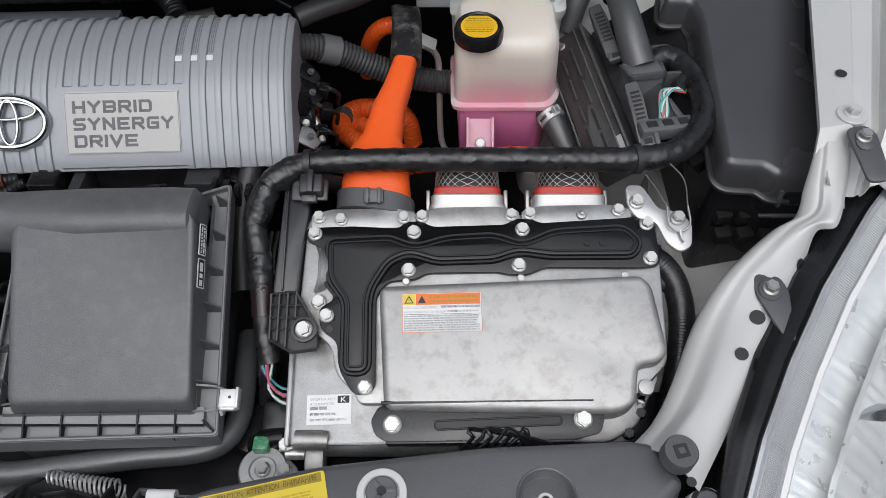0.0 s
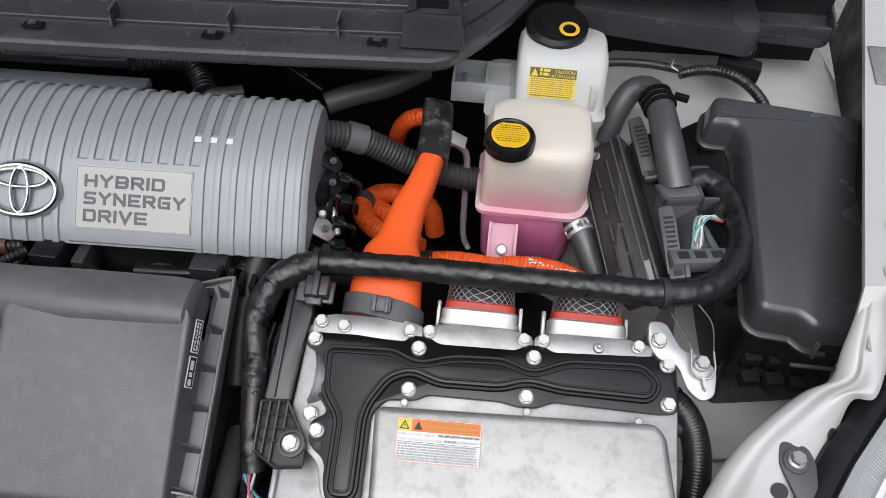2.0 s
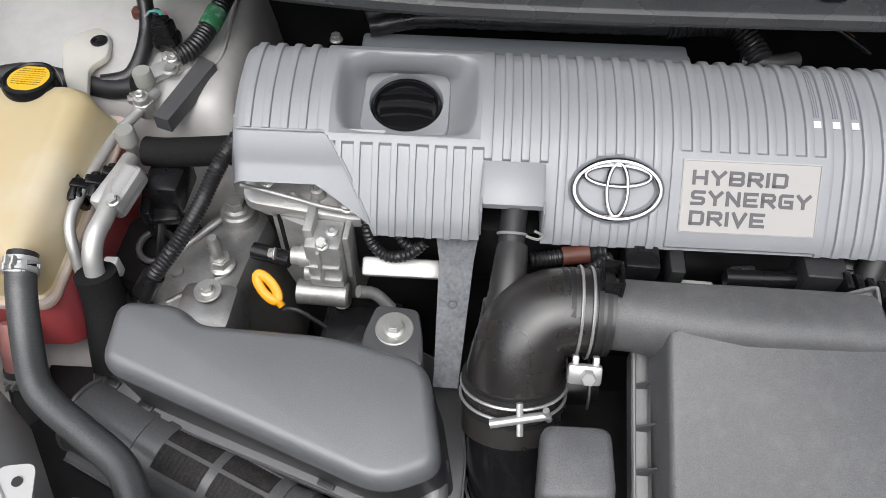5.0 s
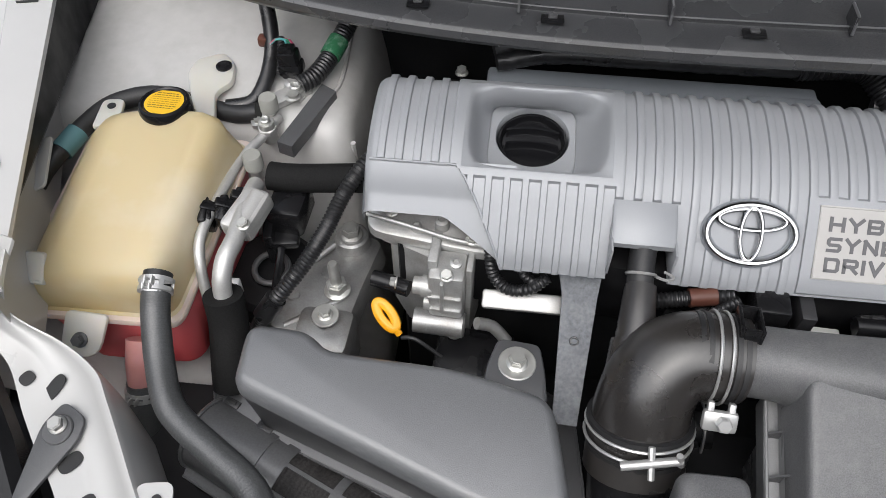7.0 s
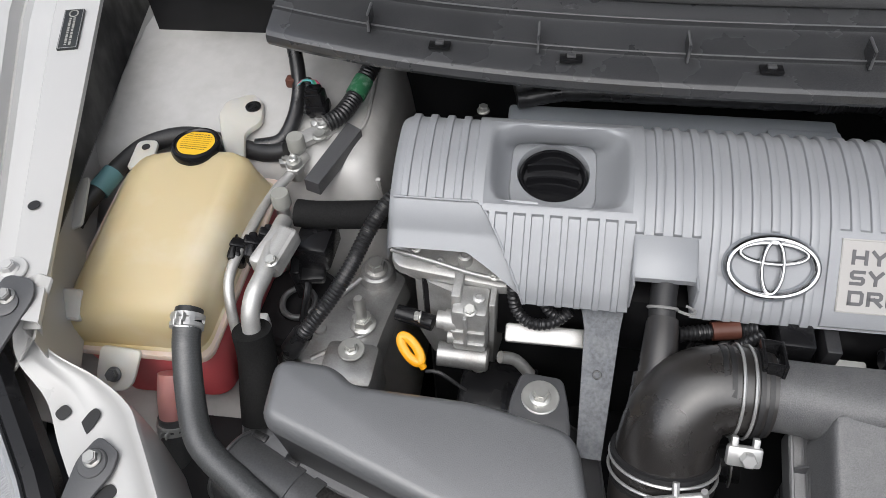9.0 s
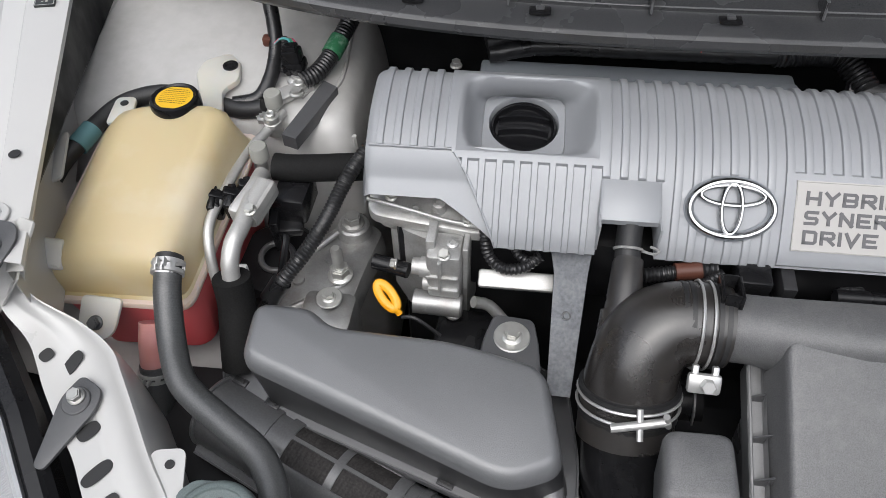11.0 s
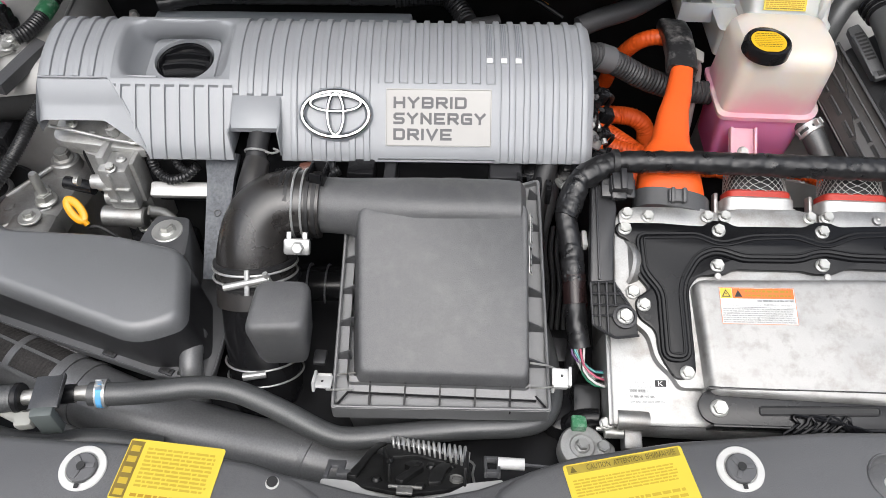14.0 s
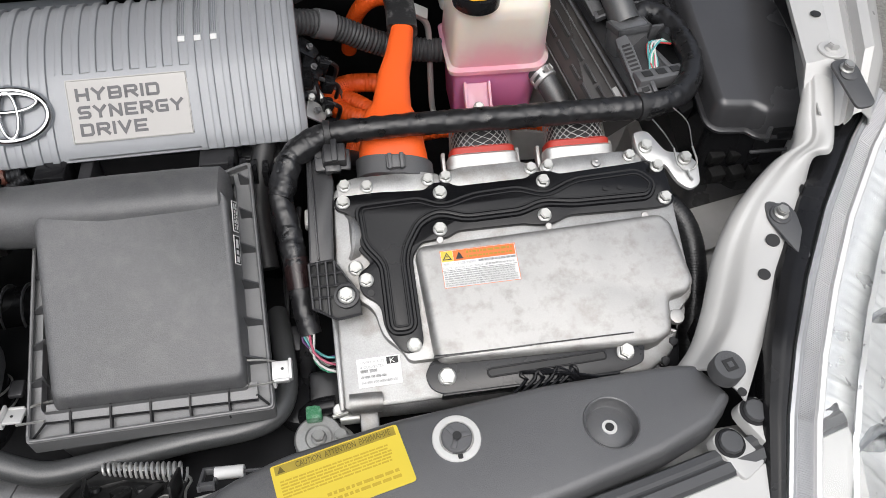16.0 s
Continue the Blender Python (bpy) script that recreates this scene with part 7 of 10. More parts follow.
for p in ((-0.904, 0.715, 0.962), (-0.899, 0.641, 0.952)):
    v = part("valve", at(lathe([(0.006, -0.012), (0.006, 0.0), (0.0085, 0.001), (0.0085, 0.003), (0.006, 0.004)], 18), pose(*p)), M_PIPE, ac)
    part("valve_cap", at(lathe([(0.0098, 0.003), (0.0098, 0.017), (0.0085, 0.0195), (0, 0.0195)], 22), pose(*p)), M_VALVECAP, v, "ribbed grey valve cap")
part("pressure_sensor", at(lathe([(0.010, -0.01), (0.013, 0), (0.013, 0.005), (0.009, 0.008), (0.009, 0.012)], 20), pose(-0.889, 0.760, 0.962, 0, 8)), M_PIPE, ac)
part("plug", at(join(rbox(0.021, 0.019, 0.030, 0.003), at(rbox(0.025, 0.022, 0.014, 0.004), pose(0, 0, 0.003)), at(rbox(0.016, 0.014, 0.008, 0.002), pose(0, 0, 0.027))), pose(-0.8905, 0.764, 0.972, -6, -8)), M_GLOSS, ac, "black sensor plug")
for k, mm in enumerate((M_WIRET, M_WIREG, M_WIREP)):
    part("wire", tube([(-0.895 + 0.004 * k, 0.772, 1.000), (-0.901 + 0.003 * k, 0.782, 1.003), (-0.913, 0.785, 1.0), (-0.921, 0.779, 0.992)], 0.0014, 6), mm, ac)
part("nut", at(lathe([(0.008, 0), (0.008, 0.005), (0.004, 0.006), (0.004, 0.009), (0, 0.009)], 6), pose(-0.916, 0.705, 0.950)), M_STEEL, ac)
part("bolt_head", at(lathe([(0.0085, 0), (0.0085, 0.002), (0.006, 0.003), (0.006, 0.006), (0.004, 0.0062), (0, 0.004)], 18), pose(-0.884, 0.735, 0.966)), M_STEEL, ac)
part("thin_pipe", tube([(-0.896, 0.715, 0.955), (-0.905, 0.685, 0.953), (-0.918, 0.650, 0.951), (-0.924, 0.60, 0.948), (-0.927, 0.555, 0.943), (-0.922, 0.530, 0.925), (-0.917, 0.515, 0.89), (-0.914, 0.505, 0.84)], 0.0052, 14), M_PIPE, ac)
part("suction_pipe", tube([(-0.894, 0.625, 0.947), (-0.893, 0.60, 0.952), (-0.890, 0.575, 0.955), (-0.889, 0.548, 0.954), (-0.892, 0.528, 0.950), (-0.893, 0.512, 0.936), (-0.892, 0.505, 0.92)], 0.0088, 16), M_PIPE, ac)
part("union", at(join(prism(corners([(-0.016, -0.024), (0.016, -0.024), (0.016, 0.026), (-0.012, 0.026)], 0.007), -0.010, 0.008, 0.005), at(cyl(0.0125, 0.045, 18, 0.002), pose(0.004, -0.022, -0.002, -90))), pose(-0.889, 0.582, 0.954, 6, 0, -12)), M_PIPE, ac, "aluminium pipe union")
bolt(ac, (-0.882, 0.560, 0.963), (0, -0.2, 1), 0.9, M_STEEL)
part("foam_sleeve", tube([(-0.8925, 0.506, 0.925), (-0.890, 0.495, 0.895), (-0.886, 0.470, 0.866), (-0.884, 0.455, 0.845)], 0.0185, 18), M_FOAM, ac, "black foam sleeve")
part("cross_hose", tube([(-0.885, 0.640, 0.945), (-0.865, 0.640, 0.945), (-0.83, 0.640, 0.950), (-0.77, 0.640, 0.960)], 0.0145, 16), M_FOAM, ac, "black sleeved cross hose")
for x, y in ((-0.932, 0.585), (-0.914, 0.590), (-0.902, 0.602)):
    part("pipe_clamp", at(join(rbox(0.017, 0.024, 0.028, 0.004), at(rbox(0.022, 0.010, 0.010, 0.002), pose(0, 0.004, 0.021, 0, 25)), at(rbox(0.008, 0.028, 0.008, 0.002), pose(0, 0, 0.022))), pose(x, y, 0.926, 10, 0, 10)), M_GLOSS, ac, "black pipe clamp")
part("shield", slab(-0.882, -0.845, 0.600, 0.650, 0.90, 0.935, 0.006), M_GLOSS, ac)
part("dark_bracket", at(join(rbox(0.034, 0.050, 0.012, 0.004), at(rbox(0.010, 0.050, 0.05, 0.002), pose(-0.012, 0, -0.025))), pose(-0.870, 0.612, 0.895, 6, 0, 12)), M_GLOSS, ac, "black pressed bracket")
bolt(ac, (-0.868, 0.606, 0.902), (0, 0, 1), 1.0, M_DULLSTEEL)

loom2 = thing("tower_loom", (-0.92, 0.80, 0.95), "black taped loom with green tape on the suspension tower", "wiring loom")
part("loom", tube([(-0.935, 0.830, 1.065), (-0.930, 0.820, 1.035), (-0.922, 0.800, 1.005), (-0.918, 0.780, 0.985), (-0.920, 0.750, 0.968), (-0.930, 0.730, 0.958), (-0.955, 0.722, 0.955)], 0.0082, 14, wrinkle=0.0004), M_TAPE, loom2)
part("branch", tube([(-0.912, 0.795, 0.995), (-0.906, 0.780, 0.985), (-0.908, 0.765, 0.97)], 0.006, 10, rib=0.001, pitch=0.004), M_CONDUIT, loom2)
part("brown_clip", at(rbox(0.014, 0.012, 0.012, 0.003), pose(-0.927, 0.790, 0.988)), M_BROWN, loom2)
part("conduit", tube([(-0.812, 0.900, 1.04), (-0.826, 0.872, 1.018), (-0.842, 0.838, 0.998), (-0.855, 0.795, 0.982), (-0.866, 0.765, 0.975), (-0.880, 0.750, 0.972)], 0.0105, 14, rib=0.0012, pitch=0.0042), M_CONDUIT, loom2)
part("green_tape", tube([(-0.8505, 0.811, 0.9880), (-0.8565, 0.790, 0.9810)], 0.0114, 14, straight=True), M_GREEN, loom2, "green printed tape")
loom3 = thing("engine_conduit", (-0.82, 0.58, 0.88), "black corrugated wiring conduit to the engine", "wiring conduit")
part("conduit", tube([(-0.770, 0.655, 0.985), (-0.785, 0.637, 0.978), (-0.800, 0.610, 0.963), (-0.812, 0.580, 0.945), (-0.828, 0.552, 0.925), (-0.848, 0.528, 0.905), (-0.862, 0.518, 0.885), (-0.88, 0.515, 0.85)], 0.0082, 14, rib=0.0012, pitch=0.0036), M_CONDUIT, loom3)
part("sleeve", tube([(-0.852, 0.525, 0.901), (-0.866, 0.516, 0.880)], 0.0105, 14, straight=True), M_TAPE, loom3)
part("end_connector", at(rbox(0.014, 0.010, 0.022, 0.002), pose(-0.905, 0.545, 0.868, 0, 0, 6)), M_STICKER, loom3, "white connector")

stiff = thing("tower_bracket", (-0.85, 0.70, 0.90), "grey painted pressed bracket on the suspension tower", "bracket")
face = [Vector(q) for q in ((-0.900, 0.763, 0.952), (-0.871, 0.781, 0.952), (-0.856, 0.766, 0.948), (-0.848, 0.704, 0.915), (-0.860, 0.697, 0.912))]
part("plate", loft([[q - Vector((0, 0, 0.004)) for q in face], face, [q.lerp(face[1], 0.10) + Vector((0, 0, 0.003)) for q in face]]), M_PRIMER, stiff)
part("rolled_edge", tube([face[0], face[1], face[2], face[3]], 0.0030, 8), M_PRIMER, stiff)

# ---- engine mount and front of the engine ----
mount = thing("engine_mount", (-0.83, 0.57, 0.80), "cast aluminium engine mount bracket with zinc bolts", "engine mount")
part("bracket", prism(corners([(-0.875, 0.520), (-0.835, 0.500), (-0.785, 0.520), (-0.780, 0.575), (-0.770, 0.640), (-0.800, 0.655), (-0.832, 0.640), (-0.868, 0.580)], 0.012), 0.835, 0.862, 0.006, 0.003), M_CAST, mount)
part("boss", at(lathe([(0.020, 0), (0.018, 0.014), (0.0155, 0.016)], 24), pose(-0.806, 0.632, 0.860)), M_CAST, mount)
bolt(mount, (-0.806, 0.632, 0.876), (0, 0, 1), 1.75, M_DULLSTEEL)
bolt(mount, (-0.806, 0.566, 0.866), (0, 0, 1), 1.9, M_STEEL, "stud")
bolt(mount, (-0.808, 0.529, 0.876), (0, 0, 1), 1.08, M_STEEL, "washer")
part("foot", slab(-0.838, -0.780, 0.492, 0.545, 0.800, 0.870, 0.010), M_CAST, mount)
part("rubber_ring", at(lathe([(0.050, -0.04), (0.050, 0.0), (0.044, 0.006), (0.022, 0.006), (0.020, -0.005), (0.012, -0.005), (0, -0.004)], 32), pose(-0.886, 0.592, 0.846, 8)), M_DARK, mount, "black rubber mount ring")
part("lead", tube([(-0.872, 0.60, 0.90), (-0.866, 0.585, 0.895), (-0.868, 0.565, 0.875), (-0.872, 0.55, 0.85)], 0.004, 8), M_GLOSS, mount)
part("steel_core", at(ring(0.018, 0.018, 0.0035, 28, 8), pose(-0.886, 0.592, 0.853, 8)), M_GREYPART, mount)

timing = thing("timing_cover", (-0.71, 0.56, 0.80), "cast aluminium timing cover with valve timing housing", "timing cover")
part("rim", join(at(prism(corners([(-0.062, -0.020), (0.062, -0.032), (0.068, 0.06), (-0.062, 0.06)], 0.018), 0, 0.012, 0.004), pose(-0.712, 0.600, 0.945, 8)), at(prism(corners([(-0.056, -0.014), (0.058, -0.026), (0.062, 0.06), (-0.058, 0.06)], 0.018), -0.016, 0.0, 0.003), pose(-0.712, 0.600, 0.945, 8))), M_BRIGHTCAST, timing)
part("face", loft([[Vector((x, y, z)) for x, y in ((-0.755, 0.600), (-0.735, 0.575), (-0.700, 0.562), (-0.670, 0.562), (-0.662, 0.62), (-0.755, 0.64))] for z in (0.94, 0.90, 0.82)]), M_BRIGHTCAST, timing)
part("solenoid_body", join(slab(-0.708, -0.674, 0.537, 0.572, 0.885, 0.948, 0.005), at(cyl(0.0085, 0.030, 20, 0.002), pose(-0.722, 0.546, 0.922, 0, 90)), at(cyl(0.0105, 0.012, 20, 0.002), pose(-0.714, 0.546, 0.922, 0, 90)), at(cyl(0.0085, 0.028, 20, 0.002), pose(-0.712, 0.545, 0.900, 0, 90))), M_BRIGHTCAST, timing, "cast solenoid housing")
part("web", slab(-0.709, -0.700, 0.548, 0.59, 0.93, 0.958, 0.002), M_BRIGHTCAST, timing)
for x0, x1, y0, y1, z0, z1 in ((-0.674, -0.668, 0.548, 0.59, 0.89, 0.950), (-0.708, -0.676, 0.534, 0.540, 0.918, 0.922), (-0.706, -0.676, 0.534, 0.540, 0.899, 0.903), (-0.696, -0.692, 0.533, 0.540, 0.898, 0.944)):
    part("cast_rib", slab(x0, x1, y0, y1, z0, z1, 0.002), M_BRIGHTCAST, timing)
for p, r in (((-0.702, 0.590, 0.966), 0.007), ((-0.684, 0.556, 0.949), 0.006), ((-0.725, 0.585, 0.960), 0.005), ((-0.668, 0.590, 0.962), 0.007)):
    part("cast_boss", at(lathe([(r, -0.010), (r * 0.94, 0.002), (r * 0.5, 0.003), (r * 0.45, 0.001), (0, 0.001)], 18), pose(*p, 10)), M_BRIGHTCAST, timing)
part("rim_bead", tube([(-0.772, 0.588, 0.966), (-0.745, 0.582, 0.967), (-0.715, 0.578, 0.963), (-0.690, 0.573, 0.962), (-0.655, 0.571, 0.960)], 0.0022, 10), M_BRIGHTCAST, timing)
part("dark_hose", tube([(-0.765, 0.560, 0.905), (-0.745, 0.556, 0.905), (-0.728, 0.552, 0.905)], 0.008, 12), M_GLOSS, timing)
for a, b in (((-0.862, 0.575, 0.864), (-0.815, 0.632, 0.872)), ((-0.850, 0.520, 0.864), (-0.800, 0.560, 0.864))):
    part("cast_ridge", tube([Vector(q) - Vector((0, 0, 0.0035)) for q in (a, Vector(a).lerp(Vector(b), 0.5), b)], 0.0035, 10), M_CAST, mount)
for x, y, r in ((-0.822, 0.590, 0.008), (-0.850, 0.556, 0.007)):
    part("cast_pip", at(lathe([(r, 0), (r * 0.9, 0.003), (0, 0.0035)], 18), pose(x, y, 0.862)), M_CAST, mount)
for p in ((-0.690, 0.540, 0.950), (-0.750, 0.596, 0.964), (-0.672, 0.575, 0.962)):
    bolt(timing, p, (0, -0.3, 1), 0.9, M_STEEL)
bolt(timing, (-0.738, 0.546, 0.922), (-1, 0, 0.1), 0.85, M_STEEL)
part("lower_cylinder", at(cyl(0.0125, 0.050, 20, 0.002), pose(-0.722, 0.540, 0.872, 0, 90)), M_CAST, timing)
bolt(timing, (-0.683, 0.549, 0.846), (0, -0.3, 1), 1.3, M_STEEL)
part("lower_plate", slab(-0.70, -0.62, 0.50, 0.56, 0.80, 0.842, 0.008), M_GLOSS, timing)
part("pulley", at(lathe([(0.0, 0), (0.045, 0), (0.047, 0.004), (0.045, 0.010), (0.047, 0.016), (0.045, 0.020), (0, 0.022)], 32), pose(-0.655, 0.515, 0.800, 0, 90)), M_GLOSS, timing)

dip = thing("dipstick", (-0.74, 0.51, 0.85), "yellow plastic oil dipstick handle", "dipstick")
dm = axis((-0.746, 0.527, 0.893), (0.05, -0.62, 0.78), (-0.66, 0.62, 0.42))
part("handle_ring", at(ring(0.0056, 0.0150, 0.0047, 36, 10, 0.6), dm), M_DIP, dip)
part("handle_neck", tube([dm @ Vector((0, -0.016, 0)), dm @ Vector((0, -0.022, -0.002))], 0.0036, 10, straight=True), M_DIP, dip)
part("rod", tube([dm @ Vector((0, -0.026, -0.002)), (-0.716, 0.512, 0.882), (-0.69, 0.508, 0.862)], 0.0020, 8), M_RUBBER, dip)

mbk = thing("front_mount_plate", (-0.62, 0.48, 0.85), "black bracket with a zinc flange bolt", "bracket")
part("plate", prism(corners([(-0.648, 0.448), (-0.590, 0.448), (-0.594, 0.480), (-0.600, 0.505, 0.007), (-0.638, 0.507, 0.007), (-0.645, 0.480)], 0.006), 0.84, 0.914, 0.004), M_LID, mbk)
bolt(mbk, (-0.619, 0.482, 0.9145), (0, 0, 1), 1.35, M_STEEL, "washer")

rail = thing("fuel_rail_cover", (-0.61, 0.55, 0.88), "bright bare metal rail under the engine cover", "metal rail")
part("bar", at(rbox(0.080, 0.018, 0.012, 0.003), pose(-0.618, 0.553, 0.905, 30, 0, 2)), M_PIPE, rail)
part("stub", tube([(-0.66, 0.53, 0.895), (-0.645, 0.535, 0.885), (-0.63, 0.53, 0.87)], 0.006, 10), M_DULLSTEEL, rail)

plate_b = thing("grey_bracket", (-0.575, 0.51, 0.85), "flat grey plastic bracket strip with moulded marks", "bracket")
part("strip", loft([[Vector(p) for p in ((-0.594, 0.578, 0.950), (-0.552, 0.570, 0.952), (-0.555, 0.545, 0.938), (-0.560, 0.452, 0.870), (-0.582, 0.452, 0.870), (-0.586, 0.545, 0.936))], [Vector(p) + Vector((0, 0.004, -0.006)) for p in ((-0.594, 0.578, 0.950), (-0.552, 0.570, 0.952), (-0.555, 0.545, 0.938), (-0.560, 0.452, 0.870), (-0.582, 0.452, 0.870), (-0.586, 0.545, 0.936))]]), surf("blue_grey_plastic", (0.085, 0.092, 0.105), 0.5, grain=0.3, gscale=300, stain=(0.20, 0.21, 0.22), stain_scale=60, stain_amt=0.4), plate_b)
part("hole", at(ring(0.0035, 0.0035, 0.0008, 16, 6), axis((-0.571, 0.512, 0.9145), (0, -0.58, 0.8))), M_TRIM, plate_b)

# looms and small parts along the front of the head
front_loom = thing("injector_loom", (-0.50, 0.55, 0.92), "black corrugated looms along the front of the engine", "wiring loom")
part("conduit", tube([(-0.655, 0.572, 0.955), (-0.650, 0.560, 0.935), (-0.635, 0.552, 0.925), (-0.615, 0.552, 0.930), (-0.60, 0.56, 0.94)], 0.006, 12, rib=0.0012, pitch=0.004), M_CONDUIT, front_loom)
part("conduit", tube([(-0.628, 0.572, 0.955), (-0.622, 0.560, 0.940), (-0.605, 0.555, 0.932)], 0.005, 12, rib=0.001, pitch=0.004), M_CONDUIT, front_loom)
part("conduit", tube([(-0.505, 0.545, 0.945), (-0.485, 0.548, 0.948), (-0.465, 0.552, 0.950), (-0.44, 0.556, 0.952)], 0.0075, 12, rib=0.0014, pitch=0.004), M_CONDUIT, front_loom)
part("conduit", tube([(-0.475, 0.530, 0.935), (-0.455, 0.540, 0.945), (-0.435, 0.552, 0.950)], 0.006, 12, rib=0.0012, pitch=0.004), M_CONDUIT, front_loom)
part("tape_patch", tube([(-0.478, 0.549, 0.950), (-0.455, 0.553, 0.952)], 0.0085, 12, straight=True), M_BROWN, front_loom)
part("connector", slab(-0.425, -0.395, 0.535, 0.570, 0.935, 0.962, 0.003), M_GLOSS, front_loom)
part("connector", slab(-0.385, -0.372, 0.538, 0.575, 0.925, 0.955, 0.002), M_COWL, front_loom)
part("pale_connector", slab(-0.366, -0.332, 0.548, 0.566, 0.895, 0.908, 0.002), M_RINGGREY, front_loom, "pale connector")
part("black_pipe", tube([(-0.33, 0.555, 0.93), (-0.29, 0.557, 0.93), (-0.26, 0.560, 0.93)], 0.008, 12), M_GLOSS, front_loom)
part("connector", slab(-0.268, -0.232, 0.545, 0.58, 0.90, 0.955, 0.003), M_COWL, front_loom)
for k in range(4):
    x = -0.238 + 0.011 * k
    part("clip_tooth", slab(x, x + 0.006, 0.535, 0.552, 0.935 - 0.003 * k, 0.958 - 0.003 * k, 0.001), M_GLOSS, front_loom)
for k, (x, y, z, w) in enumerate(((-0.497, 0.530, 0.905, 0.022), (-0.455, 0.565, 0.915, 0.026), (-0.31, 0.566, 0.905, 0.024), (-0.215, 0.585, 0.925, 0.024), (-0.178, 0.590, 0.915, 0.022))):
    sock = part("injector_plug", at(join(rbox(w, 0.030, 0.020, 0.003), at(rbox(w * 0.4, 0.012, 0.026, 0.001), pose(0, 0.006, 0)), at(rbox(w * 1.12, 0.004, 0.022, 0.001), pose(0, -0.012, 0))), pose(x, y, z, 25, 0, 8 * (k % 3 - 1))), M_GLOSS if k % 2 else M_COWL, front_loom)
    for j in range(2):
        part("lead", tube([(x - 0.004 + 0.008 * j, y + 0.012, z + 0.012), (x - 0.012 + 0.02 * j, y + 0.024, z + 0.016), (x + 0.01 + 0.012 * j, y + 0.03, z + 0.006), (x + 0.026, y + 0.026, z - 0.012)], 0.0022, 7), M_RUBBER if j else M_CONDUIT, sock)
fan = thing("fan_shroud", (-0.46, 0.40, 0.60), "black ribbed plastic fan shroud deep beside the air cleaner", "fan shroud")
part("body", slab(-0.515, -0.425, 0.36, 0.545, 0.60, 0.770, 0.01), M_DUCT, fan)
part("drum", tube([(-0.52, 0.500, 0.80), (-0.425, 0.505, 0.80)], 0.026, 20, straight=True), M_GLOSS, fan)
for k in range(4):
    part("rib", at(lathe([(0.026, -0.001), (0.029, -0.001), (0.029, 0.001), (0.026, 0.001)], 24), axis((-0.50 + 0.022 * k, 0.5025, 0.80), (1, 0, 0), (0, 0, 1))), M_DUCT, fan)
    part("louvre", slab(-0.512, -0.428, 0.375 + 0.026 * k, 0.379 + 0.026 * k, 0.770, 0.782, 0.001), M_TRIM, fan)
part("harness", tube([(-0.20, 0.58, 0.955), (-0.21, 0.55, 0.93), (-0.215, 0.52, 0.90), (-0.21, 0.47, 0.87)], 0.012, 12), M_RUBBER, front_loom)

# ---- inverter; its lid lies in the pose INV ----
INV = Matrix(((0.99967, -0.00865, -0.02416, 0.0), (0.0, 0.94153, -0.33693, 0.44), (0.02566, 0.33682, 0.94122, 0.9331), (0, 0, 0, 1)))
UP = INV.to_3x3() @ Vector((0, 0, 1))
inv = thing("inverter", INV @ Matrix.Translation((0.03, -0.04, -0.13)), "cast aluminium inverter with black terminal cover and zinc bolts", "inverter")


def iv(u, v, h=0.0):
    return INV @ Vector((u, v, h))


part("lower_case", at(prism(corners([(-0.146, -0.156), (0.150, -0.156), (0.178, -0.140), (0.205, -0.085), (0.205, 0.070), (-0.140, 0.070), (-0.144, -0.060)], 0.010), -0.13, -0.016, 0.004, 0.001), INV), M_CAST, inv)
part("top_flange", at(prism(corners([(-0.138, -0.026), (-0.122, -0.052), (-0.106, -0.064), (-0.100, -0.092), (-0.084, -0.107), (-0.078, -0.119), (-0.060, -0.119), (0.170, -0.118), (0.207, -0.085), (0.211, 0.066), (-0.134, 0.066)], 0.010), -0.018, -0.0035, 0.002), INV), M_CAST, inv)
part("case_rib", at(slab(-0.147, -0.142, -0.155, -0.06, -0.10, -0.012, 0.002), INV), M_CAST, inv)
part("corner_pipe", tube([iv(-0.137, -0.1485, -0.020), iv(-0.118, -0.1490, -0.019), iv(-0.108, -0.1495, -0.020)], 0.0095, 16), M_CAST, inv)
part("front_bulge", tube([iv(-0.112, -0.146, -0.033), iv(-0.06, -0.147, -0.033), iv(0.0, -0.147, -0.033), iv(0.06, -0.147, -0.034)], 0.0165, 20), M_CAST, inv)
part("corner_lug", at(slab(-0.130, -0.112, -0.176, -0.150, -0.05, -0.026, 0.003), INV), M_CAST, inv)

alu = [(-0.062, -0.010, 0.012), (0.187, -0.003, 0.016), (0.197, -0.014, 0.012), (0.2055, -0.078, 0.008), (0.196, -0.089, 0.008), (0.177, -0.092, 0.006), (0.172, -0.126, 0.012), (0.155, -0.134, 0.012), (-0.055, -0.128, 0.012)]
lid = part("lid", at(prism(corners(alu, 0.012, 6), -0.016, 0.0150, 0.0075, 0.0015, 5), INV), M_COVERALU, inv, "mottled bare aluminium lid")
for u, v in ((0.074, -0.004), (0.172, -0.003), (-0.035, -0.006)):
    part("ejector_mark", at(lathe([(0.0036, 0), (0.0030, 0.0012), (0, 0.0014)], 16), INV @ pose(u, v, 0.008, 20)), M_COVERALU, lid)

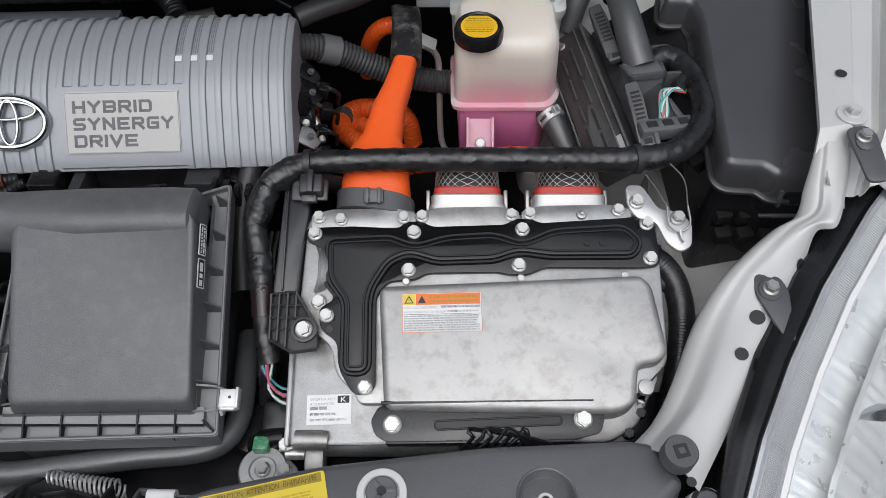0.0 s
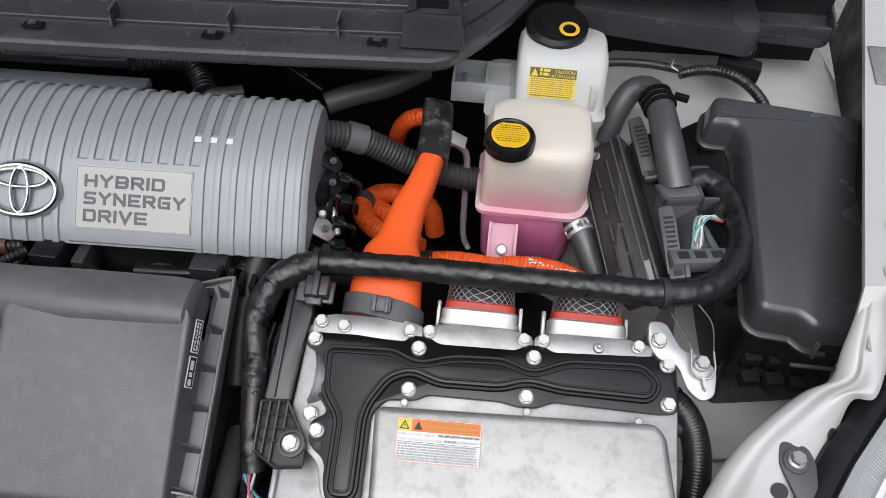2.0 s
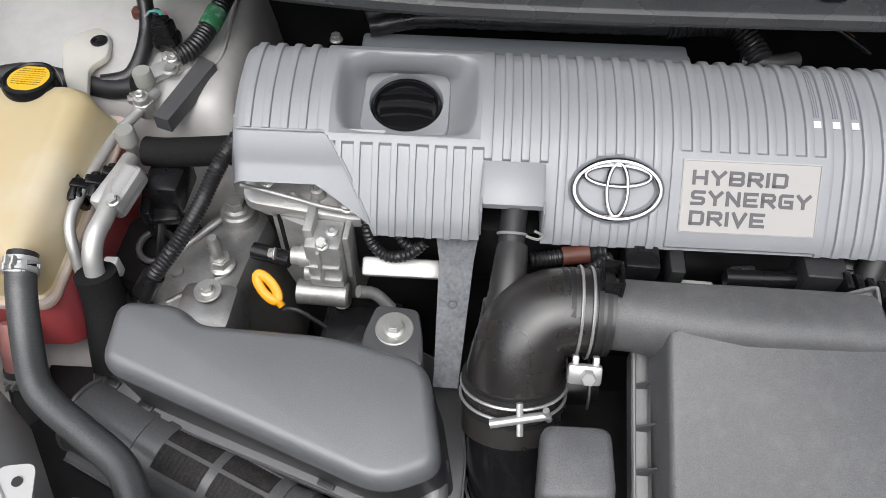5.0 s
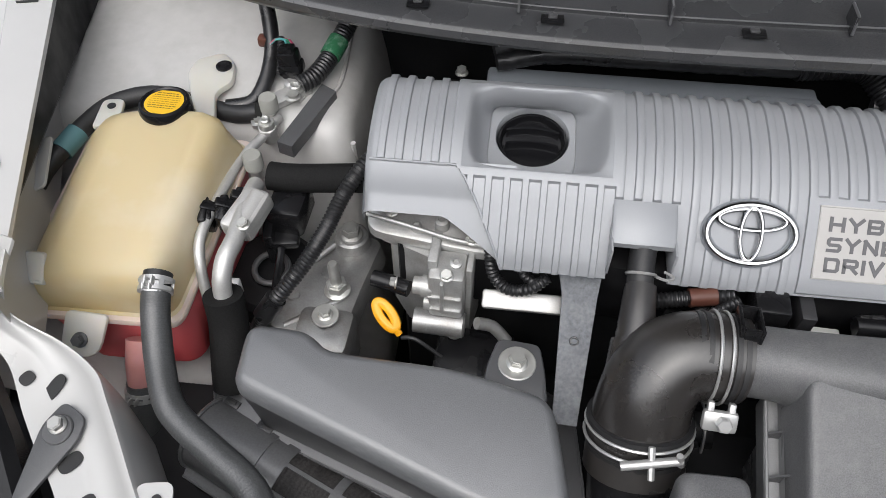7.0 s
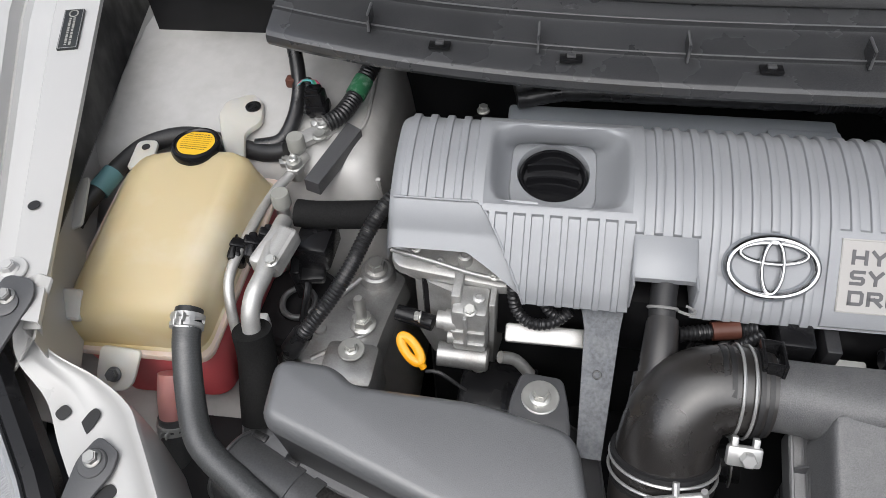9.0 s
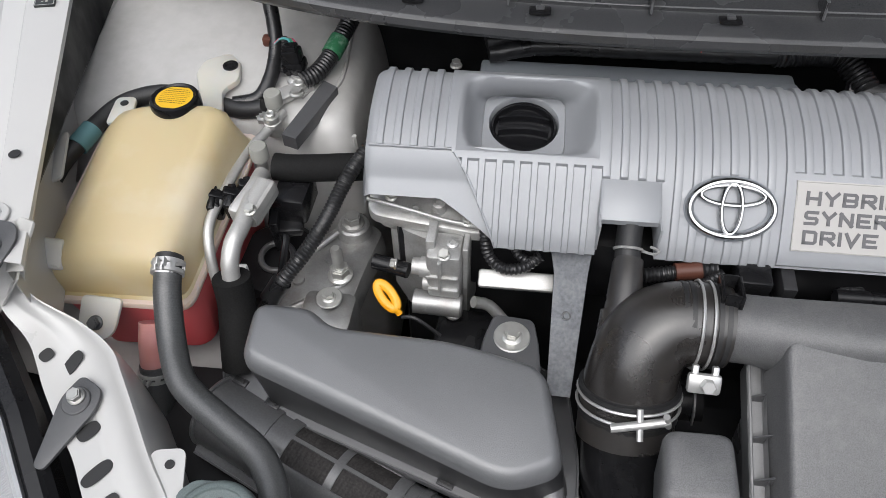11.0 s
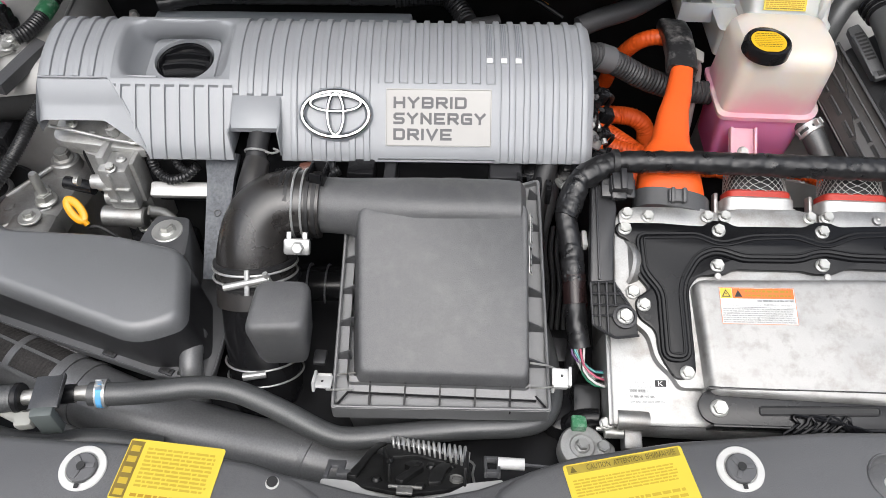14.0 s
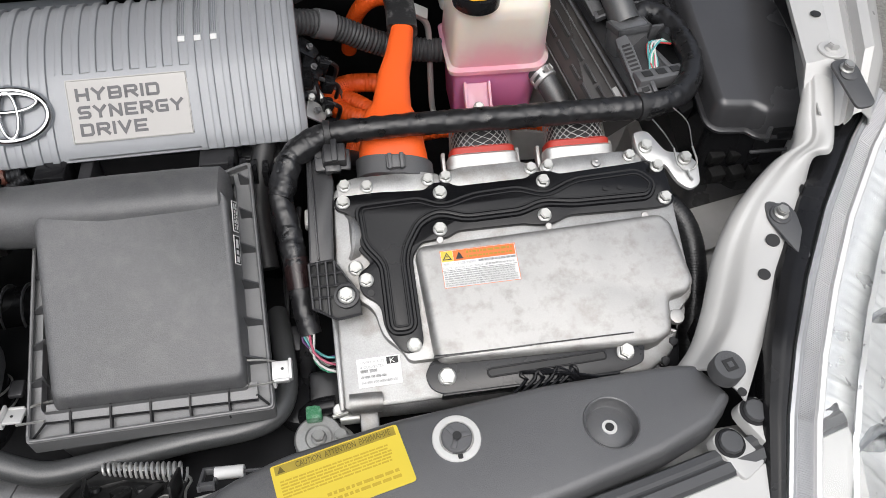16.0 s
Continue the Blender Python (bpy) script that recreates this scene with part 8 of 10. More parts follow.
blk = [(-0.134, 0.053, 0.010), (-0.088, 0.054), (-0.043, 0.051), (-0.036, 0.058, 0.006), (-0.020, 0.058, 0.006), (-0.010, 0.052), (0.062, 0.053), (0.071, 0.059, 0.006), (0.087, 0.059, 0.006), (0.096, 0.054), (0.180, 0.058), (0.206, 0.062, 0.010), (0.2095, 0.008, 0.010),
       (0.190, 0.006), (0.098, 0.008), (0.082, 0.001, 0.006), (0.064, 0.001, 0.006), (0.052, 0.004), (-0.015, 0.004), (-0.026, -0.002, 0.006), (-0.042, -0.003, 0.006), (-0.052, -0.004, 0.012), (-0.0635, -0.017, 0.012), (-0.0625, -0.108, 0.010), (-0.082, -0.113, 0.010),
       (-0.098, -0.086, 0.012), (-0.099, -0.062, 0.008), (-0.116, -0.050, 0.008), (-0.118, -0.030, 0.006), (-0.103, -0.020, 0.006), (-0.117, -0.002, 0.008), (-0.119, 0.033, 0.008), (-0.134, 0.040, 0.008)]
tc = part("terminal_cover", at(prism(corners(blk, 0.005), -0.0035, 0.0025, 0.001), INV), M_BLACKPAINT, inv, "black pressed steel terminal cover with a raised bead")
ridge = [(-0.113, 0.040, 0.010), (-0.051, 0.042, 0.006), (-0.027, 0.032, 0.010), (0.004, 0.041, 0.010), (0.050, 0.043, 0.008), (0.078, 0.033, 0.010), (0.108, 0.046, 0.010), (0.178, 0.049, 0.016), (0.193, 0.032, 0.014), (0.184, 0.016, 0.014), (0.104, 0.017, 0.008), (0.073, 0.022, 0.010),
         (0.050, 0.014, 0.008), (-0.006, 0.013, 0.008), (-0.033, 0.022, 0.010), (-0.051, 0.014, 0.008), (-0.069, -0.015, 0.014), (-0.068, -0.093, 0.013), (-0.094, -0.093, 0.013), (-0.0945, -0.024, 0.008), (-0.111, -0.002, 0.010)]
rp = corners(ridge, 0.008, 5)
part("raised_panel", at(prism(rp, 0.002, 0.0078, 0.0018, 0.0012, 3), INV), M_BLACKPAINT, tc)
part("outer_bead", at(bead(rp, 0.0036, 0.0022), INV), M_BLACKPAINT, tc)
kk = len(rp)
inner_line = []
for i, q in enumerate(rp):
    e = (rp[(i + 1) % kk] - rp[i - 1])
    e.normalize()
    inner_line.append(q + Vector((e.y, -e.x)) * 0.0058 * (1 if sum(rp[j - 1].x * rp[j].y - rp[j].x * rp[j - 1].y for j in range(kk)) < 0 else -1))
part("inner_bead", at(bead(inner_line, 0.0078, 0.0012), INV), M_BLACKPAINT, tc)
for u, v in ((0.139, 0.030), (0.154, 0.030)):
    part("dimple", at(lathe([(0.0032, 0), (0.003, 0.0015), (0, 0.0018)], 14), INV @ pose(u, v, 0.0077)), M_BLACKPAINT, tc)
for u, v in ((-0.125, 0.046), (-0.028, 0.046), (0.078, 0.047), (0.199, 0.051), (0.199, 0.015), (0.073, 0.010), (-0.033, 0.007), (-0.072, -0.105), (-0.110, -0.037)):
    bolt(tc, iv(u, v, 0.0027), UP, 1.0, M_STEEL)
part("cover_hole", at(lathe([(0, 0), (0.0035, 0), (0.0035, 0.0006), (0, 0.0006)], 14), INV @ pose(-0.107, -0.050, 0.0026)), M_INK, tc)
bolt(inv, iv(-0.119, -0.022, -0.0035), UP, 1.05, M_STEEL)

# connector flange plates along the rear edge
for u0, u1 in ((-0.130, -0.026), (-0.024, 0.076), (0.078, 0.186)):
    part("flange_plate", at(prism(corners([(u0, 0.052), (u1, 0.052), (u1, 0.068), (u1 - 0.02, 0.073), (u0 + 0.02, 0.073), (u0, 0.068)], 0.004), -0.010, 0.0012, 0.001), INV), M_CAST, inv)
for u, v in ((-0.122, 0.064), (-0.100, 0.061), (-0.038, 0.062), (-0.020, 0.063), (0.068, 0.063), (0.086, 0.064), (0.173, 0.066)):
    bolt(inv, iv(u, v, 0.0018), UP, 0.92, M_STEEL)
part("blank_boss", at(lathe([(0.0052, 0), (0.0046, 0.0025), (0.002, 0.003), (0, 0.002)], 16), INV @ pose(0.137, 0.062, 0.0015)), M_CAST, inv)
part("side_port", at(lathe([(0.030, -0.006), (0.030, 0.002), (0.027, 0.004), (0.024, 0.001), (0, 0.001)], 32), INV @ pose(-0.129, 0.012, -0.018, 0, -60)), M_CAST, inv)

# warning label on the lid
LW = INV @ pose(-0.0375, -0.0580, 0.0153, 0, 0, 0.6)
wl = part("warning_label", at(prism([(0, 0), (0.0735, 0), (0.0735, 0.0375), (0, 0.0375)], 0, 0.0003), LW), M_STICKER, lid, "white and orange high-voltage warning label")
part("orange_band", at(slab(0.0125, 0.0725, 0.0262, 0.0368, 0.0003, 0.0005), LW), M_STICKORANGE, wl)
part("pale_box", at(slab(0.0008, 0.0122, 0.0262, 0.0368, 0.0003, 0.0005), LW), M_YELLOW, wl)
part("warning_triangle", at(prism([(0.002, 0.0278), (0.0108, 0.0278), (0.0064, 0.0355)], 0.0005, 0.0007), LW), M_INK, wl)
part("triangle_inner", at(prism([(0.0036, 0.0287), (0.0092, 0.0287), (0.0064, 0.0336)], 0.0007, 0.0009), LW), M_YELLOW, wl)
part("bolt_sign", at(prism([(0.0066, 0.0328), (0.0054, 0.0306), (0.0064, 0.0308), (0.0060, 0.0291), (0.0074, 0.0314), (0.0064, 0.0312)], 0.0009, 0.0010), LW), M_INK, wl)
part("warning_triangle", at(prism([(0.0145, 0.0278), (0.0222, 0.0278), (0.01835, 0.0352)], 0.0005, 0.0007), LW), M_INK, wl)
bars(wl, LW @ pose(0.025, 0.0318, 0.0003), 0.045, 0.0036, 1, M_BROWNPRINT, seed=4, gap=0.35)
bars(wl, LW @ pose(0.025, 0.0278, 0.0003), 0.045, 0.0028, 1, M_BROWNPRINT, seed=14, gap=0.35)
letters("label_words", "HIGH VOLTAGE INSIDE", 0.0031, M_LABELINK, wl, LW @ pose(0.0012, 0.0226, 0.0004), 0.00005)
bars(wl, LW @ pose(0.036, 0.0222, 0.0), 0.036, 0.0034, 1, M_LABELINK, seed=6, gap=0.35)
letters("label_words", "HAUTE TENSION A L'INTERIEUR", 0.0027, M_LABELINK, wl, LW @ pose(0.0012, 0.0184, 0.0004), 0.00005)
bars(wl, LW @ pose(0.042, 0.0180, 0.0), 0.030, 0.0030, 1, M_LABELINK, seed=7, gap=0.35)
bars(wl, LW @ pose(0.0015, 0.001, 0.0), 0.070, 0.0155, 5, M_LABELINK, seed=9, gap=0.42)
part("rule", at(slab(0.0008, 0.0727, 0.0170, 0.0173, 0.0003, 0.0005), LW), M_INK, wl)
for a, b, c, d in ((0, 0.0735, 0, 0.0004), (0, 0.0735, 0.0371, 0.0375), (0, 0.0004, 0, 0.0375), (0.0731, 0.0735, 0, 0.0375)):
    part("label_edge", at(slab(a, b, c, d, 0.0003, 0.0005), LW), M_STICKORANGE, wl)
# type label on the case
LT = INV @ pose(-0.1275, -0.1360, -0.0155, 0, 0, 1.0)
tl = part("type_label", at(prism(corners([(0, 0), (0.0415, 0), (0.0415, 0.0275), (0, 0.0275)], 0.001), 0, 0.0003), LT), M_STICKER, inv, "white type label with black print")
letters("label_words", "INVERTER ASSY", 0.0034, M_LABELINK, tl, LT @ pose(0.003, 0.0222, 0.0004), 0.00005)
letters("label_words", "& CONVERTER", 0.0034, M_LABELINK, tl, LT @ pose(0.003, 0.0178, 0.0004), 0.00005)
bars(tl, LT @ pose(0.003, 0.0125, 0.0), 0.018, 0.0045, 1, M_LABELINK, seed=2, gap=0.3)
bars(tl, LT @ pose(0.003, 0.0075, 0.0), 0.024, 0.0040, 1, M_LABELINK, seed=3, gap=0.4)
bars(tl, LT @ pose(0.003, 0.0025, 0.0), 0.034, 0.0036, 1, M_LABELINK, seed=5, gap=0.4)
part("letter_box", at(slab(0.0285, 0.0395, 0.0195, 0.0262, 0.0003, 0.0005), LT), M_INK, tl)
letters("letter", "K", 0.0072, M_STICKER, tl, LT @ pose(0.0310, 0.0203, 0.0006), 0.00005, 1.2)

# black front bracket
FB = INV @ pose(0, 0, 0.0)
fb = part("front_bracket", at(join(prism(corners([(-0.066, -0.135), (-0.058, -0.122), (0.135, -0.121), (0.143, -0.133), (0.139, -0.148), (0.115, -0.154), (-0.052, -0.154), (-0.062, -0.148)], 0.005), 0.0030, 0.0065, 0.0008),
                                  slab(-0.056, 0.133, -0.1222, -0.1195, 0.003, 0.015, 0.0006), slab(-0.052, 0.115, -0.156, -0.153, -0.03, 0.006, 0.0008)), FB), M_SATIN, inv, "black painted front bracket with a long slot")
part("slot", at(prism(corners([(-0.008, -0.1440), (-0.008, -0.1365), (0.104, -0.1330), (0.104, -0.1405)], 0.0035), 0.0058, 0.0068), FB), M_INK, fb)
part("slot_bead", at(bead(corners([(-0.008, -0.1440), (-0.008, -0.1365), (0.104, -0.1330), (0.104, -0.1405)], 0.0035), 0.0066, 0.0010), FB), M_BLACKPAINT, fb)
for k in range(7):
    u0 = 0.026 + 0.008 * k
    part("loom_strand", tube([iv(u0 - 0.012, -0.160, 0.000 + 0.001 * (k % 3)), iv(u0, -0.151, 0.009), iv(u0 + 0.010 * (k % 2) - 0.004, -0.144, 0.010), iv(0.075 - 0.3 * (u0 - 0.05), -0.154, 0.008), iv(0.098 - 0.4 * (u0 - 0.05), -0.163, -0.002)], 0.0019, 7), M_BLACKPAINT, fb)
for u, v in ((-0.046, -0.139), (0.123, -0.1365)):
    bolt(fb, iv(u, v, 0.0066), UP, 1.2, M_STEEL)
part("end_bracket", at(prism(corners([(0.150, -0.158), (0.182, -0.155), (0.190, -0.120), (0.176, -0.105), (0.150, -0.135)], 0.006), -0.04, -0.022, 0.002), INV), M_GLOSS, inv)
for u, v in ((0.168, -0.146), (0.180, -0.128)):
    bolt(inv, iv(u, v, -0.0215), UP, 0.85, M_BLACKPAINT)
part("lid_foot", at(prism(corners([(0.176, -0.125), (0.198, -0.105), (0.200, -0.090), (0.178, -0.092)], 0.005), -0.03, -0.006, 0.004, 0.002), INV), M_COVERALU, inv)
part("foot_boss", at(lathe([(0.008, 0), (0.007, 0.005), (0.003, 0.006), (0, 0.0055)], 18), INV @ pose(0.184, -0.107, -0.006)), M_COVERALU, inv)

# ribbed loom bracket at the side
lb = thing("loom_bracket", iv(-0.14, 0.0, -0.02), "black ribbed plastic loom bracket bolted to the inverter", "bracket")
part("web_plate", at(prism(corners([(-0.163, -0.016), (-0.140, -0.014), (-0.118, -0.050), (-0.117, -0.070), (-0.140, -0.073), (-0.162, -0.060)], 0.004), 0.000, 0.003, 0.001), INV), M_INK, lb)
for a, b in (((-0.163, -0.016), (-0.162, -0.060)), ((-0.162, -0.060), (-0.140, -0.073)), ((-0.140, -0.073), (-0.117, -0.070)), ((-0.140, -0.014), (-0.118, -0.050)), ((-0.163, -0.016), (-0.140, -0.014)), ((-0.155, -0.015), (-0.155, -0.062)), ((-0.147, -0.015), (-0.147, -0.068)),
             ((-0.139, -0.015), (-0.139, -0.040)), ((-0.163, -0.027), (-0.132, -0.027)), ((-0.163, -0.039), (-0.126, -0.039)), ((-0.163, -0.050), (-0.142, -0.050))):
    part("rib", tube([iv(a[0], a[1], 0.006), iv(b[0], b[1], 0.006)], 0.0014, 6, straight=True), M_COWL, lb)
part("bolt_eye", at(lathe([(0.0120, 0.003), (0.0120, 0.0075), (0.0095, 0.0078), (0.009, 0.006), (0, 0.006)], 24), INV @ pose(-0.130, -0.051, 0)), M_COWL, lb)
bolt(lb, iv(-0.130, -0.051, 0.0065), UP, 1.15, M_STEEL)
part("channel", at(prism(corners([(-0.163, -0.014), (-0.139, -0.014), (-0.137, 0.030), (-0.132, 0.070), (-0.136, 0.098), (-0.158, 0.098), (-0.160, 0.05)], 0.004), -0.012, 0.003, 0.002), INV), M_COWL, lb)
part("channel_lip", at(slab(-0.1545, -0.1525, -0.012, 0.095, 0.003, 0.007, 0.0005), INV), M_COWL, lb)
part("loom_clip", at(join(rbox(0.022, 0.020, 0.018, 0.002), at(rbox(0.006, 0.024, 0.006, 0.001), pose(0, 0, 0.018))), INV @ pose(-0.128, 0.092, 0.006)), M_COWL, lb, "black loom clip")
part("upper_clip", at(join(rbox(0.024, 0.016, 0.010, 0.002), at(rbox(0.005, 0.018, 0.014, 0.001), pose(-0.009, 0, 0)), at(rbox(0.005, 0.018, 0.014, 0.001), pose(0.009, 0, 0))), pose(-0.130, 0.523, 0.966, 15)), M_COWL, lb)

# earth bracket at the far corner
earth = thing("earth_bracket", iv(0.215, 0.065, -0.02), "bright zinc earth bracket with wire clips", "bracket")
part("plate", at(prism(corners([(0.182, 0.092), (0.198, 0.092), (0.212, 0.066), (0.232, 0.062), (0.243, 0.050), (0.240, 0.026), (0.228, 0.020), (0.216, 0.030), (0.208, 0.052), (0.190, 0.056), (0.182, 0.070)], 0.006), 0.0, 0.005, 0.0015), INV), M_CLIPMETAL, earth, "pale plated plate")
bolt(earth, iv(0.191, 0.073, 0.0055), UP, 1.05, M_STEEL)
bolt(earth, iv(0.229, 0.055, 0.0055), UP, 1.05, M_DULLSTEEL)
part("spring_frame", tube([iv(0.219, 0.066, 0.010), iv(0.219, 0.046, 0.010), iv(0.229, 0.040, 0.008), iv(0.239, 0.046, 0.010), iv(0.239, 0.066, 0.010)], 0.0011, 6), M_DULLSTEEL, earth)
part("spring_wire", tube([iv(0.219, 0.066, 0.010), iv(0.208, 0.080, 0.020), iv(0.198, 0.094, 0.024)], 0.0007, 6), M_GREYPART, earth)
part("spring_wire", tube([iv(0.239, 0.066, 0.010), iv(0.235, 0.088, 0.022), iv(0.222, 0.104, 0.026)], 0.0007, 6), M_GREYPART, earth)
part("spring_tail", tube([iv(0.229, 0.042, 0.008), iv(0.230, 0.034, 0.007), iv(0.232, 0.030, 0.007)], 0.0018, 6), M_CLIPMETAL, earth)

# ---- high-voltage connectors and cables ----
hv = thing("high_voltage_plug", (-0.07, 0.53, 0.92), "bright orange high-voltage cable boot with a grey clamp ring", "high-voltage plug")
boot = [((-0.069, 0.520, 0.935), 0.0365, 0.020), ((-0.069, 0.545, 0.946), 0.0360, 0.022), ((-0.0680, 0.572, 0.956), 0.0320, 0.022), ((-0.0670, 0.584, 0.960), 0.0300, 0.021), ((-0.0662, 0.591, 0.962), 0.0265, 0.020), ((-0.0650, 0.599, 0.965), 0.0215, 0.018), ((-0.0615, 0.620, 0.971), 0.0190, 0.017), ((-0.0580, 0.640, 0.977), 0.0172, 0.016),
        ((-0.050, 0.665, 0.984), 0.0150, 0.0145), ((-0.041, 0.705, 0.994), 0.0125, 0.0125)]
axis_dir = Vector((0.15, 0.93, 0.33)).normalized()
sd = Vector((1, -0.15, 0)).normalized()
ud = sd.cross(axis_dir).normalized()
part("boot", loft([[Vector(c) + sd * a + ud * b for a, b in oval(w, t, 28, 3.0)] for c, w, t in boot]), M_ORANGE, hv)
part("clamp_ring", loft([[Vector((-0.069, 0.526 + k, 0.938 + k * 0.4)) + sd * a + ud * b for a, b in oval(w, t, 36, 2.6)] for k, w, t in ((-0.010, 0.0385, 0.025), (-0.0095, 0.0405, 0.027), (0.009, 0.0405, 0.027), (0.010, 0.038, 0.025))]), M_TRIM, hv, "dark grey clamp ring")
part("seal", loft([[Vector((-0.069, 0.512, 0.931)) + sd * a + ud * b + axis_dir * k for a, b in oval(0.037, 0.024, 30, 2.6)] for k in (-0.006, 0.004)]), M_REDRUBBER, hv)
part("clamp_latch", at(join(rbox(0.020, 0.014, 0.006, 0.0015), at(rbox(0.004, 0.016, 0.009, 0.001), pose(-0.006, 0, 0)), at(rbox(0.004, 0.016, 0.009, 0.001), pose(0.006, 0, 0))), axis((-0.069, 0.518, 0.964), (0, -0.55, 0.85))), M_TRIM, hv)
part("taped_end", loft([[Vector(c) + sd * a + ud * b for a, b in oval(0.0175, 0.013, 20, 4)] for c in ((-0.042, 0.700, 0.993), (-0.041, 0.725, 1.000), (-0.042, 0.760, 1.005), (-0.044, 0.785, 1.002))]), surf("scuffed_tape", (0.014, 0.014, 0.015), 0.4, bump=0.6, gscale=300, stain=(0.30, 0.29, 0.28), stain_scale=55, stain_amt=0.55), hv, "black taped cable end with scuffs")
part("holder", tube([(-0.038, 0.722, 1.000), (-0.022, 0.735, 0.990), (-0.008, 0.745, 0.970), (-0.0045, 0.742, 0.945), (-0.004, 0.732, 0.905), (-0.002, 0.720, 0.860), (0.006, 0.712, 0.845)], 0.0038, 12), M_CLIPMETAL, hv, "bright wire holder")
part("holder_strip", at(rbox(0.030, 0.016, 0.003, 0.001), pose(-0.022, 0.738, 0.994, 18, 28, 0)), M_CLIPMETAL, hv, "bright steel strip")
part("cable", tube([(-0.044, 0.775, 0.990), (-0.062, 0.780, 0.988), (-0.078, 0.785, 0.978), (-0.090, 0.797, 0.955), (-0.098, 0.815, 0.920), (-0.102, 0.83, 0.88)], 0.0105, 14, rib=0.0006, pitch=0.005), M_ORANGE, hv)

for u in (0.025, 0.129):
    con = thing("shielded_plug", iv(u, 0.075, 0.0), "shielded high-voltage plug with red seal and braided sleeve", "shielded plug", "shielded plugs")
    cx = iv(u, 0.0, 0).x
    cm = axis((cx, 0.532, 0.935), (0.0, 0.85, 0.53), (0, -0.5, 0.85))
    for z0, z1, w, t, mm, nm, lbl in ((-0.014, 0.010, 0.0375, 0.020, M_PIPE, "shell", "bright aluminium shell"), (0.010, 0.018, 0.0345, 0.0185, M_REDRUBBER, "seal", "red rubber seal")):
        part(nm, loft([[cm @ Vector((a, b, z)) for a, b in oval(w + g, t + g, 28, 5)] for z, g in ((z0, 0), (z1 - 0.002, 0), (z1, -0.002))]), mm, con, lbl)
    part("shell_rim", loft([[cm @ Vector((a, b, z)) for a, b in oval(0.0395, 0.0215, 28, 5)] for z in (-0.006, -0.002)]), M_PIPE, con)
    part("core", loft([[cm @ Vector((a + sx, b, z)) for a, b in oval(w, t, 24, 3)] for z, w, t, sx in ((0.016, 0.032, 0.0165, 0), (0.030, 0.029, 0.0155, 0), (0.042, 0.024, 0.012, 0.0))]), M_RUBBER, con)
    mesh = bmesh.new()
    for i in range(26):
        for sgn in (1, -1):
            pts = []
            for j in range(9):
                z = 0.016 + 0.030 * j / 8
                a = 2 * math.pi * (i / 26 + sgn * 0.16 * j / 8)
                wv, tv = 0.0335 - 0.085 * (z - 0.016) * 0.9, 0.0178
                c, s = math.cos(a), math.sin(a)
                pts.append(cm @ Vector((math.copysign(abs(c) ** 0.66, c) * wv, math.copysign(abs(s) ** 0.66, s) * tv, z)))
            join(mesh, tube(pts, 0.0004, 4, straight=True))
    part("braid", mesh, M_DULLSTEEL, con, "woven metal braid")
    for s in (-1, 1):
        part("ear", at(rbox(0.004, 0.012, 0.030, 0.001), cm @ pose(s * 0.0405, -0.010, -0.012)), M_PIPE, con)

orange = thing("orange_cables", (-0.08, 0.70, 0.85), "corrugated orange high-voltage cable conduits", "high-voltage cable")
part("conduit", tube([(-0.040, 0.762, 0.815), (-0.046, 0.768, 0.848), (-0.062, 0.771, 0.864), (-0.087, 0.775, 0.866), (-0.114, 0.772, 0.866), (-0.130, 0.753, 0.866), (-0.127, 0.730, 0.866), (-0.108, 0.709, 0.866), (-0.077, 0.694, 0.868), (-0.05, 0.68, 0.872)], 0.0128, 16, rib=0.0008, pitch=0.0046), M_ORANGE, orange)
part("conduit", tube([(-0.128, 0.768, 0.852), (-0.121, 0.760, 0.856), (-0.104, 0.748, 0.858), (-0.084, 0.728, 0.858), (-0.060, 0.700, 0.858)], 0.0122, 16, rib=0.0008, pitch=0.0046), M_ORANGE, orange)
part("grey_tape", tube([(-0.1275, 0.762, 0.866), (-0.1305, 0.750, 0.866)], 0.0137, 16, straight=True), M_TRIM, orange)
part("conduit", tube([(-0.11, 0.64, 0.87), (-0.085, 0.630, 0.885), (-0.05, 0.628, 0.90), (-0.01, 0.632, 0.905), (0.03, 0.630, 0.905), (0.06, 0.628, 0.90)], 0.0140, 16, rib=0.0009, pitch=0.0045), M_ORANGE, orange)
part("black_sleeve", tube([(-0.058, 0.628, 0.899), (-0.030, 0.631, 0.903)], 0.0150, 16, rib=0.001, pitch=0.004), M_CONDUIT, orange)
part("conduit", tube([(0.045, 0.632, 0.905), (0.075, 0.628, 0.913), (0.105, 0.620, 0.918), (0.135, 0.606, 0.918)], 0.0140, 16, rib=0.0009, pitch=0.0045), M_ORANGE, orange)
wires = bmesh.new()
for i in range(16):
    a0 = 2 * math.pi * i / 16
    for sgn in (1, -1):
        join(wires, tube([(0.072 + 0.06 * t, 0.629 - 0.022 * t + 0.0148 * math.cos(a0 + sgn * 2 * t) * 0.6, 0.912 + 0.007 * t + 0.0152 * math.sin(a0 + sgn * 2 * t)) for t in (0, 0.25, 0.5, 0.75, 1)], 0.0006, 4, straight=True))
part("braid", wires, M_STEEL, orange)

# ---- taped harness across the inverter ----
har = thing("wiring_harness", (0.03, 0.55, 0.95), "thick black tape-wrapped wiring harness", "wiring harness")
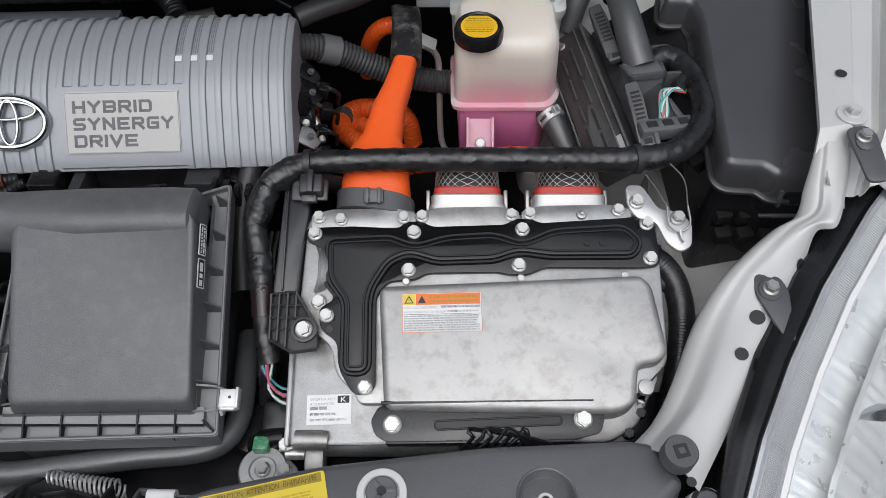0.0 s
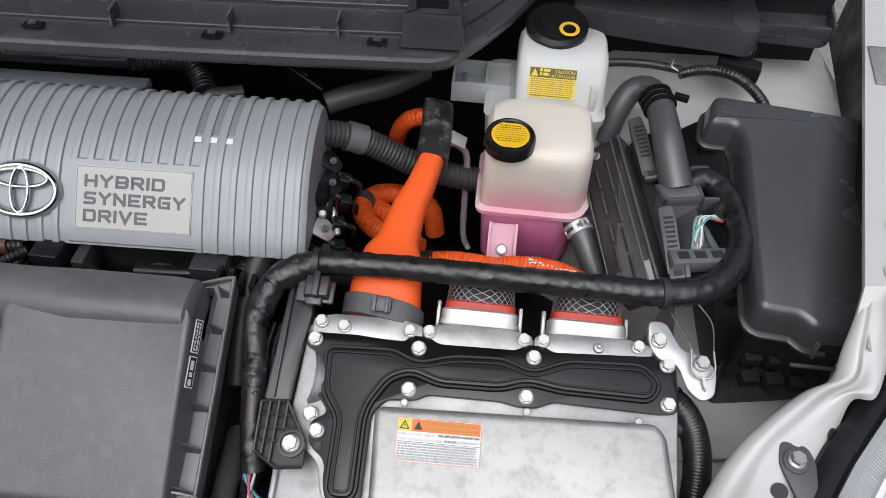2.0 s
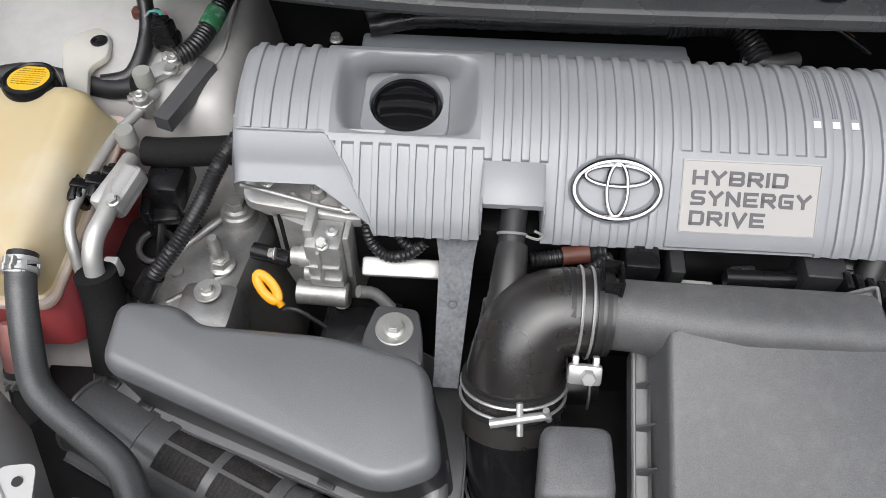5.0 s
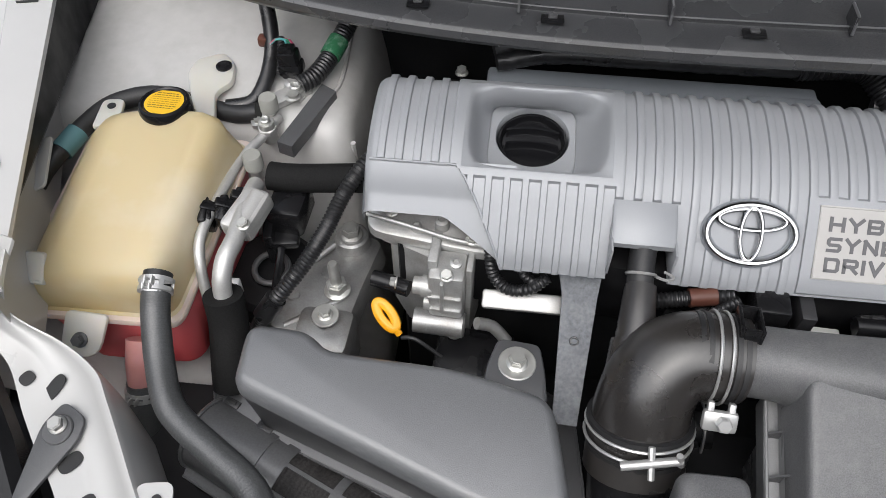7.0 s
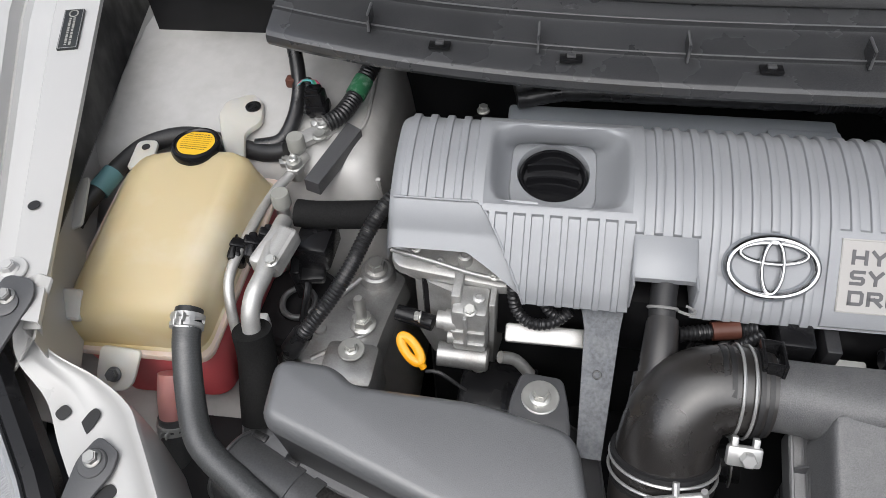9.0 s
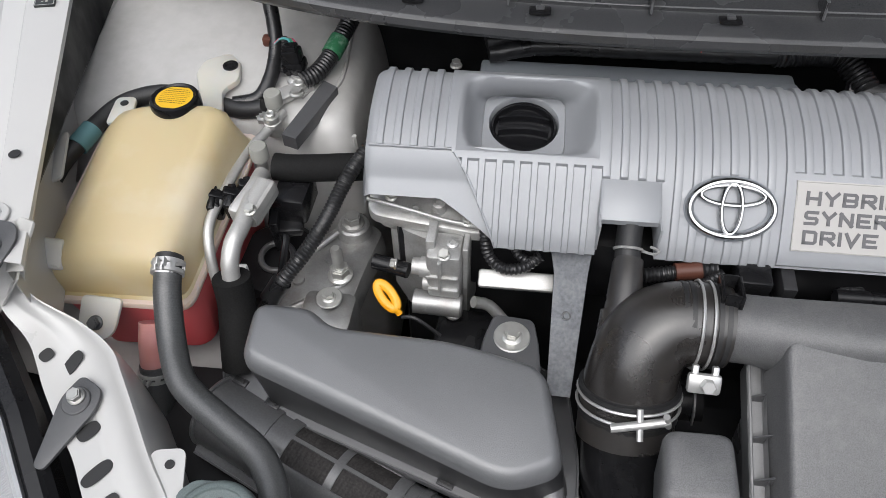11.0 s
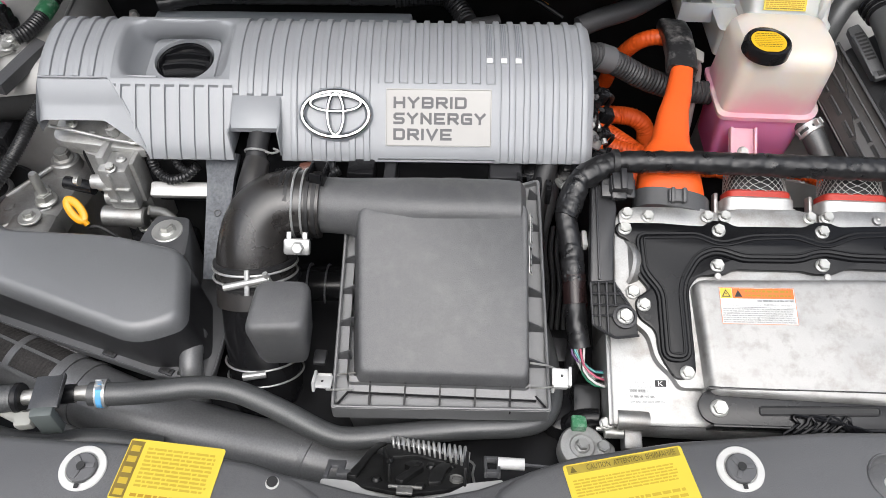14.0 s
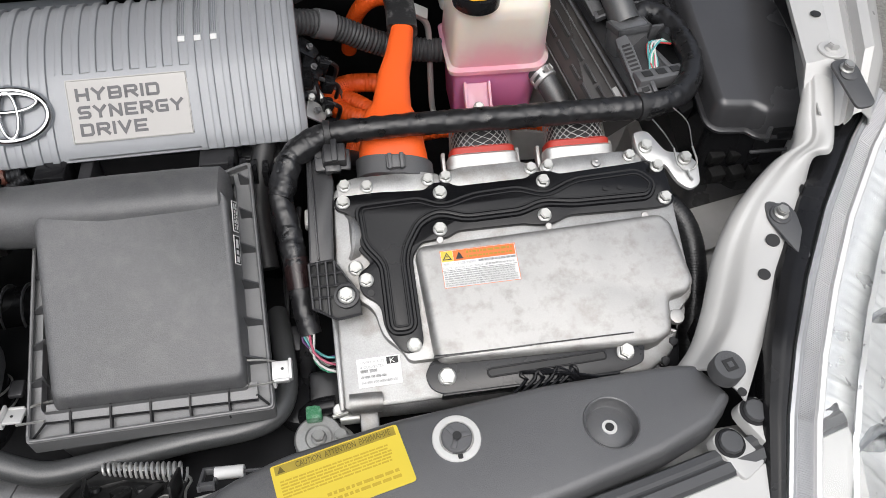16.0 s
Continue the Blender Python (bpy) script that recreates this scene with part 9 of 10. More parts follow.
part("trunk", tube([(-0.168, 0.382, 0.872), (-0.173, 0.405, 0.890), (-0.176, 0.435, 0.910), (-0.181, 0.470, 0.934), (-0.186, 0.502, 0.953), (-0.175, 0.526, 0.970), (-0.155, 0.541, 0.979), (-0.130, 0.547, 0.982), (-0.08, 0.549, 0.984), (0.0, 0.549, 0.985), (0.08, 0.549, 0.985), (0.15, 0.549, 0.985), (0.195, 0.549, 0.986), (0.228, 0.556, 0.986),
                    (0.254, 0.575, 0.986), (0.272, 0.605, 0.987), (0.280, 0.640, 0.988), (0.278, 0.675, 0.989), (0.268, 0.700, 0.990), (0.252, 0.713, 0.990), (0.235, 0.705, 0.986)], 0.0106, 26, step=0.0022, wrinkle=0.0010, r2=0.0132), M_TAPE, har)
for p, dd in (((-0.135, 0.5465, 0.9815), (1, 0.05, 0.03)), ((0.194, 0.549, 0.986), (1, 0.1, 0))):
    part("tie", at(lathe([(0.0135, -0.0035), (0.0150, -0.003), (0.0150, 0.003), (0.0135, 0.0035)], 20), axis(p, dd, (0, 0, 1))), M_RUBBER, har)
for p0, p1, rr, am in (((-0.186, 0.495, 0.950), (-0.172, 0.529, 0.972), 0.0122, 0.0016), ((-0.172, 0.529, 0.972), (-0.140, 0.5455, 0.981), 0.0126, 0.0014), ((-0.176, 0.437, 0.912), (-0.181, 0.470, 0.934), 0.0114, 0.0016)):
    part("crumpled_tape", tube([p0, Vector(p0).lerp(Vector(p1), 0.5), p1], rr, 26, step=0.0016, wrinkle=am), M_TAPE, har)
clip_m = pose(-0.132, 0.523, 0.966, 25)
buckle = part("strap_buckle", at(join(rbox(0.036, 0.022, 0.006, 0.002), at(rbox(0.016, 0.020, 0.010, 0.002), pose(0, -0.004, 0))), clip_m), M_COWL, har, "black strap buckle")
for dx in (-0.013, 0.013):
    part("buckle_hole", at(rbox(0.005, 0.005, 0.0008, 0.0002, 1), clip_m @ pose(dx, 0.005, 0.0058)), M_INK, buckle)
part("buckle_slot", at(rbox(0.012, 0.0025, 0.0008, 0.0002, 1), clip_m @ pose(0, 0.003, 0.0098)), M_INK, buckle)
part("brown_tape", tube([(-0.1745, 0.418, 0.899), (-0.177, 0.443, 0.916)], 0.0122, 16, straight=True, wrinkle=0.0006), surf("brown_black_tape", (0.022, 0.012, 0.012), 0.35), har)
for k, mm in enumerate((M_WIREW, M_WIREG, M_WIRET, M_WIREW, M_WIREV, M_WIREP, M_WIREW, M_INK)):
    q = ((0, 0), (5, -2), (-3, 3), (6, 4), (-5, -3), (2, 6), (-1, -6), (4, 1))[k]
    part("wire", tube([(-0.172 + 0.0008 * q[0], 0.392, 0.880 + 0.0006 * q[1]), (-0.171 + 0.0010 * q[0], 0.376, 0.872 + 0.0010 * q[1]), (-0.166, 0.362 - 0.0012 * q[0], 0.866 + 0.0012 * q[1]), (-0.154, 0.353 - 0.0016 * q[0], 0.862 + 0.0011 * q[1]), (-0.140, 0.352 - 0.0020 * q[0], 0.864)], 0.0013, 7), mm, har)
part("lower_branch", tube([(-0.170, 0.40, 0.878), (-0.174, 0.375, 0.85), (-0.178, 0.355, 0.81), (-0.180, 0.34, 0.76)], 0.008, 12), M_TAPE, har)

# small parts between the air cleaner and the inverter
gap = thing("coolant_elbow", (-0.17, 0.33, 0.78), "small coolant elbow with a green clip", "pipe elbow")
part("elbow", tube([(-0.150, 0.318, 0.842), (-0.165, 0.318, 0.840), (-0.178, 0.316, 0.832), (-0.182, 0.314, 0.80)], 0.0095, 12), M_GLOSS, gap)
part("green_clip", slab(-0.178, -0.163, 0.303, 0.317, 0.838, 0.849, 0.002), M_GREEN, gap, "green clip")
bolt(gap, (-0.146, 0.305, 0.855), (0, -0.3, 1), 0.9, M_STEEL)
part("drum", at(lathe([(0.026, -0.05), (0.026, 0.0), (0.021, 0.003), (0, 0.003)], 26), pose(-0.182, 0.335, 0.83)), M_GLOSS, gap)
side_gap = thing("side_conduits", (-0.19, 0.46, 0.80), "black ribbed conduits beside the air cleaner", "conduit")
for k in range(4):
    part("conduit", tube([(-0.196 + 0.007 * k, 0.545, 0.88), (-0.199 + 0.007 * k, 0.515, 0.868), (-0.195 + 0.007 * k, 0.480, 0.850), (-0.197 + 0.007 * k, 0.44, 0.82)], 0.0030, 8), M_CONDUIT, side_gap)
part("grey_pipe", tube([(-0.195, 0.60, 0.93), (-0.198, 0.565, 0.915), (-0.205, 0.54, 0.895), (-0.215, 0.52, 0.86)], 0.012, 14), M_GREYHOSE, side_gap)
part("plug_body", at(rbox(0.030, 0.050, 0.045, 0.006), pose(-0.160, 0.345, 0.80, 20)), M_SATIN, side_gap)
part("plug_body", at(rbox(0.024, 0.03, 0.05, 0.005), pose(-0.186, 0.41, 0.79, 10)), M_COWL, side_gap)
part("white_clip", slab(-0.166, -0.160, 0.478, 0.500, 0.915, 0.925, 0.002), M_STICKER, side_gap)
part("bright_stub", tube([(-0.146, 0.300, 0.846), (-0.128, 0.300, 0.846)], 0.0055, 12, straight=True), M_STEEL, side_gap)
part("thin_pipe", tube([(-0.190, 0.56, 0.94), (-0.186, 0.545, 0.945), (-0.178, 0.55, 0.95)], 0.004, 8), M_DULLSTEEL, side_gap)

dogbone = thing("mount_rod", (-0.18, 0.28, 0.78), "cast mount eye with a bolt beside a bolted steel ear", "mount rod")
part("boss", at(lathe([(0.0235, -0.02), (0.0235, -0.003), (0.0215, 0.0), (0.0130, 0.0005), (0.0115, -0.001), (0, -0.001)], 32), pose(-0.1675, 0.2885, 0.838, 4)), M_BRIGHTCAST, dogbone, "round cast eye")
bolt(dogbone, (-0.1675, 0.2885, 0.8375), (0, -0.07, 1), 1.05, M_DULLSTEEL)
part("ear", prism(corners([(-0.158, 0.276), (-0.137, 0.276), (-0.134, 0.290), (-0.1515, 0.306), (-0.158, 0.300)], 0.005), 0.828, 0.8365, 0.002), M_DULLSTEEL, dogbone, "pressed steel ear")
bolt(dogbone, (-0.1470, 0.2875, 0.8368), (0, -0.07, 1), 1.05, M_DULLSTEEL)
part("stud", tube([(-0.153, 0.306, 0.842), (-0.136, 0.305, 0.845)], 0.0022, 8, straight=True), M_STEEL, dogbone)
part("stud_nut", at(rbox(0.010, 0.010, 0.010, 0.002), pose(-0.143, 0.3045, 0.846, 0, 0, 12)), M_STEEL, dogbone)
# The transaxle's near-black colour holds the shade deep in the bay.
trans = thing("transaxle", (0.0, 0.5, 0.45), "transaxle housing deep in the bay, coloured near-black for shade", "transaxle")
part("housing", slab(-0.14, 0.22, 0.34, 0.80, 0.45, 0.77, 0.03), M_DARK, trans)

# ---- inverter coolant tank ----
tank2 = thing("inverter_coolant_tank", (0.07, 0.71, 0.86), "milky translucent coolant tank with pink coolant", "coolant tank")


def tank2_loop(z, x0, x1, y0, y1, r, n=5, slope=0.0):
    return [Vector((q.x, q.y, z + slope * (q.y - 0.72))) for q in corners([(x0, y0), (x1 - 0.014, y0, 0.012), (x1, y0 + 0.022, 0.012), (x1, y1), (x0, y1)], r, n)]


up2 = [tank2_loop(0.944, 0.010, 0.135, 0.674, 0.775, 0.012), tank2_loop(0.950, 0.009, 0.136, 0.673, 0.776, 0.012), tank2_loop(0.953, 0.013, 0.132, 0.678, 0.772, 0.014), tank2_loop(0.985, 0.014, 0.130, 0.674, 0.770, 0.016), tank2_loop(1.018, 0.014, 0.128, 0.669, 0.768, 0.018),
       tank2_loop(1.030, 0.016, 0.126, 0.670, 0.766, 0.020), tank2_loop(1.037, 0.020, 0.122, 0.675, 0.762, 0.020), tank2_loop(1.040, 0.028, 0.114, 0.685, 0.754, 0.02)]
part("upper_tank", loft(up2), M_TANKR_UP, tank2, "milky upper half")
part("lower_tank", loft([tank2_loop(0.858, 0.026, 0.118, 0.690, 0.76, 0.014), tank2_loop(0.866, 0.020, 0.124, 0.684, 0.765, 0.014), tank2_loop(0.938, 0.016, 0.130, 0.680, 0.770, 0.012), tank2_loop(0.946, 0.014, 0.132, 0.678, 0.772, 0.012)]), M_TANKR_LOW, tank2, "lower half showing pink coolant")
cap2 = pose(0.038, 0.684, 1.0345, 4)
part("neck", at(lathe([(0.0145, -0.010), (0.0145, 0.003)], 26), cap2), M_TANKR_UP, tank2)
filler_cap(tank2, cap2, 0.0262)
tm2 = axis((0.043, 0.652, 0.912), (0, -0.6, 0.8))
tab2 = part("mounting_tab", at(join(prism(corners([(-0.016, -0.014), (0.016, -0.014), (0.016, 0.03), (-0.016, 0.03)], 0.003), 0, 0.004, 0.001), slab(-0.016, -0.013, -0.014, 0.03, 0.003, 0.010, 0.0005), slab(0.013, 0.016, -0.014, 0.03, 0.003, 0.010, 0.0005)), tm2), M_TABPINK, tank2, "milky mounting tab with bolt")
bolt(tab2, tm2 @ Vector((0, 0, 0.005)), tm2.to_3x3() @ Vector((0, 0, 1)), 0.95, M_DULLSTEEL)
part("eyelet", at(ring(0.007, 0.0055, 0.0022, 24, 6), pose(0.082, 0.640, 0.912, 30)), M_GLOSS, tank2)
part("hose", tube([(0.118, 0.690, 0.936), (0.128, 0.676, 0.930), (0.140, 0.655, 0.915), (0.155, 0.630, 0.895), (0.172, 0.60, 0.868), (0.185, 0.57, 0.84)], 0.0135, 16), M_HOSE, tank2, "black coolant hose")
hose_clamp(tank2, (0.123, 0.683, 0.9335), (0.45, -0.75, -0.3), 0.0142, M_CLIPMETAL, 0.013)

# ---- brake fluid tank ----
brake = thing("brake_fluid_tank", (0.09, 0.79, 1.02), "milky white brake fluid tank with a black cap and yellow label", "brake fluid tank")
part("body", loft([[Vector((q.x, q.y, z)) for q in corners([(0.036 + g, y0), (0.143 - g, y0 + 0.006), (0.143 - g, 0.850), (0.036 + g, 0.850)], 0.014, 5)] for z, y0, g in ((1.000, 0.758, 0.003), (1.012, 0.753, 0.0), (1.020, 0.752, 0.0), (1.024, 0.757, 0.004), (1.040, 0.765, 0.004), (1.064, 0.780, 0.004), (1.072, 0.787, 0.005), (1.077, 0.795, 0.008), (1.079, 0.804, 0.014))]), M_TANKWHITE, brake)
part("skirt", loft([[Vector((q.x, q.y, z)) for q in corners([(0.008 + g, 0.758 + g), (0.143 - g, 0.764 + g), (0.143 - g, 0.87), (0.008 + g, 0.87)], 0.010, 4)] for z, g in ((0.975, 0.004), (1.010, 0.002), (1.014, 0.0), (1.016, 0.003), (1.017, 0.008))]), M_TANKWHITE, brake)
for x0, x1, y0, y1 in ((-0.032, 0.036, 0.806, 0.809), (-0.032, -0.029, 0.809, 0.852), (0.006, 0.0085, 0.809, 0.852), (-0.032, 0.036, 0.852, 0.855)):
    part("side_tray", slab(x0, x1, y0, y1, 0.995, 1.022, 0.001), M_TANKWHITE, brake)
part("tray_floor", slab(-0.030, 0.036, 0.808, 0.853, 0.995, 1.002, 0.001), M_TANKWHITE, brake)
part("side_screw", at(join(lathe([(0.006, 0), (0.006, 0.004), (0, 0.005)], 6), at(lathe([(0.003, 0.004), (0.003, 0.02), (0, 0.021)], 10), pose(0, 0, 0))), pose(-0.018, 0.824, 1.002)), M_STEEL, brake, "zinc mounting screw")
part("sensor_clip", slab(0.121, 0.128, 0.764, 0.774, 1.028, 1.055, 0.001), M_TANKWHITE, brake)
bcap = part("cap", at(lathe([(0.033, 0), (0.034, 0.004), (0.034, 0.018), (0.030, 0.022), (0.022, 0.022), (0.021, 0.025), (0, 0.025)], 40), pose(0.080, 0.838, 1.072, 12)), M_GLOSS, brake, "black cap")
part("cap_print", at(ring(0.009, 0.009, 0.0022, 24, 5, 0.2), pose(0.092, 0.8188, 1.0940, 12)), M_CAPYELLOW, bcap)
bl = axis((0.079, 0.7735, 1.0535), (0.04, -0.841, 0.539), (0, 0.54, 0.84))
lab = part("label", at(prism([(-0.0255, -0.0160), (0.0255, -0.0160), (0.0255, 0.0160), (-0.0255, 0.0160)], 0, 0.0006), bl), M_YELLOW, brake, "yellow warning label with a dark heading")
part("heading", at(slab(-0.0250, 0.0252, 0.0055, 0.0156, 0.0006, 0.0008), bl), M_OLIVEINK, lab)
letters("label_words", "CAUTION", 0.0050, M_YELLOW, lab, bl @ pose(0.001, 0.0110, 0.0010), 0.00005)
letters("label_words", "ATTENTION", 0.0046, M_YELLOW, lab, bl @ pose(-0.002, 0.0064, 0.0010), 0.00005)
bars(lab, bl @ pose(-0.0145, 0.0066, 0.0007), 0.011, 0.0085, 2, M_YELLOW, seed=8, gap=0.3)
part("warning_triangle", at(prism([(-0.0240, 0.0066), (-0.0160, 0.0066), (-0.0200, 0.0145)], 0.0008, 0.0010), bl), M_YELLOW, lab)
bars(lab, bl @ pose(-0.0235, -0.0148, 0.0004), 0.047, 0.0195, 6, M_BROWNPRINT, seed=12, gap=0.40)
bars(lab, bl @ pose(-0.0235, -0.0150, 0.0005), 0.047, 0.0022, 1, M_OLIVEINK, seed=13, gap=0.5)

# ---- engine computer, its bracket and plugs ----
ecu = thing("engine_computer", (0.18, 0.68, 0.88), "black ribbed engine computer standing beside the fuse box", "engine computer")
ev = Vector((-0.200, 0.962, 0.186)).normalized()
en = Vector((-0.60, 0.02, 0.80))
eu = ev.cross(en).normalized()
en = eu.cross(ev)
EM = Matrix((eu, ev, en)).transposed().to_4x4()
EM.translation = (0.181, 0.678, 0.978)
part("case", at(prism(corners([(-0.050, -0.096), (0.004, -0.096), (0.004, 0.096), (-0.050, 0.096)], 0.004), -0.040, 0.0, 0.002, 0.002), EM), M_ECU, ecu)
part("side_wall", at(prism(corners([(0.003, -0.096), (0.052, -0.096), (0.052, 0.100), (0.003, 0.096)], 0.003), -0.060, -0.024, 0.002), EM), M_COWL, ecu, "black side of the case")
part("carrier", at(slab(0.040, 0.105, -0.110, 0.115, -0.090, -0.062, 0.004), EM), M_DARK, ecu, "black carrier under the plugs")
part("rail", at(slab(-0.0015, 0.0015, -0.094, 0.094, 0.0, 0.004, 0.0006), EM), M_TRIM, ecu)
part("rail", at(slab(-0.0105, -0.0090, -0.094, 0.094, 0.0, 0.002, 0.0004), EM), M_DUCT, ecu)
part("rail", at(slab(-0.0500, -0.0485, -0.094, 0.094, -0.001, 0.0025, 0.0004), EM), M_DUCT, ecu)
for u, cuts in ((-0.0200, ((-0.088, -0.055), (-0.050, -0.020), (-0.014, 0.020), (0.026, 0.070))), (-0.0340, ((-0.070, -0.040), (-0.034, -0.010), (0.0, 0.030), (0.036, 0.060)))):
    for v0, v1 in cuts:
        part("rib", at(slab(u - 0.0009, u + 0.0009, v0, v1, 0.0, 0.0026, 0.0004), EM), M_TRIM, ecu)
        part("groove", at(slab(u - 0.0045, u - 0.0012, v0, v1, 0.0, 0.0006), EM), M_INK, ecu)
for v, u in ((0.088, -0.040), (0.080, -0.030), (-0.088, -0.044)):
    bolt(ecu, EM @ Vector((u, v, 0.0005)), EM.to_3x3() @ Vector((0, 0, 1)), 0.7, M_DULLSTEEL)
part("corner_mark", at(slab(-0.0090, -0.0035, -0.092, -0.068, 0.0002, 0.0008), EM), M_LABELINK, ecu)
bars(ecu, EM @ pose(-0.0040, -0.090, 0.0004) @ Matrix.Rotation(math.pi / 2, 4, "Z"), 0.020, 0.0045, 1, M_INK, seed=3, gap=0.3)


def lock_lever(p, q, w, mat, word):
    """A ladder-shaped locking lever from p to q with a latch box at its lower end."""
    p, q = Vector(p), Vector(q)
    m = axis(p.lerp(q, 0.5), (-0.25, -0.30, 0.92), p - q)
    h = (p - q).length / 2
    lv = part("lock_lever", at(prism(corners([(-w * 0.45, -h), (w * 0.45, -h), (w * 0.5, h * 0.5), (w * 0.35, h), (-w * 0.5, h * 0.95), (-w * 0.55, h * 0.4)], 0.003), -0.008, 0.002, 0.0012), m), mat, ecu, word)
    part("spine", at(slab(-w * 0.5, -w * 0.36, -h, h * 0.6, 0.002, 0.0045, 0.0006), m), mat, lv)
    for k in range(8):
        y = h * (0.62 - 0.14 * k)
        part("slot", at(slab(-w * 0.26, w * 0.34, y - h * 0.035, y + h * 0.035, 0.0021, 0.0026), m), M_INK, lv)
    part("latch_box", at(join(rbox(w * 1.15, 0.012, 0.008, 0.0015), at(rbox(w * 0.3, 0.014, 0.011, 0.001), pose(w * 0.5, 0, 0))), m @ pose(w * 0.15, -h, -0.003)), mat, lv)
    part("slot", at(rbox(w * 0.5, 0.006, 0.001, 0.0003, 1), m @ pose(w * 0.1, -h, 0.0052)), M_INK, lv)


lock_lever((0.180, 0.785, 1.007), (0.193, 0.708, 0.996), 0.017, M_TRIM, "notched grey locking lever")
lock_lever((0.206, 0.660, 0.990), (0.211, 0.583, 0.981), 0.016, M_GREYPART, "notched pale grey locking lever")
plug = thing("computer_plug", (0.21, 0.70, 0.95), "black plug hood with a thick rubber boot", "plug")
part("boot", tube([(0.220, 0.692, 0.992), (0.213, 0.712, 1.008), (0.207, 0.735, 1.022), (0.203, 0.760, 1.030), (0.198, 0.786, 1.036), (0.188, 0.806, 1.036), (0.172, 0.809, 1.028), (0.160, 0.798, 1.008), (0.152, 0.786, 0.975)], 0.0175, 22, r2=0.0125), M_HOSE, plug)
for k in range(3):
    part("boot_band", at(lathe([(0.0155, -0.0022), (0.0185, -0.0016), (0.0185, 0.0016), (0.0155, 0.0022)], 26), axis(Vector((0.1955, 0.791, 1.0365)).lerp(Vector((0.201, 0.772, 1.0335)), k / 2.5), (0.22, -1, -0.15), (0, 0, 1))), M_GLOSS, plug)
part("band_tail", at(rbox(0.016, 0.007, 0.007, 0.001), pose(0.222, 0.784, 1.040, 0, 0, -20)), M_GLOSS, plug)
part("hood", at(rbox(0.042, 0.030, 0.040, 0.006), pose(0.222, 0.680, 0.960, -6, 0, 12)), M_DUCT, plug)
part("hood_lip", at(join(slab(-0.022, 0.022, -0.016, -0.012, 0, 0.008, 0.001), slab(-0.022, -0.017, -0.016, 0.014, 0, 0.008, 0.001), slab(0.017, 0.022, -0.016, 0.014, 0, 0.008, 0.001)), pose(0.221, 0.682, 0.990, -10, 0, 12)), M_TRIM, plug)
plug2 = thing("open_plug", (0.235, 0.63, 0.94), "grey plug frame with bundled coloured wires", "plug")
part("frame", join(at(rbox(0.060, 0.020, 0.016, 0.003), pose(0.235, 0.602, 0.972, 0, 0, 10)), at(rbox(0.008, 0.05, 0.010, 0.002), pose(0.254, 0.632, 0.968, 0, 0, 16))), M_GREYPART, plug2)
for k in range(3):
    part("window", at(rbox(0.011, 0.009, 0.001, 0.0003, 1), pose(0.218 + 0.017 * k, 0.599 + 0.003 * k, 0.9882, 0, 0, 10)), M_INK, plug2)
part("socket", slab(0.222, 0.256, 0.600, 0.655, 0.93, 0.965, 0.004), M_INK, plug2)
for k in range(14):
    mm = (M_WIRET, M_WIREW, M_WIREG, M_WIREP, M_WIREW, M_WIRET, M_WIRER)[k % 7]
    part("wire", tube([(0.262 + 0.0012 * (k % 5), 0.668 - 0.001 * k, 0.985), (0.250 - 0.001 * k, 0.655, 0.988 - 0.001 * (k % 4)), (0.236 + 0.0016 * (k % 6), 0.640 - 0.0015 * k, 0.982 - 0.001 * k), (0.234 + 0.0018 * (k % 7), 0.618 - 0.0008 * k, 0.965)], 0.0012, 6), mm, plug2)
part("wire_sleeve", tube([(0.280, 0.690, 0.985), (0.270, 0.678, 0.986), (0.258, 0.662, 0.987)], 0.0085, 12), M_TAPE, plug2)
part("loom_holder", at(join(slab(-0.002, 0.002, -0.026, 0.024, -0.02, 0.008, 0.001), slab(0, 0.020, 0.022, 0.026, -0.02, 0.008, 0.001), slab(0, 0.020, -0.028, -0.024, -0.02, 0.008, 0.001), slab(0.018, 0.021, -0.028, -0.018, -0.02, 0.008, 0.001)), pose(0.243, 0.705, 0.986, 0, 0, 8)), M_TRIM, plug2, "grey loom holder")

# ---- fuse box ----
fuse = thing("fuse_box", (0.33, 0.67, 0.85), "black plastic fuse box with a smooth sloping lid", "fuse box")


def fuse_z(x, y):
    return 0.985 + 0.21 * (y - 0.54) - 0.05 * (x - 0.27)


FO = [(0.283, 0.545, 0.012), (0.322, 0.544, 0.005), (0.334, 0.534, 0.005), (0.418, 0.534, 0.010), (0.444, 0.780, 0.018), (0.426, 0.797, 0.016), (0.262, 0.803, 0.012), (0.255, 0.764, 0.008), (0.283, 0.766, 0.008), (0.290, 0.742, 0.008)]


def fuse_loop(drop, g):
    pts = corners(FO, 0.01, 5)
    k = len(pts)
    lp = []
    for i, q in enumerate(pts):
        e = (pts[(i + 1) % k] - pts[i - 1]).normalized()
        qq = q + Vector((e.y, -e.x)) * g
        lp.append(Vector((qq.x, qq.y, fuse_z(qq.x, qq.y) - drop)))
    return lp


part("lid", loft([fuse_loop(d, g) for d, g in ((0.031, 0.004), (0.020, 0.0035), (0.009, 0.0015), (0.005, 0.0002), (0.0022, -0.0022), (0.0006, -0.0050), (0.0003, -0.0062))]), M_FUSELID, fuse, "smooth satin black lid")
part("lid_lip", loft([fuse_loop(d, g) for d, g in ((0.0345, 0.004), (0.0345, 0.0085), (0.0310, 0.0090), (0.0298, 0.0075), (0.0298, 0.0035))]), M_COWL, fuse, "worn lower lip")
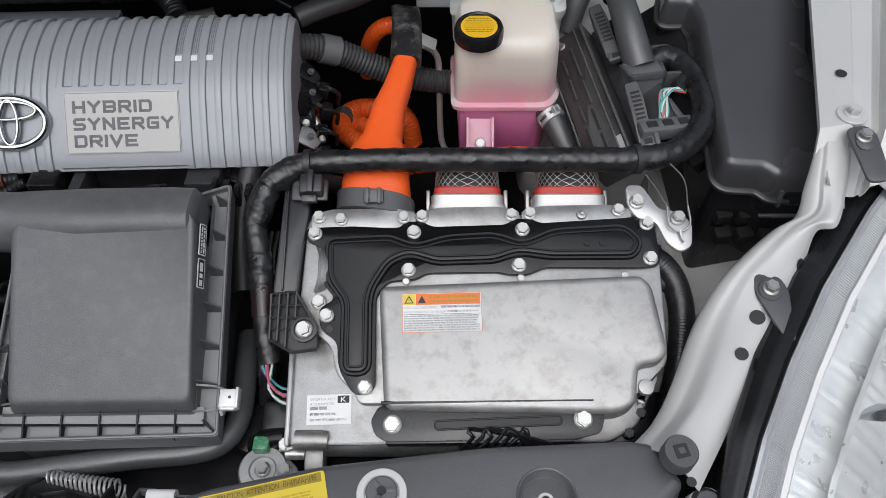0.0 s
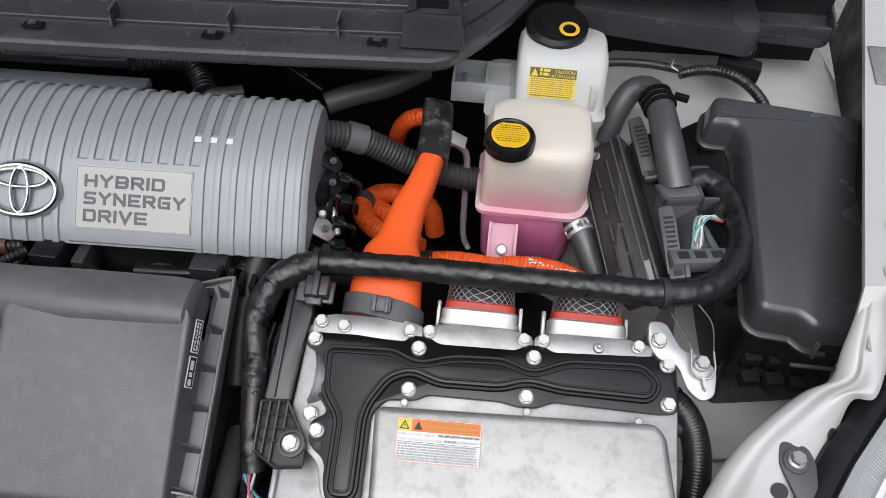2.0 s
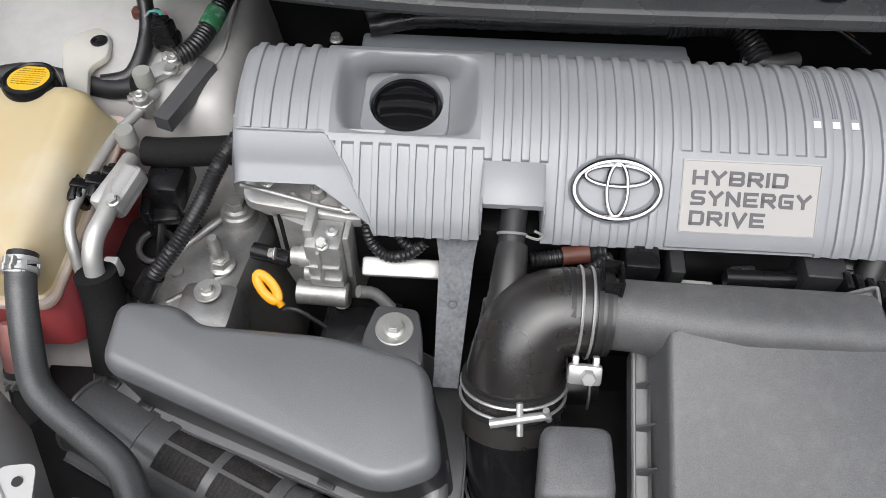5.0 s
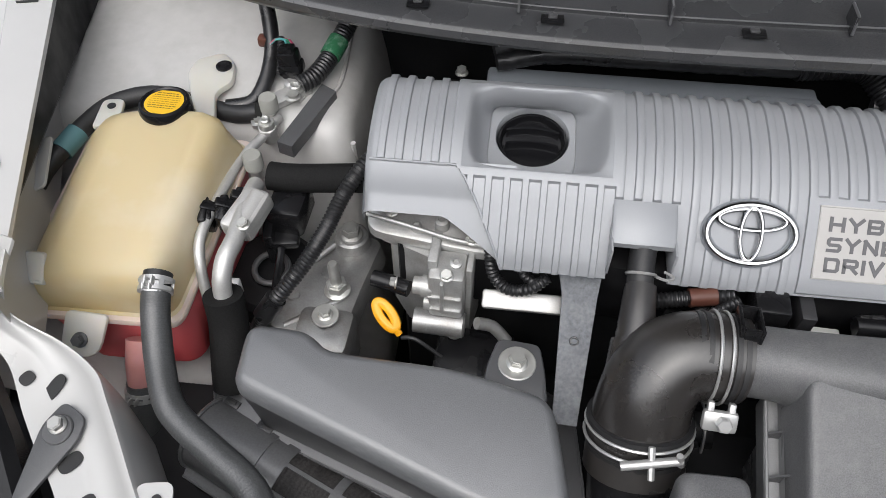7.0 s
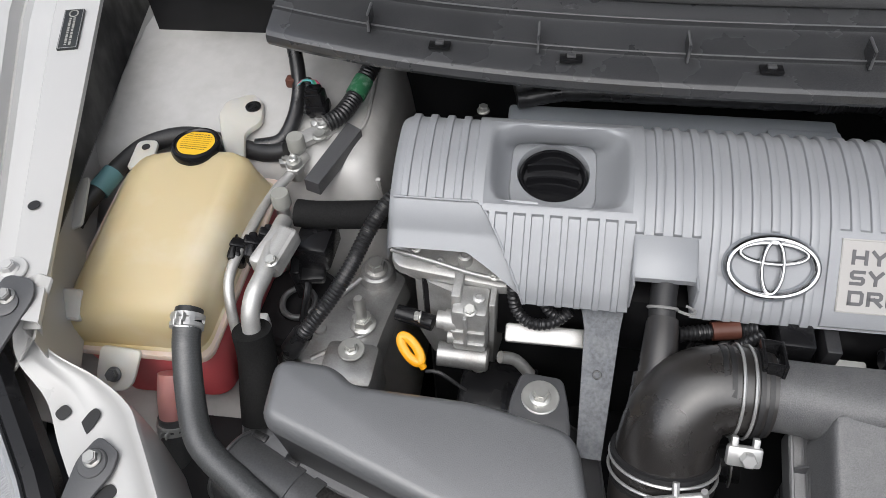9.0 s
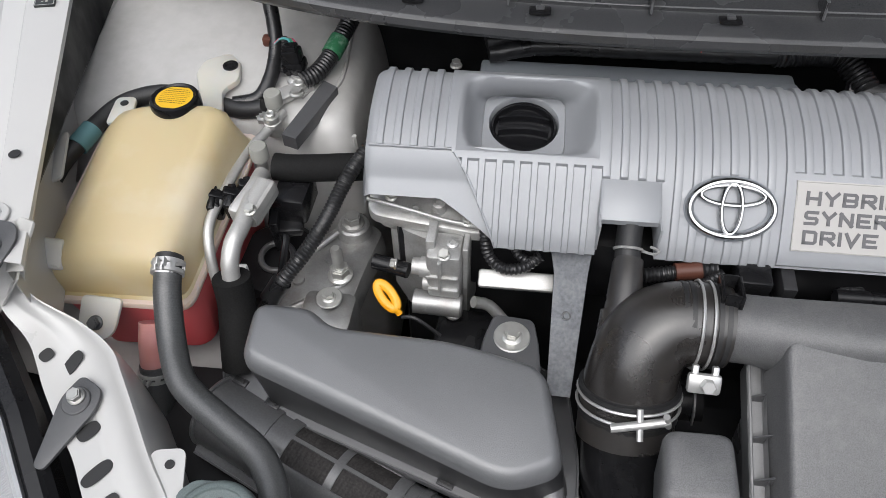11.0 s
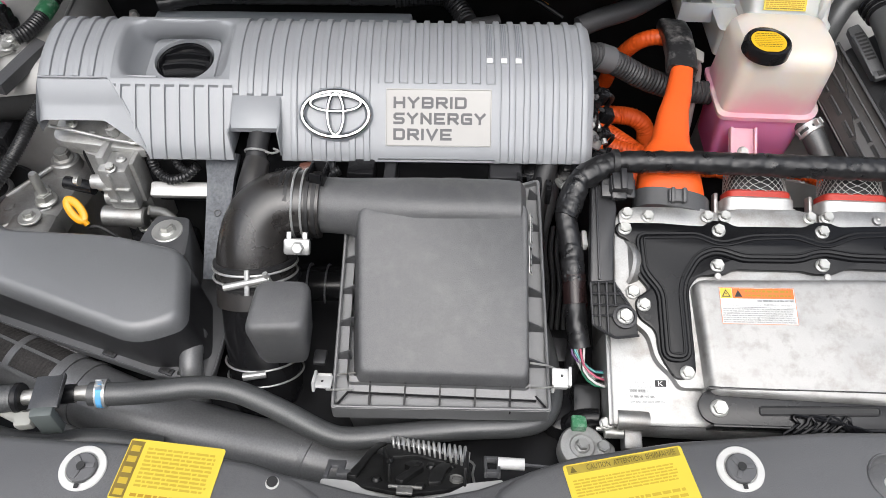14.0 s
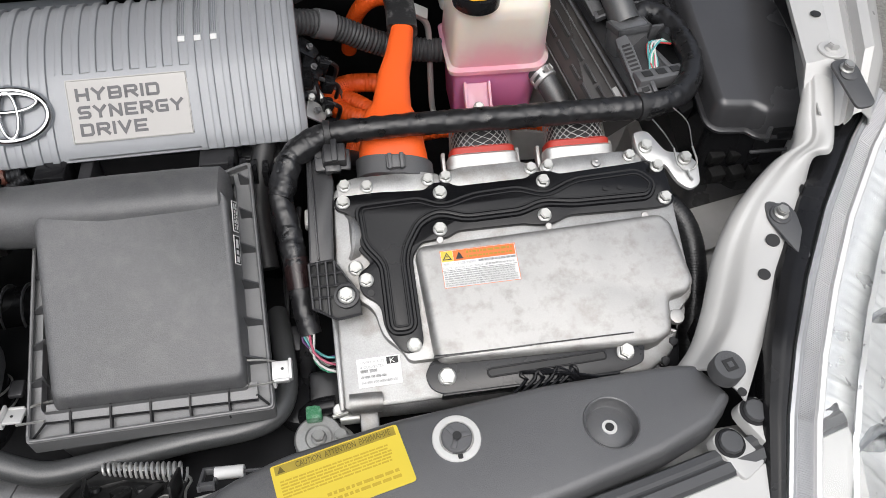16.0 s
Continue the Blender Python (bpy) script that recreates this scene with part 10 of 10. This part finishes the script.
part("skirt", loft([fuse_loop(d, 0.002) for d in (0.12, 0.034)]), M_GLOSS, fuse)
part("base", prism(corners([(0.285, 0.545), (0.42, 0.545), (0.43, 0.79), (0.285, 0.79)], 0.01), 0.78, 0.90, 0.004), M_COWL, fuse)
for dx in (-0.019, 0.019):
    part("latch_cheek", at(rbox(0.004, 0.014, 0.020, 0.001), pose(0.362 + dx, 0.531, 0.940, -10)), M_TRIM, fuse)
lt = part("latch", at(join(rbox(0.030, 0.008, 0.018, 0.002), at(rbox(0.018, 0.010, 0.008, 0.002), pose(0, -0.003, 0.004))), pose(0.362, 0.531, 0.940, -10)), M_GLOSS, fuse)
part("latch_lip", at(rbox(0.050, 0.004, 0.003, 0.001), pose(0.352, 0.524, 0.928)), M_TRIM, lt)
for k in range(6):
    part("terminal_block", at(rbox(0.018, 0.014, 0.016, 0.002), pose(0.300 + 0.024 * (k % 3), 0.545 - 0.014 * (k // 3), 0.900 - 0.016 * (k // 3), 10, 0, 8)), M_FOAM, fuse)


tower_loom = thing("tower_loom", (0.28, 0.87, 1.0), "black taped wiring loom with frayed strands over the white suspension tower", "wiring conduit")
part("conduit", tube([(0.2296, 0.8473, 1.0320), (0.250, 0.852, 1.036), (0.272, 0.851, 1.038), (0.2925, 0.8424, 1.0380), (0.312, 0.830, 1.031), (0.326, 0.817, 1.020), (0.334, 0.805, 1.005), (0.336, 0.79, 0.985)], 0.0066, 14, rib=0.0008, pitch=0.0045), M_TAPE, tower_loom)
for k in range(3):
    part("strand", tube([(0.233, 0.848, 1.033), (0.225 - 0.004 * k, 0.853 + 0.002 * k, 1.036), (0.219 + 0.004 * k, 0.862, 1.037), (0.216 + 0.008 * k, 0.872 - 0.003 * k, 1.037)], 0.0008, 6), M_STICKER if k == 1 else M_GREYPART, tower_loom, "pale frayed strand")
part("branch", tube([(0.236, 0.862, 1.028), (0.200, 0.872, 1.026), (0.165, 0.874, 1.024), (0.13, 0.872, 1.020)], 0.0050, 10), M_RUBBER, tower_loom)
part("plug", at(rbox(0.050, 0.022, 0.022, 0.004), pose(0.302, 0.872, 1.020, 0, 0, -16)), M_GLOSS, tower_loom, "black loom plug")

# corrugated hose down beside the inverter
side_hose = thing("side_conduit", (0.23, 0.42, 0.80), "black braided conduit beside the inverter", "conduit")
part("conduit", tube([(0.205, 0.490, 0.905), (0.222, 0.480, 0.905), (0.236, 0.460, 0.895), (0.241, 0.43, 0.878), (0.236, 0.39, 0.85), (0.224, 0.35, 0.82), (0.215, 0.32, 0.78)], 0.0135, 16, rib=0.0004, pitch=0.0030), M_CONDUIT, side_hose)
hose_clamp(side_hose, (0.213, 0.4865, 0.905), (0.9, -0.45, 0), 0.0132, M_RUBBER, 0.008)
part("stub", tube([(0.195, 0.468, 0.898), (0.225, 0.462, 0.894)], 0.009, 12, straight=True), M_RUBBER, side_hose)
part("loom_clip", slab(0.205, 0.222, 0.325, 0.342, 0.862, 0.892, 0.003), M_GLOSS, side_hose)

# ---- behind the engine ----
rear = thing("rear_hoses", (-0.3, 0.8, 0.95), "dusty corrugated hoses and looms behind the engine", "hoses")
part("vent_hose", tube([(-0.185, 0.712, 1.004), (-0.158, 0.722, 0.998), (-0.1315, 0.732, 0.987), (-0.105, 0.737, 0.972), (-0.080, 0.738, 0.958), (-0.045, 0.738, 0.945), (-0.010, 0.738, 0.938), (0.015, 0.738, 0.936)], 0.0152, 18, rib=0.0016, pitch=0.0050), M_GREYHOSE, rear, "dusty grey corrugated hose")
part("vent_collar", tube([(-0.141, 0.729, 0.991), (-0.122, 0.7345, 0.982)], 0.0172, 18, straight=True), M_GREYPART, rear)
part("pipe", tube([(-0.165, 0.745, 1.02), (-0.14, 0.757, 1.025), (-0.10, 0.775, 1.03), (-0.06, 0.80, 1.04)], 0.0125, 14), M_GREYHOSE, rear)
part("loom", tube([(-0.672, 0.738, 1.036), (-0.62, 0.752, 1.040), (-0.54, 0.757, 1.040), (-0.44, 0.762, 1.040), (-0.37, 0.770, 1.038), (-0.31, 0.778, 1.035)], 0.0095, 14, wrinkle=0.0012), M_TAPE, rear)
part("loom", tube([(-0.675, 0.742, 1.045), (-0.62, 0.764, 1.052), (-0.56, 0.772, 1.050), (-0.50, 0.785, 1.045)], 0.0075, 12, wrinkle=0.001), M_TAPE, rear)
part("red_tape", tube([(-0.485, 0.761, 1.041), (-0.455, 0.762, 1.041)], 0.0102, 14, rib=0.001, pitch=0.004), M_REDRUBBER, rear)
part("conduit", tube([(-0.39, 0.768, 1.038), (-0.350, 0.775, 1.038), (-0.325, 0.775, 1.036), (-0.310, 0.762, 1.028), (-0.300, 0.745, 1.022)], 0.0128, 14, rib=0.0018, pitch=0.005), M_CONDUIT, rear)
part("pipe", tube([(-0.315, 0.752, 1.014), (-0.285, 0.750, 1.016), (-0.262, 0.758, 1.016)], 0.0085, 12), M_GREYHOSE, rear)
part("yellow_sleeve", tube([(-0.215, 0.800, 1.022), (-0.200, 0.797, 1.016)], 0.0032, 10, straight=True), M_DIP, rear)
part("black_pipe", tube([(-0.25, 0.815, 1.03), (-0.215, 0.80, 1.022), (-0.18, 0.79, 1.005)], 0.0035, 10), M_GLOSS, rear)
part("stud_bracket", slab(-0.672, -0.656, 0.755, 0.775, 1.020, 1.036, 0.003), M_DULLSTEEL, rear)
bolt(rear, (-0.705, 0.735, 1.020), (0, 0, 1), 0.9, M_DULLSTEEL)
end_parts = thing("throttle_linkage", (-0.14, 0.66, 0.85), "black throttle linkage with bright levers at the engine's end", "linkage")
part("housing", at(join(cyl(0.016, 0.030, 24, 0.003), at(rbox(0.026, 0.016, 0.024, 0.004), pose(0, 0.020, 0.002))), axis((-0.170, 0.650, 0.952), (1, 0, 0.1), (0, 0, 1))), M_GLOSS, end_parts)
part("lever", tube([(-0.152, 0.655, 0.97), (-0.140, 0.640, 0.955), (-0.132, 0.620, 0.945)], 0.0035, 8), M_DULLSTEEL, end_parts)
bolt(end_parts, (-0.150, 0.632, 0.962), (0.2, -0.5, 0.8), 0.6, M_DULLSTEEL)
part("knob", at(lathe([(0.008, 0), (0.009, 0.008), (0.005, 0.012), (0, 0.012)], 16), pose(-0.142, 0.607, 0.93, 20)), M_GLOSS, end_parts)
part("lower_loom", tube([(-0.15, 0.60, 0.93), (-0.147, 0.59, 0.92), (-0.127, 0.60, 0.90), (-0.10, 0.62, 0.87)], 0.011, 12), M_RUBBER, end_parts)

# levers and plugs stacked at the end of the engine
for k, (y, z, w) in enumerate(((0.690, 0.985, 0.020), (0.668, 0.974, 0.024), (0.645, 0.962, 0.026), (0.622, 0.950, 0.022))):
    arm = part("lever_plate", at(prism(corners([(-0.010, -w / 2), (0.012, -w / 2), (0.016, w * 0.1), (0.004, w / 2), (-0.010, w / 2)], 0.004), 0, 0.0025, 0.0006), axis((-0.152 + 0.003 * (k % 2), y, z), (0.55, -0.35, 0.75), (0.2, 1, 0.3))), M_DULLSTEEL if k == 3 else M_GLOSS, end_parts, "bright pressed lever plate" if k == 3 else "")
    bolt(arm, (-0.148 + 0.003 * (k % 2), y - 0.002, z + 0.003), (0.55, -0.35, 0.75), 0.55, M_GREYPART)
    part("stub_plug", at(rbox(0.012, 0.013, 0.018, 0.002), pose(-0.138 + 0.004 * (k % 2), y - 0.013, z - 0.022, 10, 20, 8 * k)), M_GLOSS, end_parts)
    part("lead", tube([(-0.140, y - 0.012, z - 0.006), (-0.126, y - 0.016, z - 0.010), (-0.120, y - 0.004, z - 0.026), (-0.124, y + 0.008, z - 0.05)], 0.0026, 7), M_RUBBER, end_parts)

# ---- wing label plate: a dark plate with pale unreadable marks ----
for c, n, along in (((-1.1620, 0.7750, 1.0530), (0.065, -0.075, 0.995), (-0.306, 0.952, 0.09)), ((0.4385, 0.8350, 1.0740), (-0.09, -0.08, 0.99), (0.10, 0.99, 0.09))):
    m = axis(c, n, along)
    pl = thing("wing_plate", m, "small dark plate with pale marks on the wing flange", "plate", "wing plates")
    part("plate", at(slab(-0.0105, 0.0105, -0.033, 0.033, -0.002, 0.0008, 0.0003), m), M_DULLSTEEL if c[0] > 0 else M_PLATEDARK, pl)
    part("border", at(bead([(-0.0095, -0.032), (0.0095, -0.032), (0.0095, 0.032), (-0.0095, 0.032)], 0.0008, 0.0004, 4), m), M_LABELINK, pl)
    bars(pl, m @ pose(0.0045, -0.028, 0.0008) @ Matrix.Rotation(math.pi / 2, 4, "Z"), 0.046, 0.009, 2, M_VALVECAP, seed=31, gap=0.45)
    part("mark", at(ring(0.0045, 0.0055, 0.0008, 20, 5, 0.4), m @ pose(0, 0.0255, 0.001)), M_VALVECAP, pl)
